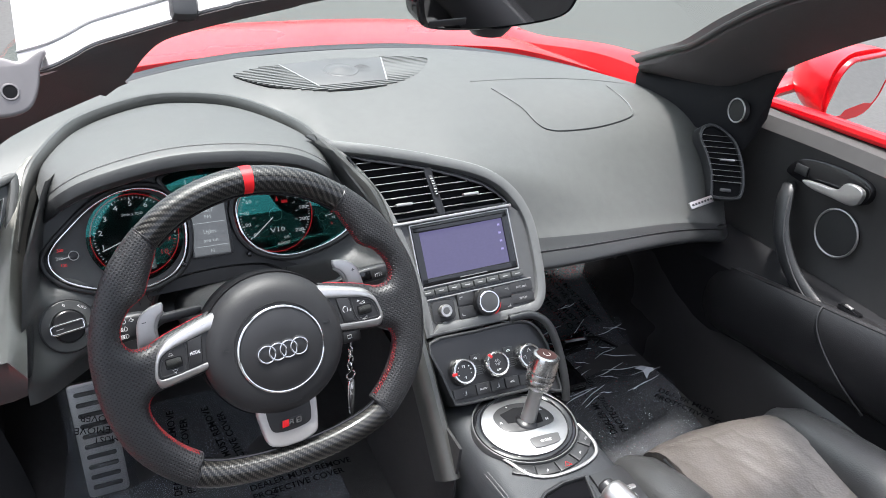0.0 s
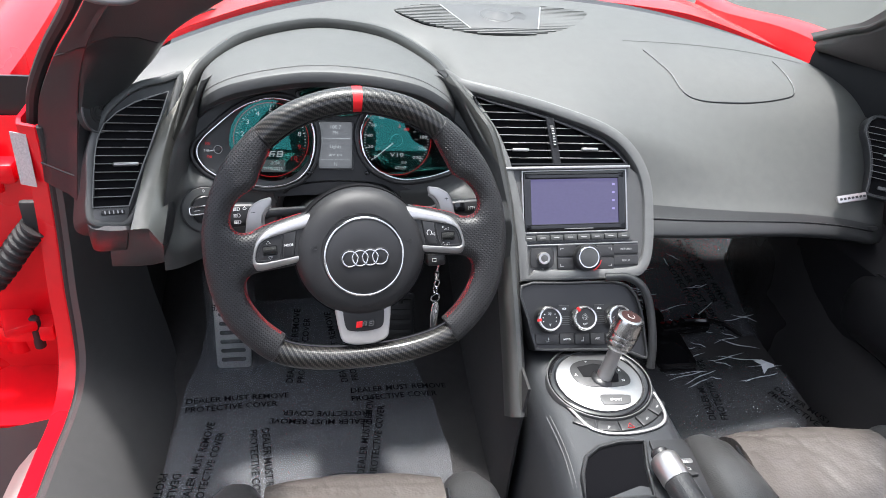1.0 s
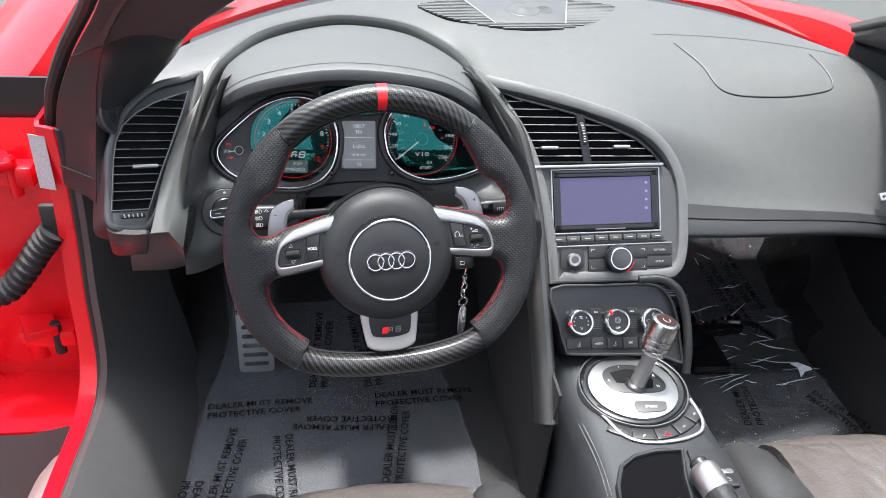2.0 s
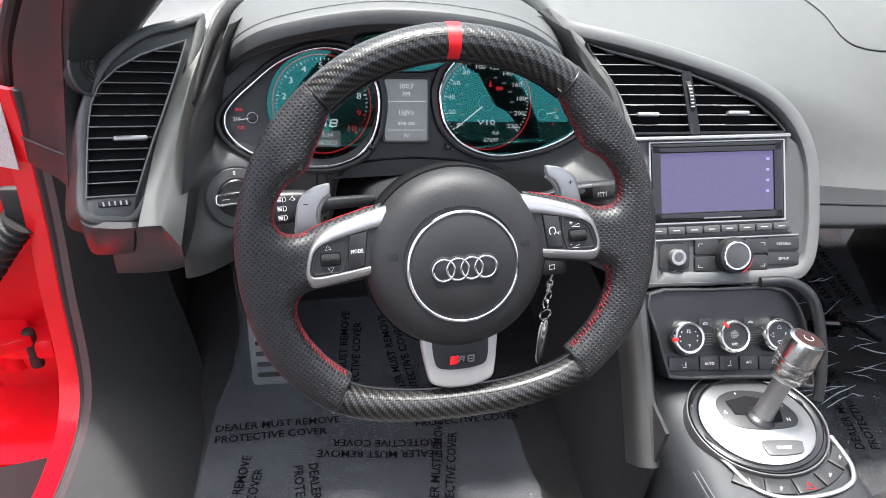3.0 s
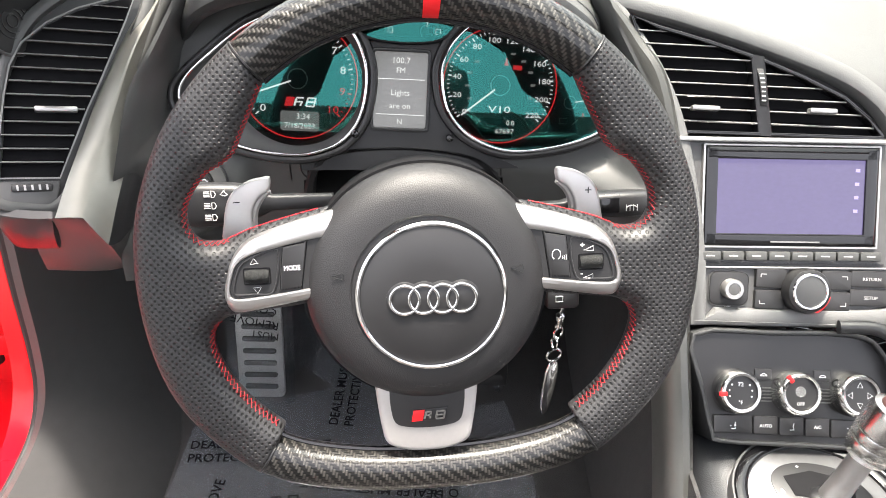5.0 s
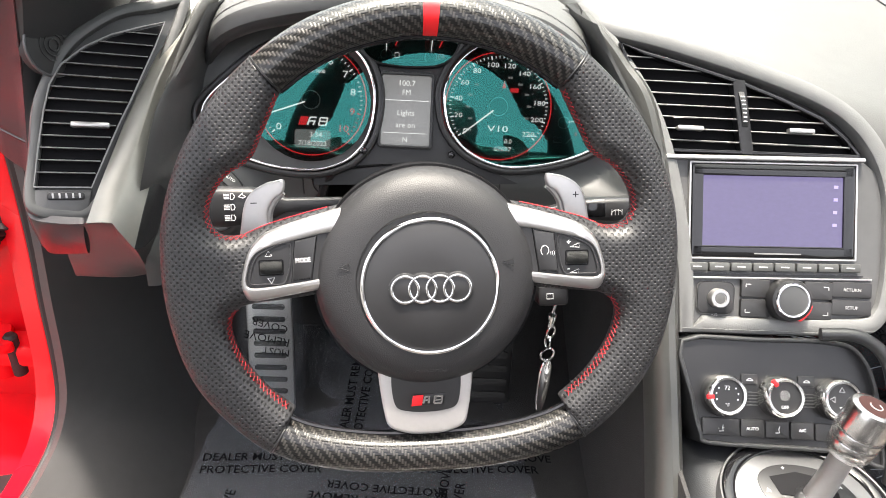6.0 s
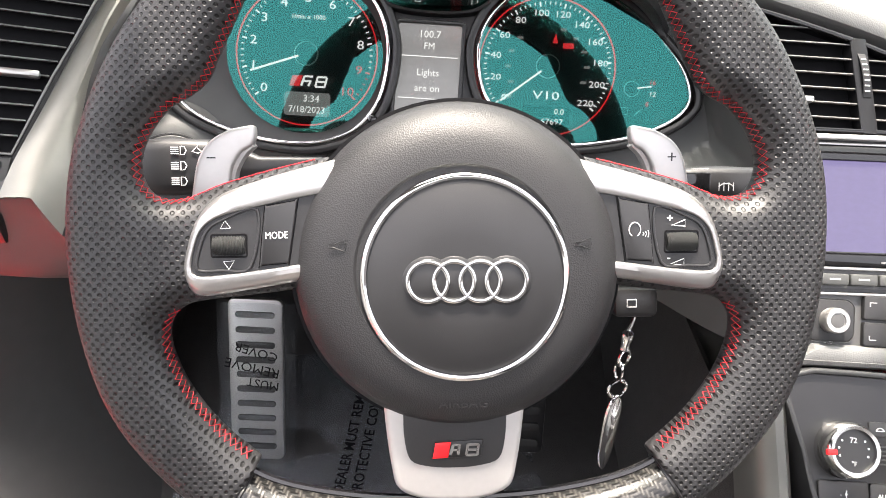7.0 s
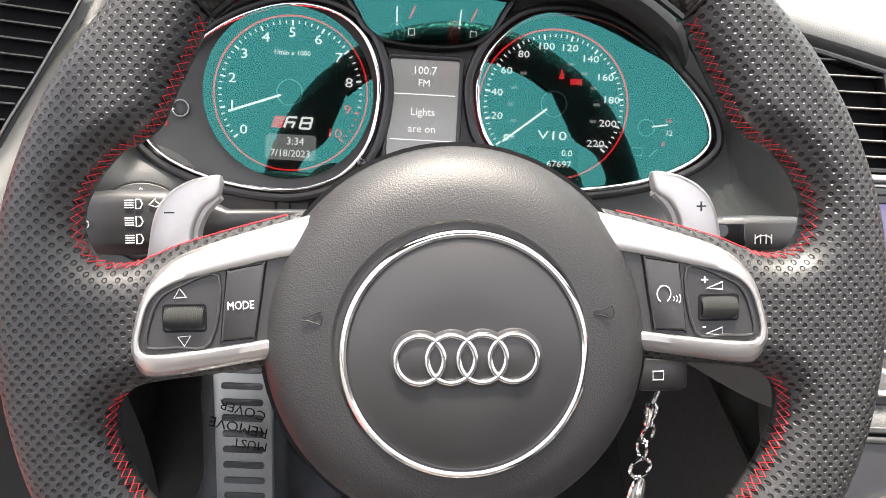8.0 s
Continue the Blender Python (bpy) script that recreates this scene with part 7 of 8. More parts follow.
for z, dx in ((0.20, -0.02), (0.28, -0.035), (0.36, -0.045), (0.44, -0.05), (0.475, -0.055), (0.49, -0.035), (0.52, 0.0), (0.58, 0.012), (0.65, 0.008), (0.715, -0.002), (0.752, -0.010), (0.775, 0.004), (0.783, 0.03), (0.775, 0.07)):
    rows.append([(1.025 + dx + 0.04 * smoothstep(0.15, 0.4, y) * (-1) * (1 if z < 0.5 else 0.3), y, z - 0.01 * smoothstep(0.0, 0.4, y) * (z > 0.7)) for y in [0.42 - 1.3 * k / 26 for k in range(27)]])
part("panel", shell(rows[:7], 0.01), DOORHIDE, door)
part("upper_pad", shell(rows[6:], 0.01), DOORPAD, door, "soft grey upper door pad")
DR = frame_of((1.015, 0.128, 0.705), (0, -1, 0.02), (0.06, 0.0, 1))
recess = part("handle_recess", slab(poly_ccw(smooth2([(-0.085, -0.012), (-0.06, 0.018), (0.0, 0.030), (0.07, 0.028), (0.088, 0.010), (0.07, -0.018), (0.0, -0.024), (-0.06, -0.022)], 4)), 0.02, 0.006, 0.003), GLOSS, door, "", DR)
part("door_handle", slab(poly_ccw(smooth2([(-0.035, -0.012), (0.0, -0.006), (0.035, -0.002), (0.050, 0.016), (0.078, 0.016), (0.084, 0.002), (0.072, -0.016), (0.03, -0.018), (-0.01, -0.019)], 4)), 0.010, 0.022, 0.004, 3), SILVER, recess, "bright silver door handle", DR)
part("lock_button", moved(box(0.026, 0.018, 0.004, 0.0015), shifted(-0.052, 0.0, 0.008)), BUTTON, recess, "", DR)
SPK = frame_of((1.030, 0.088, 0.618), (0, -1, 0), (0.05, 0, 1))
spk = part("speaker_ring", moved(wire([Vector((0.043 * math.cos(radians(a)), 0.043 * math.sin(radians(a)), 0.004)) for a in range(0, 360, 8)], 0.0022, True, 8), Matrix()), SILVER, door, "silver speaker ring", SPK)
part("speaker_grille", disc([(0.042, 0.0), (0.042, 0.003), (0.02, 0.006), (0.001, 0.0065)], 36), RUBBER, spk, "", SPK)
part("pull_handle", sweep(spline([(1.020, 0.205, 0.662), (1.000, 0.190, 0.645), (0.985, 0.165, 0.590), (0.980, 0.120, 0.538), (0.983, 0.070, 0.505), (0.985, 0.020, 0.485)], 6), [0.017] * 31, 12, up=(1, 0, 0), flat=0.6), TRIM, door, "")
part("pull_trim", sweep(spline([(0.994, 0.178, 0.655), (0.977, 0.158, 0.610), (0.970, 0.135, 0.572), (0.968, 0.095, 0.530), (0.971, 0.050, 0.498)], 6), 0.0014, 8), GREYPANEL, door, "")
part("window_switch", moved(box(0.012, 0.045, 0.012, 0.003), Matrix.Translation((0.990, -0.01, 0.522))), GLOSS, door, "")
part("window_toggle", moved(box(0.006, 0.016, 0.004, 0.0015), Matrix.Translation((0.987, -0.008, 0.530))), SILVER, door, "")
rows = []
for k in range(49):
    y = 0.300 - 1.15 * (k / 48) ** 1.8
    e = math.sqrt(max(0.0, 1 - (1 - min(1.0, (0.302 - y) / 0.085)) ** 2))
    zt, zl = min(0.555, 0.492 + 0.18 * (0.19 - y)), min(0.385, 0.330 + 0.16 * (0.20 - y))
    mid_z = (zt + zl) / 2
    side = [(1.005, zt - 0.014), (0.978, zt - 0.006), (0.964, zt), (0.954, zt - 0.003), (0.944, zt - 0.016), (0.936, zt - 0.045), (0.934, mid_z), (0.939, mid_z - 0.03), (0.950, zl + 0.022), (0.966, zl + 0.006), (0.985, zl), (1.005, zl - 0.002)]
    rows.append([(1.0 + (x - 1.0) * e, y, mid_z + (z - mid_z) * e ** 0.7) for x, z in side])
part("armrest", loft(rows, caps=True), PODHIDE, door, "padded black leather armrest")
part("armrest_seam", sweep([Vector(r[3]) + Vector((0.001, 0, 0.0008)) for r in rows[6:]], 0.0012, 8), BLACK, door, "")
part("panel_seam", sweep(spline([(0.955, 0.018, 0.522), (0.942, 0.012, 0.510), (0.9345, 0.0, 0.490), (0.932, -0.030, 0.460), (0.936, -0.075, 0.425), (0.948, -0.12, 0.392)], 5), 0.0022, 8), BLACK, door, "")
part("waist_trim", sweep([(1.052, 0.36, 0.776), (1.055, 0.2, 0.786), (1.058, 0.0, 0.796), (1.06, -0.4, 0.80)], 0.012, 10), RED, door, "red painted waist edge")
sail = thing("tweeter_panel", "black corner panel with a round tweeter", "speaker", at=(0.93, 0.3, 0.8))
TOPS = spline([(0.957, 0.228, 0.876), (0.958, 0.262, 0.857), (0.955, 0.36, 0.803), (0.905, 0.545, 0.783)], 5)
FEET = spline([(0.975, 0.262, 0.778), (0.966, 0.300, 0.690), (0.945, 0.36, 0.715), (0.90, 0.53, 0.745)], 5)
rows = [[p + Vector((0.01, 0.01, 0.006)), p, p.lerp(q, 0.2) + Vector((-0.004, 0, 0)), p.lerp(q, 0.6) + Vector((-0.005, 0, 0)), q] for p, q in zip(TOPS, FEET)]
part("panel", shell(rows, 0.006), DOORHIDE, sail)
TWF = frame_of((0.9400, 0.294, 0.783), (0.08, 1.0, 0.0), (0.05, 0.0, 1))
TWF = TWF @ pose(0, 0, 0, 0, 180, 0) if TWF.col[2][0] > 0 else TWF
part("tweeter_rim", moved(wire([Vector((0.0215 * math.cos(radians(a)), 0.0215 * math.sin(radians(a)), 0.006)) for a in range(0, 360, 10)], 0.0015, True, 8), Matrix()), SILVER, sail, "silver tweeter rim", TWF)
part("tweeter_grille", disc([(0.021, -0.006), (0.021, 0.005), (0.001, 0.0062)], 32), RUBBER, sail, "", TWF)
side_mirror = thing("side_mirror", "glossy red side mirror with flat glass", "mirror", at=(1.16, 0.29, 0.79))
rows = []
for k in range(9):
    f = k / 8
    r = math.sin(math.pi * min(1, f * 0.5 + 0.0)) ** 0.6 if k else 0.05
    c = Vector((1.195 - 0.02 * f, 0.42 - 0.17 * f, 0.826))
    rows.append([c + Vector((0.105 * r * math.copysign(abs(math.cos(a)) ** 0.7, math.cos(a)), 0.02 * math.cos(a), 0.068 * r * math.copysign(abs(math.sin(a)) ** 0.7, math.sin(a)))) for a in [2 * math.pi * j / 28 for j in range(28)]])
part("housing", loft(rows, closed_u=True, caps=True), RED, side_mirror)
MG = frame_of((1.178, 0.246, 0.826), (1, 0.19, 0), (0, -0.14, 1))
part("glass", slab(rounded(0.185, 0.112, 0.035), 0.004, 0.003), MIRROR, side_mirror, "", MG)
part("glass_edge", ring(poly_ccw(rounded(0.196, 0.123, 0.04)), 0.007, 0.01, 0.004, 0.002), RED, side_mirror, "", MG)
part("stem", sweep([(1.06, 0.38, 0.765), (1.10, 0.38, 0.785), (1.16, 0.37, 0.80)], 0.03, 12, flat=0.6, up=(0, 0, 1)), RED, side_mirror, "")
rows = []
for k in range(31):
    y = 0.62 - 1.25 * k / 30
    f = smoothstep(0.24, 0.42, y)
    low = [(0.922, 0.170), (0.930, 0.215), (0.940, 0.262), (0.956, 0.305), (0.978, 0.335), (1.005, 0.352), (1.03, 0.358)]
    high = [(0.905, 0.170), (0.915, 0.260), (0.925, 0.350), (0.932, 0.430), (0.938, 0.500), (0.942, 0.560), (0.945, 0.620)]
    rows.append([(a[0] + (b[0] - a[0]) * f, y, a[1] + (b[1] - a[1]) * f) for a, b in zip(low, high)])
part("sill_trim", shell(rows, 0.005), CHIN, cabin, "black plastic sill and kick trim")
part("footwell_side", shell([[(-0.372, y, z) for y in (0.36, 0.5, 0.65, 0.80)] for z in (0.15, 0.35, 0.55, 0.78)], 0.006), CARPET, cabin, "")
part("footwell_end", shell([[(x, 0.78, z) for z in (0.2, 0.4, 0.6, 0.75)] for x in (-0.36, 0.3, 0.80)], 0.006), CARPET, cabin, "")
part("rear_wall", shell([[(x, -1.12 - 0.2 * (z - 0.2), z) for z in (0.1, 0.4, 0.7, 0.95, 1.08)] for x in (-0.5, 0.3, 1.15)], 0.01), CARPET, cabin, "")

# ---- driver's door opening ----
opening = thing("door_frame", "red painted door frame with black trim and sill", "door frame", at=(-0.45, 0.2, 0.3))


EDGE = [(0.240, 0.742), (0.2435, 0.70), (0.25, 0.645), (0.260, 0.54), (0.259, 0.45), (0.252, 0.37), (0.236, 0.315), (0.20, 0.284), (0.14, 0.277), (0.06, 0.283), (-0.10, 0.285), (-0.6, 0.285)]
edge = spline([(-0.45 + 0.021 * smoothstep(0.40, 0.74, b), a, b) for a, b in EDGE], 5)
rows = []
for p in edge:
    f = smoothstep(0.35, 0.26, p.z)
    out = Vector((-1, 0.0, 0)).lerp(Vector((-1, 0, -0.12)), f)
    rows.append([p + Vector((0.012, 0.004, 0.004)), p, p + Vector((-0.010, 0.004 * (1 - f), -0.003 * f)), p + Vector((-0.026, 0.010 * (1 - f), -0.008 * f)), p + Vector((-0.032, 0.03 * (1 - f), -0.03 * f)), p + Vector((-0.033, 0.16 * (1 - f), -0.06 * f))])
part("jamb", shell(rows, 0.006), RED, opening, "glossy red door jamb")
# trim between the jamb and the footwell
rows = []
INNER = [(-0.345, 0.20, 0.76), (-0.340, 0.25, 0.70), (-0.345, 0.31, 0.60), (-0.352, 0.37, 0.48), (-0.352, 0.40, 0.36), (-0.338, 0.41, 0.25), (-0.322, 0.38, 0.175), (-0.310, 0.28, 0.172), (-0.308, 0.18, 0.170), (-0.308, 0.06, 0.170), (-0.308, -0.1, 0.170), (-0.308, -0.6, 0.170)]
inner = spline(INNER, 5)
for p, q in zip(edge, inner):
    a, b = p + Vector((0.014, 0.0, 0.0)), Vector(q)
    bulge = Vector((0.0, -0.02, 0.02)) * (1 if a.z < 0.6 else 0.5)
    rows.append([a + Vector((-0.004, 0.002, -0.01)), a + Vector((0.0, -0.004, 0.006)), a + Vector((0.008, -0.006, 0.012)), a.lerp(b, 0.25) + bulge, a.lerp(b, 0.5) + bulge * 1.1, a.lerp(b, 0.75) + bulge * 0.7, b])
rows = [r for r, p in zip(rows, edge) if p.z < 0.675]
part("kick_trim", shell(rows, 0.004), KICK, opening, "dark grey kick panel and sill trim")
part("seal", sweep([p + Vector((0.010, -0.002, 0.003)) for p in edge], 0.0065, 10), RUBBER, opening, "black rubber seal")
part("trim_seam", wire(spline([(-0.428, 0.236, 0.69), (-0.405, 0.215, 0.693), (-0.375, 0.198, 0.690), (-0.35, 0.19, 0.686)], 5), 0.0014), BLACK, opening, "")
part("label", shell([[(-0.4375 - a - 0.02 * (0.745 - z), 0.2455 + 0.35 * a, z) for a in (0.006, 0.018, 0.030)] for z in (0.645, 0.675, 0.705, 0.728)], 0.001), material("pale_sticker", (0.55, 0.5, 0.5), 0.5, scale=400, vary=0.4), opening, "faded sticker with fine print")
# sill plate with bright inlay
part("sill_plate", shell([[(x, y, 0.262 + 0.25 * (max(x, -0.55) + 0.45)) for x in (-0.472, -0.49, -0.55, -0.66)] for y in (0.175, 0.1, 0.0, -0.3, -0.6)], 0.004), BLACK, opening, "black sill plate")
part("sill_inlay", slab(poly_ccw(smooth2([(-0.482, 0.105), (-0.492, 0.085), (-0.502, 0.03), (-0.505, -0.2), (-0.475, -0.2), (-0.468, 0.05), (-0.472, 0.09)], 4)), 0.002, 0.2625, 0.0006), SILVER, opening, "bright sill inlay")
part("outer_sill", shell([[(x, y, z) for x, z in ((-0.655, 0.240), (-0.69, 0.235), (-0.72, 0.20), (-0.73, 0.12))] for y in (0.32, 0.1, -0.2, -0.7)], 0.004), RED, opening, "")
part("hinge_pillar", shell([[(x, 0.335 + 0.02 * math.sin(9 * z), z) for x in (-0.478, -0.50, -0.56, -0.62, -0.70)] for z in (0.19, 0.24, 0.34, 0.44, 0.54, 0.64, 0.715)], 0.01), RED, opening, "glossy red hinge pillar")
part("sill_end", shell([[(x, y, 0.242 - 0.12 * (y - 0.16)) for x in (-0.475, -0.52, -0.60, -0.72)] for y in (0.178, 0.22, 0.28, 0.345)], 0.006), RED, opening, "red end of the sill")
part("gap_liner", shell([[(x, 0.345, z) for x in (-0.43, -0.50, -0.62, -0.85)] for z in (0.66, 0.70, 0.74, 0.775)], 0.006), BLACK, opening, "black liner under the wing")
# open door with its hinge and cable boot
ldoor = thing("driver_door", "open glossy red driver door seen at its hinges", "car door", at=(-0.62, 0.36, 0.4))
rows = [[(-0.585 - 0.16 * d, 0.40 - 0.1 * d + 0.03 * math.sin(5 * z), z) for d in (0, 0.25, 0.5, 0.75, 1, 2, 4)] for z in (0.24, 0.35, 0.45, 0.55, 0.65, 0.76)]
part("door_shell", shell(rows, 0.03), RED, ldoor)
part("shell_rib", sweep([(-0.575, 0.35, 0.26), (-0.575, 0.355, 0.45), (-0.575, 0.36, 0.70)], 0.022, 12), RED, ldoor, "")
for z in (0.335, 0.64):
    hg = part("hinge", box(0.09, 0.07, 0.035, 0.008, (-0.535, 0.325, z)), RED, ldoor, "red painted hinge")
    part("hinge_arm", moved(box(0.05, 0.10, 0.018, 0.005), Matrix.Translation((-0.555, 0.32, z + 0.022)) @ pose(0, 0, 0, 0, 0, 25)), RED, hg, "")
    part("hinge_pin", moved(disc([(0.009, -0.03), (0.009, 0.03), (0.006, 0.034), (0.001, 0.035)], 16), Matrix.Translation((-0.520, 0.297, z))), RUBBER if z < 0.5 else RED, hg, "")
line = spline([(-0.475, 0.275, 0.56), (-0.50, 0.272, 0.53), (-0.53, 0.268, 0.49), (-0.56, 0.262, 0.46), (-0.60, 0.26, 0.45)], 14)
part("cable_boot", sweep(line, [0.017 + (0.004 if k % 4 < 2 else 0) for k in range(len(line))], 14), RUBBER, ldoor, "ribbed black rubber cable boot")
part("boot_flange", box(0.03, 0.012, 0.07, 0.005, (-0.474, 0.278, 0.57)), RUBBER, ldoor, "")

# ---- seats ----
def build_seat(cx, label, front):
    seat = thing("sports_seat", label, "seat", "car seats", at=(cx, -0.35, 0.2))
    rows = []
    for k, (dy, dz) in enumerate(((0.03, -0.20), (0.028, -0.10), (0.018, -0.045), (0.0, -0.018), (-0.025, -0.004), (-0.06, 0.0), (-0.12, -0.002), (-0.22, -0.01), (-0.34, -0.02), (-0.46, -0.03))):
        rows.append([(cx + a, front + dy - 0.02 * abs(a / 0.11) ** 2, 0.43 + dz + 0.010 * abs(a / 0.11) ** 2 * (1 if dz > -0.05 else 0) + 0.0008 * math.sin(90 * a + k)) for a in [-0.112 + 0.224 * j / 16 for j in range(17)]])
    cols = list(zip(*[spline([r[j] for r in rows], 7) for j in range(17)]))
    fine = [spline([Vector(p) for p in r], 5) for r in cols]
    for r in fine:
        for p in r:
            if p.z > 0.40:
                crease = 1 - abs(noise.noise((p.x * 26, p.y * 15, cx))) * 3
                soft = 1 - abs(noise.noise((p.x * 9 + 4, p.y * 34, cx))) * 4
                p.z -= 0.0011 * max(0, crease) ** 3 + 0.0012 * max(0, soft) ** 4 + 0.0016 * math.exp(-((p.y - front + 0.028 + 0.05 * (p.x - cx)) / 0.0022) ** 2)
    # cushion colour carries some sunlight; the bolsters keep the plain black leather
    part("cushion", shell(fine, 0.03), SEATHIDE, seat, "creased black leather cushion, colour warmed for sunlight")
    for s in (-1, 1):
        rows = []
        for dy, z, w in ((0.02, 0.36, 0.014), (0.005, 0.41, 0.03), (-0.03, 0.435, 0.040), (-0.09, 0.452, 0.046), (-0.18, 0.468, 0.05), (-0.30, 0.476, 0.052), (-0.46, 0.476, 0.052)):
            c = Vector((cx + s * 0.148, front + dy - 0.012, z - 0.05))
            rows.append([c + Vector((w * math.copysign(abs(math.cos(a)) ** 0.8, math.cos(a)), 0.0, (0.055 + 0.1 * (math.sin(a) < 0)) * math.copysign(abs(math.sin(a)) ** 0.8, math.sin(a)))) for a in [2 * math.pi * j / 22 for j in range(22)]])
        part("bolster", loft(rows, closed_u=True, caps=True), LEATHER, seat, "raised side bolster")
        part("piping", wire([Vector((cx + s * 0.1165, front - 0.05 - 0.39 * k / 40, 0.4350 + 0.012 * math.sin(k / 25))) for k in range(41)], 0.0022), BLACK, seat, "")
    part("seat_base", box(0.30, 0.42, 0.2, 0.02, (cx, front - 0.25, 0.30)), BLACK, seat, "")
    rows = []
    for z, w, t in ((0.40, 0.20, 0.10), (0.55, 0.22, 0.10), (0.70, 0.225, 0.10), (0.82, 0.215, 0.09), (0.90, 0.19, 0.08), (0.95, 0.14, 0.06)):
        yb = front - 0.56 - 0.26 * (z - 0.4)
        rows.append([(cx + a * w, yb + d * t, z) for a, d in ((-1.0, 0.1), (-0.92, 0.55), (-0.75, 0.6), (-0.55, 0.15), (0, 0.0), (0.55, 0.15), (0.75, 0.6), (0.92, 0.55), (1.0, 0.1), (0.8, -0.8), (0, -1.0), (-0.8, -0.8))])
    part("backrest", loft(rows, closed_u=True, caps=True), LEATHER, seat)
    rows = []
    for z, w, t in ((0.945, 0.07, 0.02), (0.965, 0.115, 0.035), (1.02, 0.125, 0.04), (1.07, 0.115, 0.035), (1.09, 0.08, 0.02)):
        yb = front - 0.76
        rows.append([(cx + w * math.copysign(abs(math.cos(a)) ** 0.7, math.cos(a)), yb + t * math.sin(a), z) for a in [2 * math.pi * j / 20 for j in range(20)]])
    part("headrest", loft(rows, closed_u=True, caps=True), LEATHER, seat)
    return seat


build_seat(-0.005, "black leather sports seat on the driver side", -0.105)
build_seat(0.645, "black leather sports seat with creased cushion on the passenger side", -0.062)

# ---- floor coverings ----
def floor_z(y):
    return 0.175 + 0.35 * max(0.0, y - 0.38) ** 1.1


dfilm = thing("floor_film", "clear printed plastic film over the driver floor mat", "floor protector", "floor films", at=(-0.05, 0.2, 0.18))
mat_o = [(-0.30, -0.16), (-0.302, 0.06), (-0.300, 0.16), (-0.292, 0.30), (-0.278, 0.38), (-0.262, 0.53), (0.10, 0.53), (0.135, 0.36), (0.162, 0.24), (0.175, 0.12), (0.172, -0.16)]
rows = []
for k in range(71):
    y = -0.16 + 0.68 * k / 70
    xl, xr = clip_line(mat_o, y + 1e-5) or (-0.28, 0.1)
    row = []
    for j in range(61):
        f = j / 60
        x = xl + (xr - xl) * f
        ed = min(f, 1 - f) * (xr - xl)
        wr = 0.005 * noise.noise((x * 9, y * 9, 2.0)) + 0.0025 * noise.noise((x * 30, y * 22, 5.0)) + 0.010 * math.exp(-ed / 0.012) * (0.5 + noise.noise((x * 10, y * 35, 9)))
        row.append((x, y, floor_z(y) + 0.010 + wr))
    rows.append(row)
part("mat", shell([[(r[j][0], r[j][1], floor_z(r[j][1]) + 0.002) for j in (0, 15, 30, 45, 60)] for r in rows[::7]], 0.006), CARPET, dfilm, "dark carpet mat under the film")
sheet = part("sheet", shell(rows, 0.0004), FILM, dfilm, "wrinkled clear sheet")
sheet.visible_shadow = False


def printed(x, y, turn, size=0.0185, mirror=False, lines=("DEALER MUST REMOVE", "PROTECTIVE COVER")):
    bms = []
    for k, t in enumerate(lines):
        b = text_bm(t, size, "LEFT", 0.0, 0.00025)
        bmesh.ops.subdivide_edges(b, edges=[e for e in b.edges if e.calc_length() > 0.01], cuts=1)
        moved(b, shifted(0, -k * size * 1.15) @ Matrix.Diagonal((0.95, 1, 1, 1)))
        bms.append(b)
    bm = merge(*bms)
    moved(bm, shifted(x, y) @ pose(0, 0, 0, 0, 0, turn) @ Matrix.Diagonal((-1 if mirror else 1, 1, 1, 1)))
    for v in bm.verts:
        v.co.z = floor_z(v.co.y) + 0.0175 + 0.005 * noise.noise((v.co.x * 9, v.co.y * 9, 2.0))
    return bm


for x, y, tn in ((-0.288, 0.262, 3.5), (0.008, 0.276, 2), (0.045, 0.195, 176), (-0.144, 0.19, -84), (0.018, 0.078, 81), (-0.262, 0.03, 82), (-0.105, 0.305, 86), (0.0, 0.30, 100), (-0.28, 0.10, -95)):
    part("print", printed(x, y, tn), PRINT_AND_SHADE, dfilm, "black warning print", None)
rest = thing("foot_rest", "metal foot rest with slots wrapped in clear plastic", "foot rest", at=(-0.2, 0.33, 0.2))
FR = frame_of((-0.2115, 0.378, 0.280), (1, 0, 0.02), (0.06, 0.25, 0.95))
part("plate", slab(rounded(0.064, 0.207, 0.008, (0.0, 0.009)), 0.008, 0.0, 0.002), PEDAL, rest, "brushed metal plate", FR)
for k in range(10):
    part("slot", slab(rounded(0.046, 0.0075, 0.0035, (0.0, -0.0755 + 0.0188 * k)), 0.004, 0.0025, 0.001), RUBBER, rest, "black rubber strip", FR)
rows = []
for k in range(31):
    row = []
    for j in range(17):
        u, v = -0.046 + 0.092 * j / 16, -0.125 + 0.235 * k / 30
        row.append(FR @ Vector((u, v, 0.008 + 0.006 * noise.noise((u * 40, v * 30, 3)) - 0.012 * max(0, abs(u) - 0.034) / 0.012)))
    rows.append(row)
sheet = part("wrap", shell(rows, 0.0004), WRAP, rest, "crinkled clear plastic wrap")
sheet.visible_shadow = False
part("wrap_print", moved(merge(words("REMOVE", 0.017, 0, 0, 0.0, 168), words("COVER", 0.016, 0.005, 0.02, 0, 165), words("MUST", 0.015, 0.012, -0.02, 0, 172)), shifted(0.0, 0.035, 0.018)), PRINT_AND_SHADE, rest, "", FR)
pedal = thing("brake_pedal", "dark metal brake pedal with rubber strips", "pedal", at=(0.1, 0.36, 0.28))
PD = frame_of((0.100, 0.355, 0.295), (1, 0, 0), (0, 0.35, 0.93))
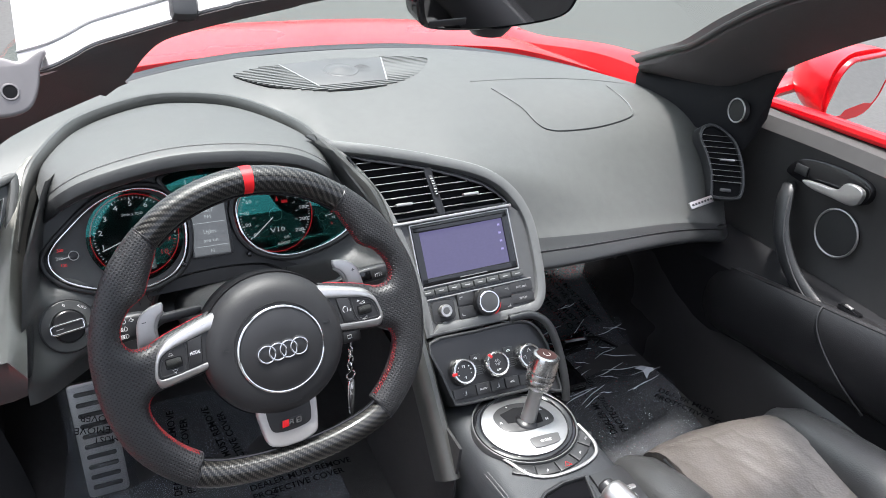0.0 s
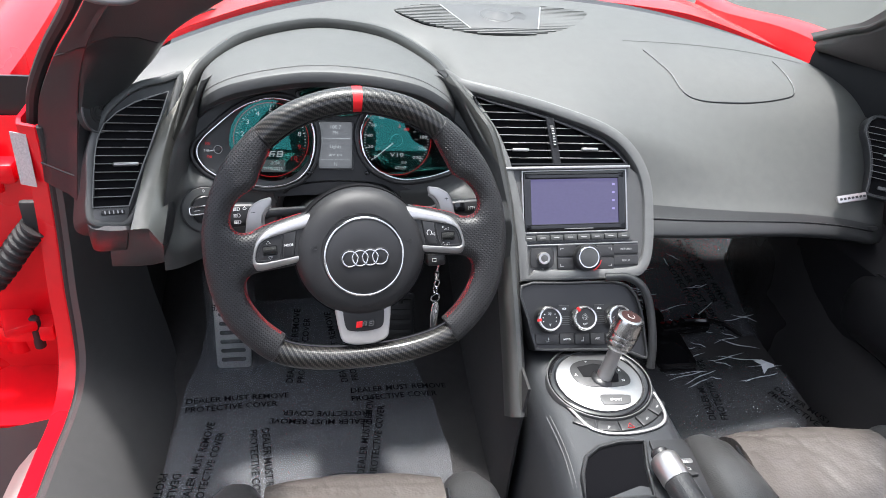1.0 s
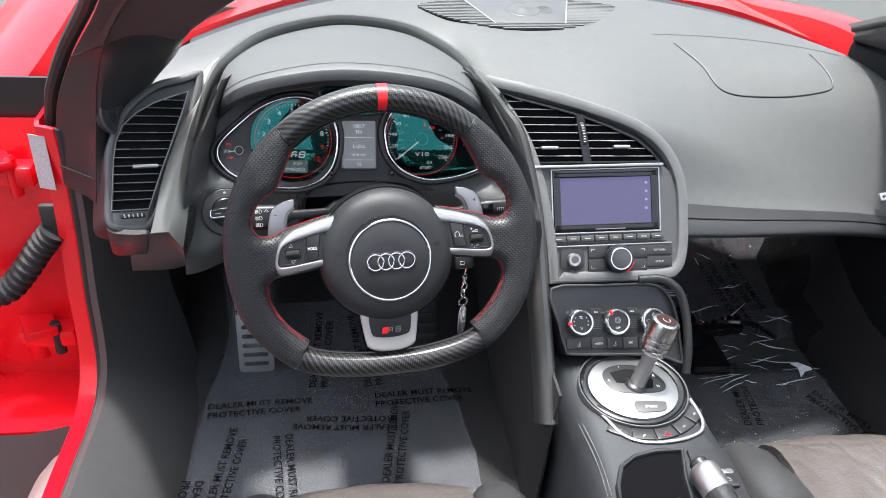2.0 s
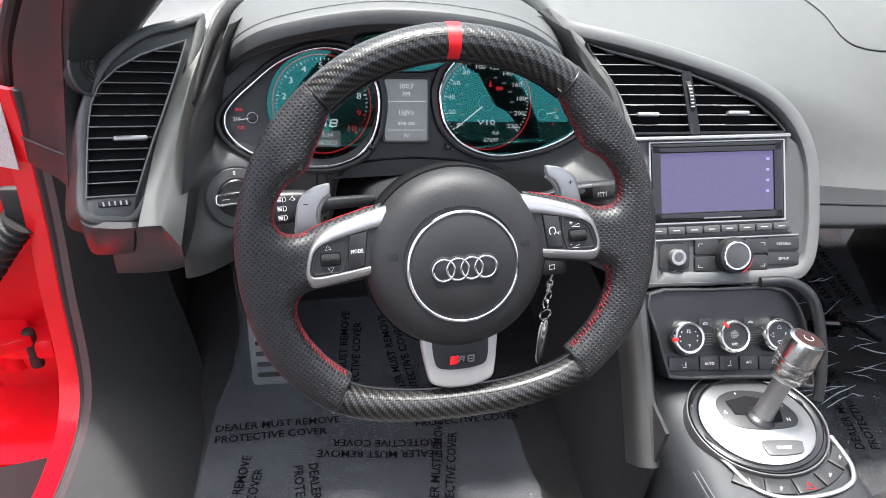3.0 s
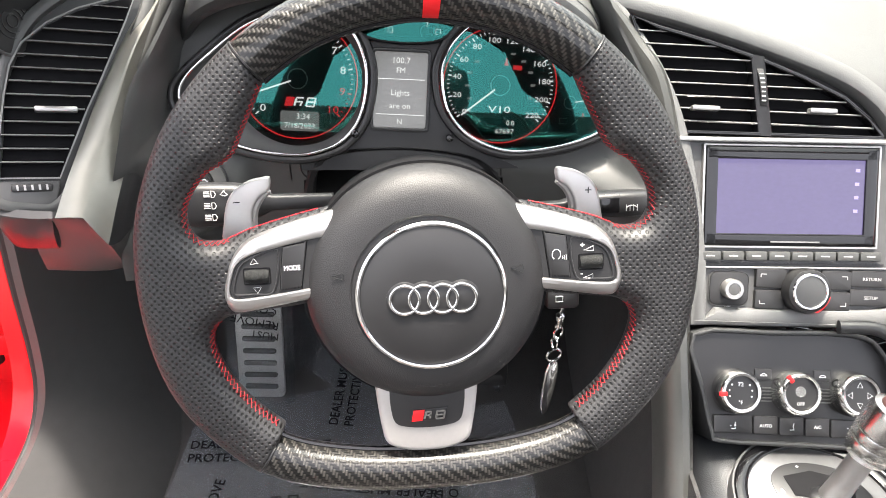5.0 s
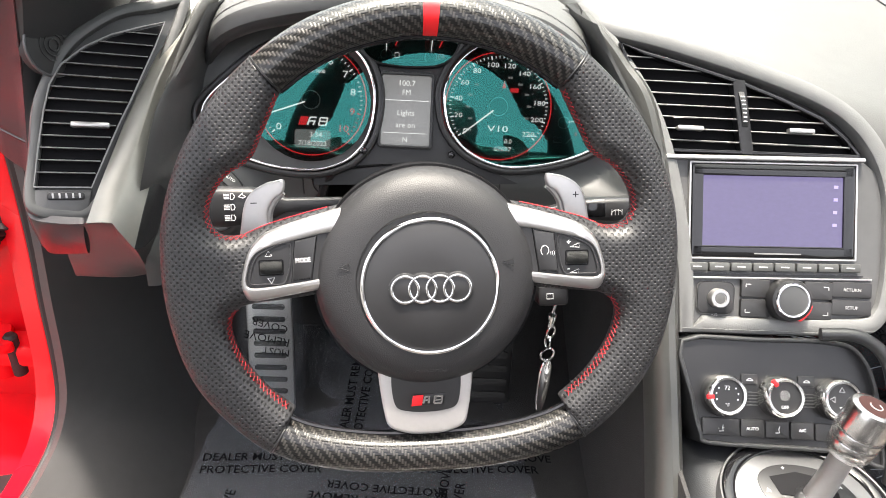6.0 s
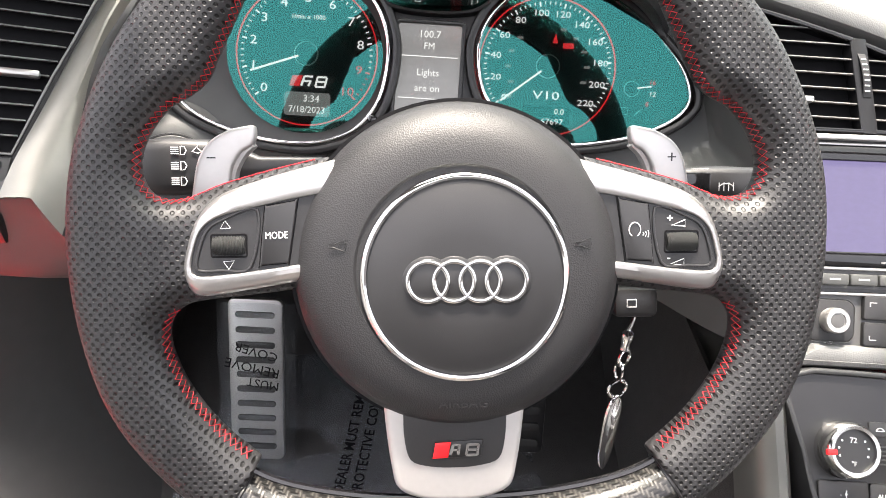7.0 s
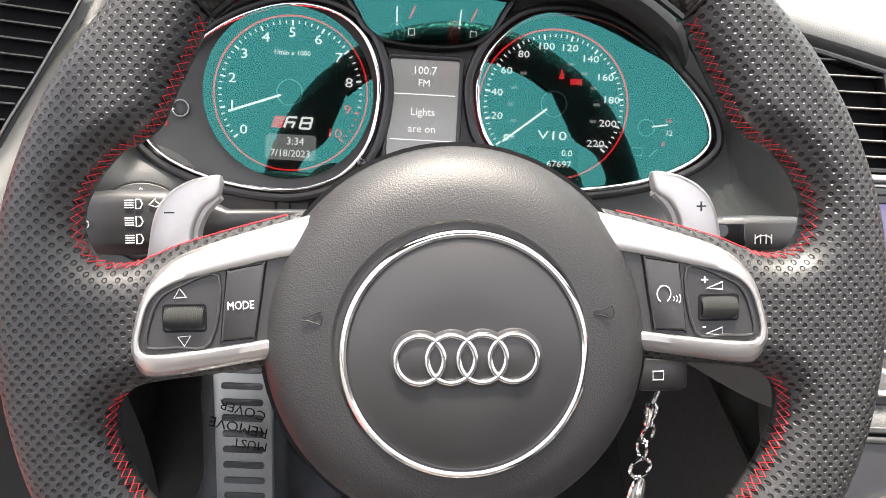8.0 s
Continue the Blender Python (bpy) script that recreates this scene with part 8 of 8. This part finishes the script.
part("pad", slab(rounded(0.062, 0.11, 0.006), 0.008, 0.0, 0.002), BLACK, pedal, "", PD)
for k in range(5):
    part("strip", slab(rounded(0.050, 0.010, 0.004, (0, -0.042 + 0.02 * k)), 0.004, 0.003, 0.001), RUBBER, pedal, "", PD)
part("arm", sweep([(0.10, 0.365, 0.33), (0.09, 0.42, 0.45), (0.08, 0.5, 0.56)], 0.010, 10), BLACK, pedal, "")

pfilm = thing("floor_film", "crumpled clear plastic bag and film in the passenger footwell", "floor protector", "floor films", at=(0.75, 0.4, 0.18))
po = [(0.47, -0.05), (0.47, 0.76), (1.02, 0.76), (0.96, 0.50), (0.905, 0.30), (0.88, 0.10), (0.86, -0.05)]
rows = []
for k in range(71):
    y = -0.05 + 0.80 * k / 70
    xl, xr = clip_line(po, y + 1e-5) or (0.47, 0.9)
    row = []
    for j in range(51):
        x = xl + (xr - xl) * j / 50
        crease = abs(noise.noise((x * 7 + 1.3 * noise.noise((x * 5, y * 5, 1)), y * 7, 11.0)))
        z = floor_z(y) + 0.006 + 0.030 * (1 - min(1, crease * 3)) * smoothstep(0.1, 0.3, y) + 0.006 * noise.noise((x * 25, y * 25, 4))
        row.append((x, y, z))
    rows.append(row)
sheet = part("sheet", shell(rows, 0.0004), BAGFILM, pfilm, "crinkled clear bag")
sheet.visible_shadow = False
# opaque pale slivers laid over the clear bag as painted highlights
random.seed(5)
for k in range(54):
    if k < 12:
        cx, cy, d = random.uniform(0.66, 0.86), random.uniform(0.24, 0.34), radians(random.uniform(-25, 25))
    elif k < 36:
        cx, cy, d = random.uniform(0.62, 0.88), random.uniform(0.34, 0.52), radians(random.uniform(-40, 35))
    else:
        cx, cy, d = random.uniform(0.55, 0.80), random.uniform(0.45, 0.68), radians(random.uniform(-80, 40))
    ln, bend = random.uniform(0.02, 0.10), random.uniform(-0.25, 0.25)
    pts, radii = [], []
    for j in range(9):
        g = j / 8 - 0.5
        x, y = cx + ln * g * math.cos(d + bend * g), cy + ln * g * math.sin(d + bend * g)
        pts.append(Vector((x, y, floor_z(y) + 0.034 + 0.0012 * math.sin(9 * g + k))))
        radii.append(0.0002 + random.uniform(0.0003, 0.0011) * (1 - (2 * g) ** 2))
    part("fold_glint", sweep(pts, radii, 5, up=(0, 0, 1)), GLINT, pfilm, "pale strip painted as a highlight on the plastic")
# two broader pale flakes, also highlights put in as shapes
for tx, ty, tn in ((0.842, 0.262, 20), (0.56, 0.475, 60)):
    part("fold_glint", moved(loft([[(0, 0, 0), (0.012, 0.004, 0.006), (0.03, 0.002, 0.0)], [(0.004, 0.016, 0.01), (0.016, 0.014, 0.014), (0.03, 0.006, 0.004)], [(0.002, 0.034, 0.002), (0.014, 0.026, 0.008), (0.03, 0.01, 0.002)]]), Matrix.Translation((tx, ty, floor_z(ty) + 0.034)) @ pose(0, 0, 0, 12, -15, tn)), GLINT, pfilm, "pale strip painted as a highlight on the plastic")
part("mat", shell([[(x, y, floor_z(y) + 0.002) for x in (0.47, 0.6, 0.75, 0.87 + 0.1 * max(0, y))] for y in (-0.05, 0.1, 0.2, 0.3, 0.4, 0.5, 0.6, 0.75)], 0.005), CARPET, pfilm, "dark carpet mat")
for x, y, tn in ((0.69, 0.16, 82), (0.775, 0.60, -75), (0.86, 0.24, -60), (0.82, 0.66, -78)):
    part("print", printed(x, y, tn, 0.02), PRINT_AND_SHADE, pfilm, "black warning print")
parts_box = thing("plastic_connector", "glossy black plastic part lying in the passenger footwell", "car part", at=(0.69, 0.34, 0.2))
part("body", box(0.075, 0.11, 0.03, 0.008, (0.665, 0.335, 0.215)), GLOSS, parts_box)
part("arm", moved(box(0.13, 0.028, 0.022, 0.006), Matrix.Translation((0.71, 0.385, 0.235)) @ pose(0, 0, 0, 0, 8, 14)), GLOSS, parts_box, "")
for k in range(6):
    part("tooth", box(0.008, 0.012, 0.016, 0.002, (0.665 + 0.019 * k, 0.372 + 0.006 * k, 0.25)), GLOSS, parts_box, "")
part("ring", moved(disc([(0.025, 0), (0.025, 0.02), (0.018, 0.022), (0.015, 0.01), (0.001, 0.01)], 24), Matrix.Translation((0.65, 0.42, 0.225)) @ pose(0, 0, 0, 20, 10, 0)), GLOSS, parts_box, "")
part("clip", wire(spline([(0.70, 0.39, 0.25), (0.75, 0.37, 0.262), (0.80, 0.385, 0.24), (0.84, 0.37, 0.22)], 6), 0.005), GLOSS, parts_box, "")

# ---- beyond the windscreen ----
parked = thing("parked_vehicle", "grey parked vehicle in front of the car", "vehicle", at=(-0.6, 6.5, 0))
part("body", box(1.9, 1.6, 1.0, 0.12, (-0.7, 7.2, 0.75), 4), material("grey_paint", (0.35, 0.37, 0.36), 0.3, coat=0.6), parked)
part("grille", box(1.1, 0.05, 0.35, 0.02, (-0.7, 6.39, 0.72)), BLACK, parked, "dark grille")
part("emblem", moved(disc([(0.10, 0), (0.10, 0.02), (0.08, 0.03), (0.001, 0.03)], 24), Matrix.Translation((-0.7, 6.36, 0.75)) @ pose(0, 0, 0, 90, 0, 0)), CHROME, parked, "")
for s in (-1, 1):
    part("headlight", box(0.35, 0.06, 0.16, 0.03, (-0.7 + s * 0.72, 6.40, 0.85)), CHROME, parked, "clear headlight")
    part("wheel", moved(disc([(0.32, -0.1), (0.34, -0.06), (0.34, 0.06), (0.32, 0.1), (0.2, 0.11), (0.001, 0.1)], 28), Matrix.Translation((-0.7 + s * 0.85, 7.0, 0.34)) @ pose(0, 0, 0, 0, 90, 0)), RUBBER, parked, "")
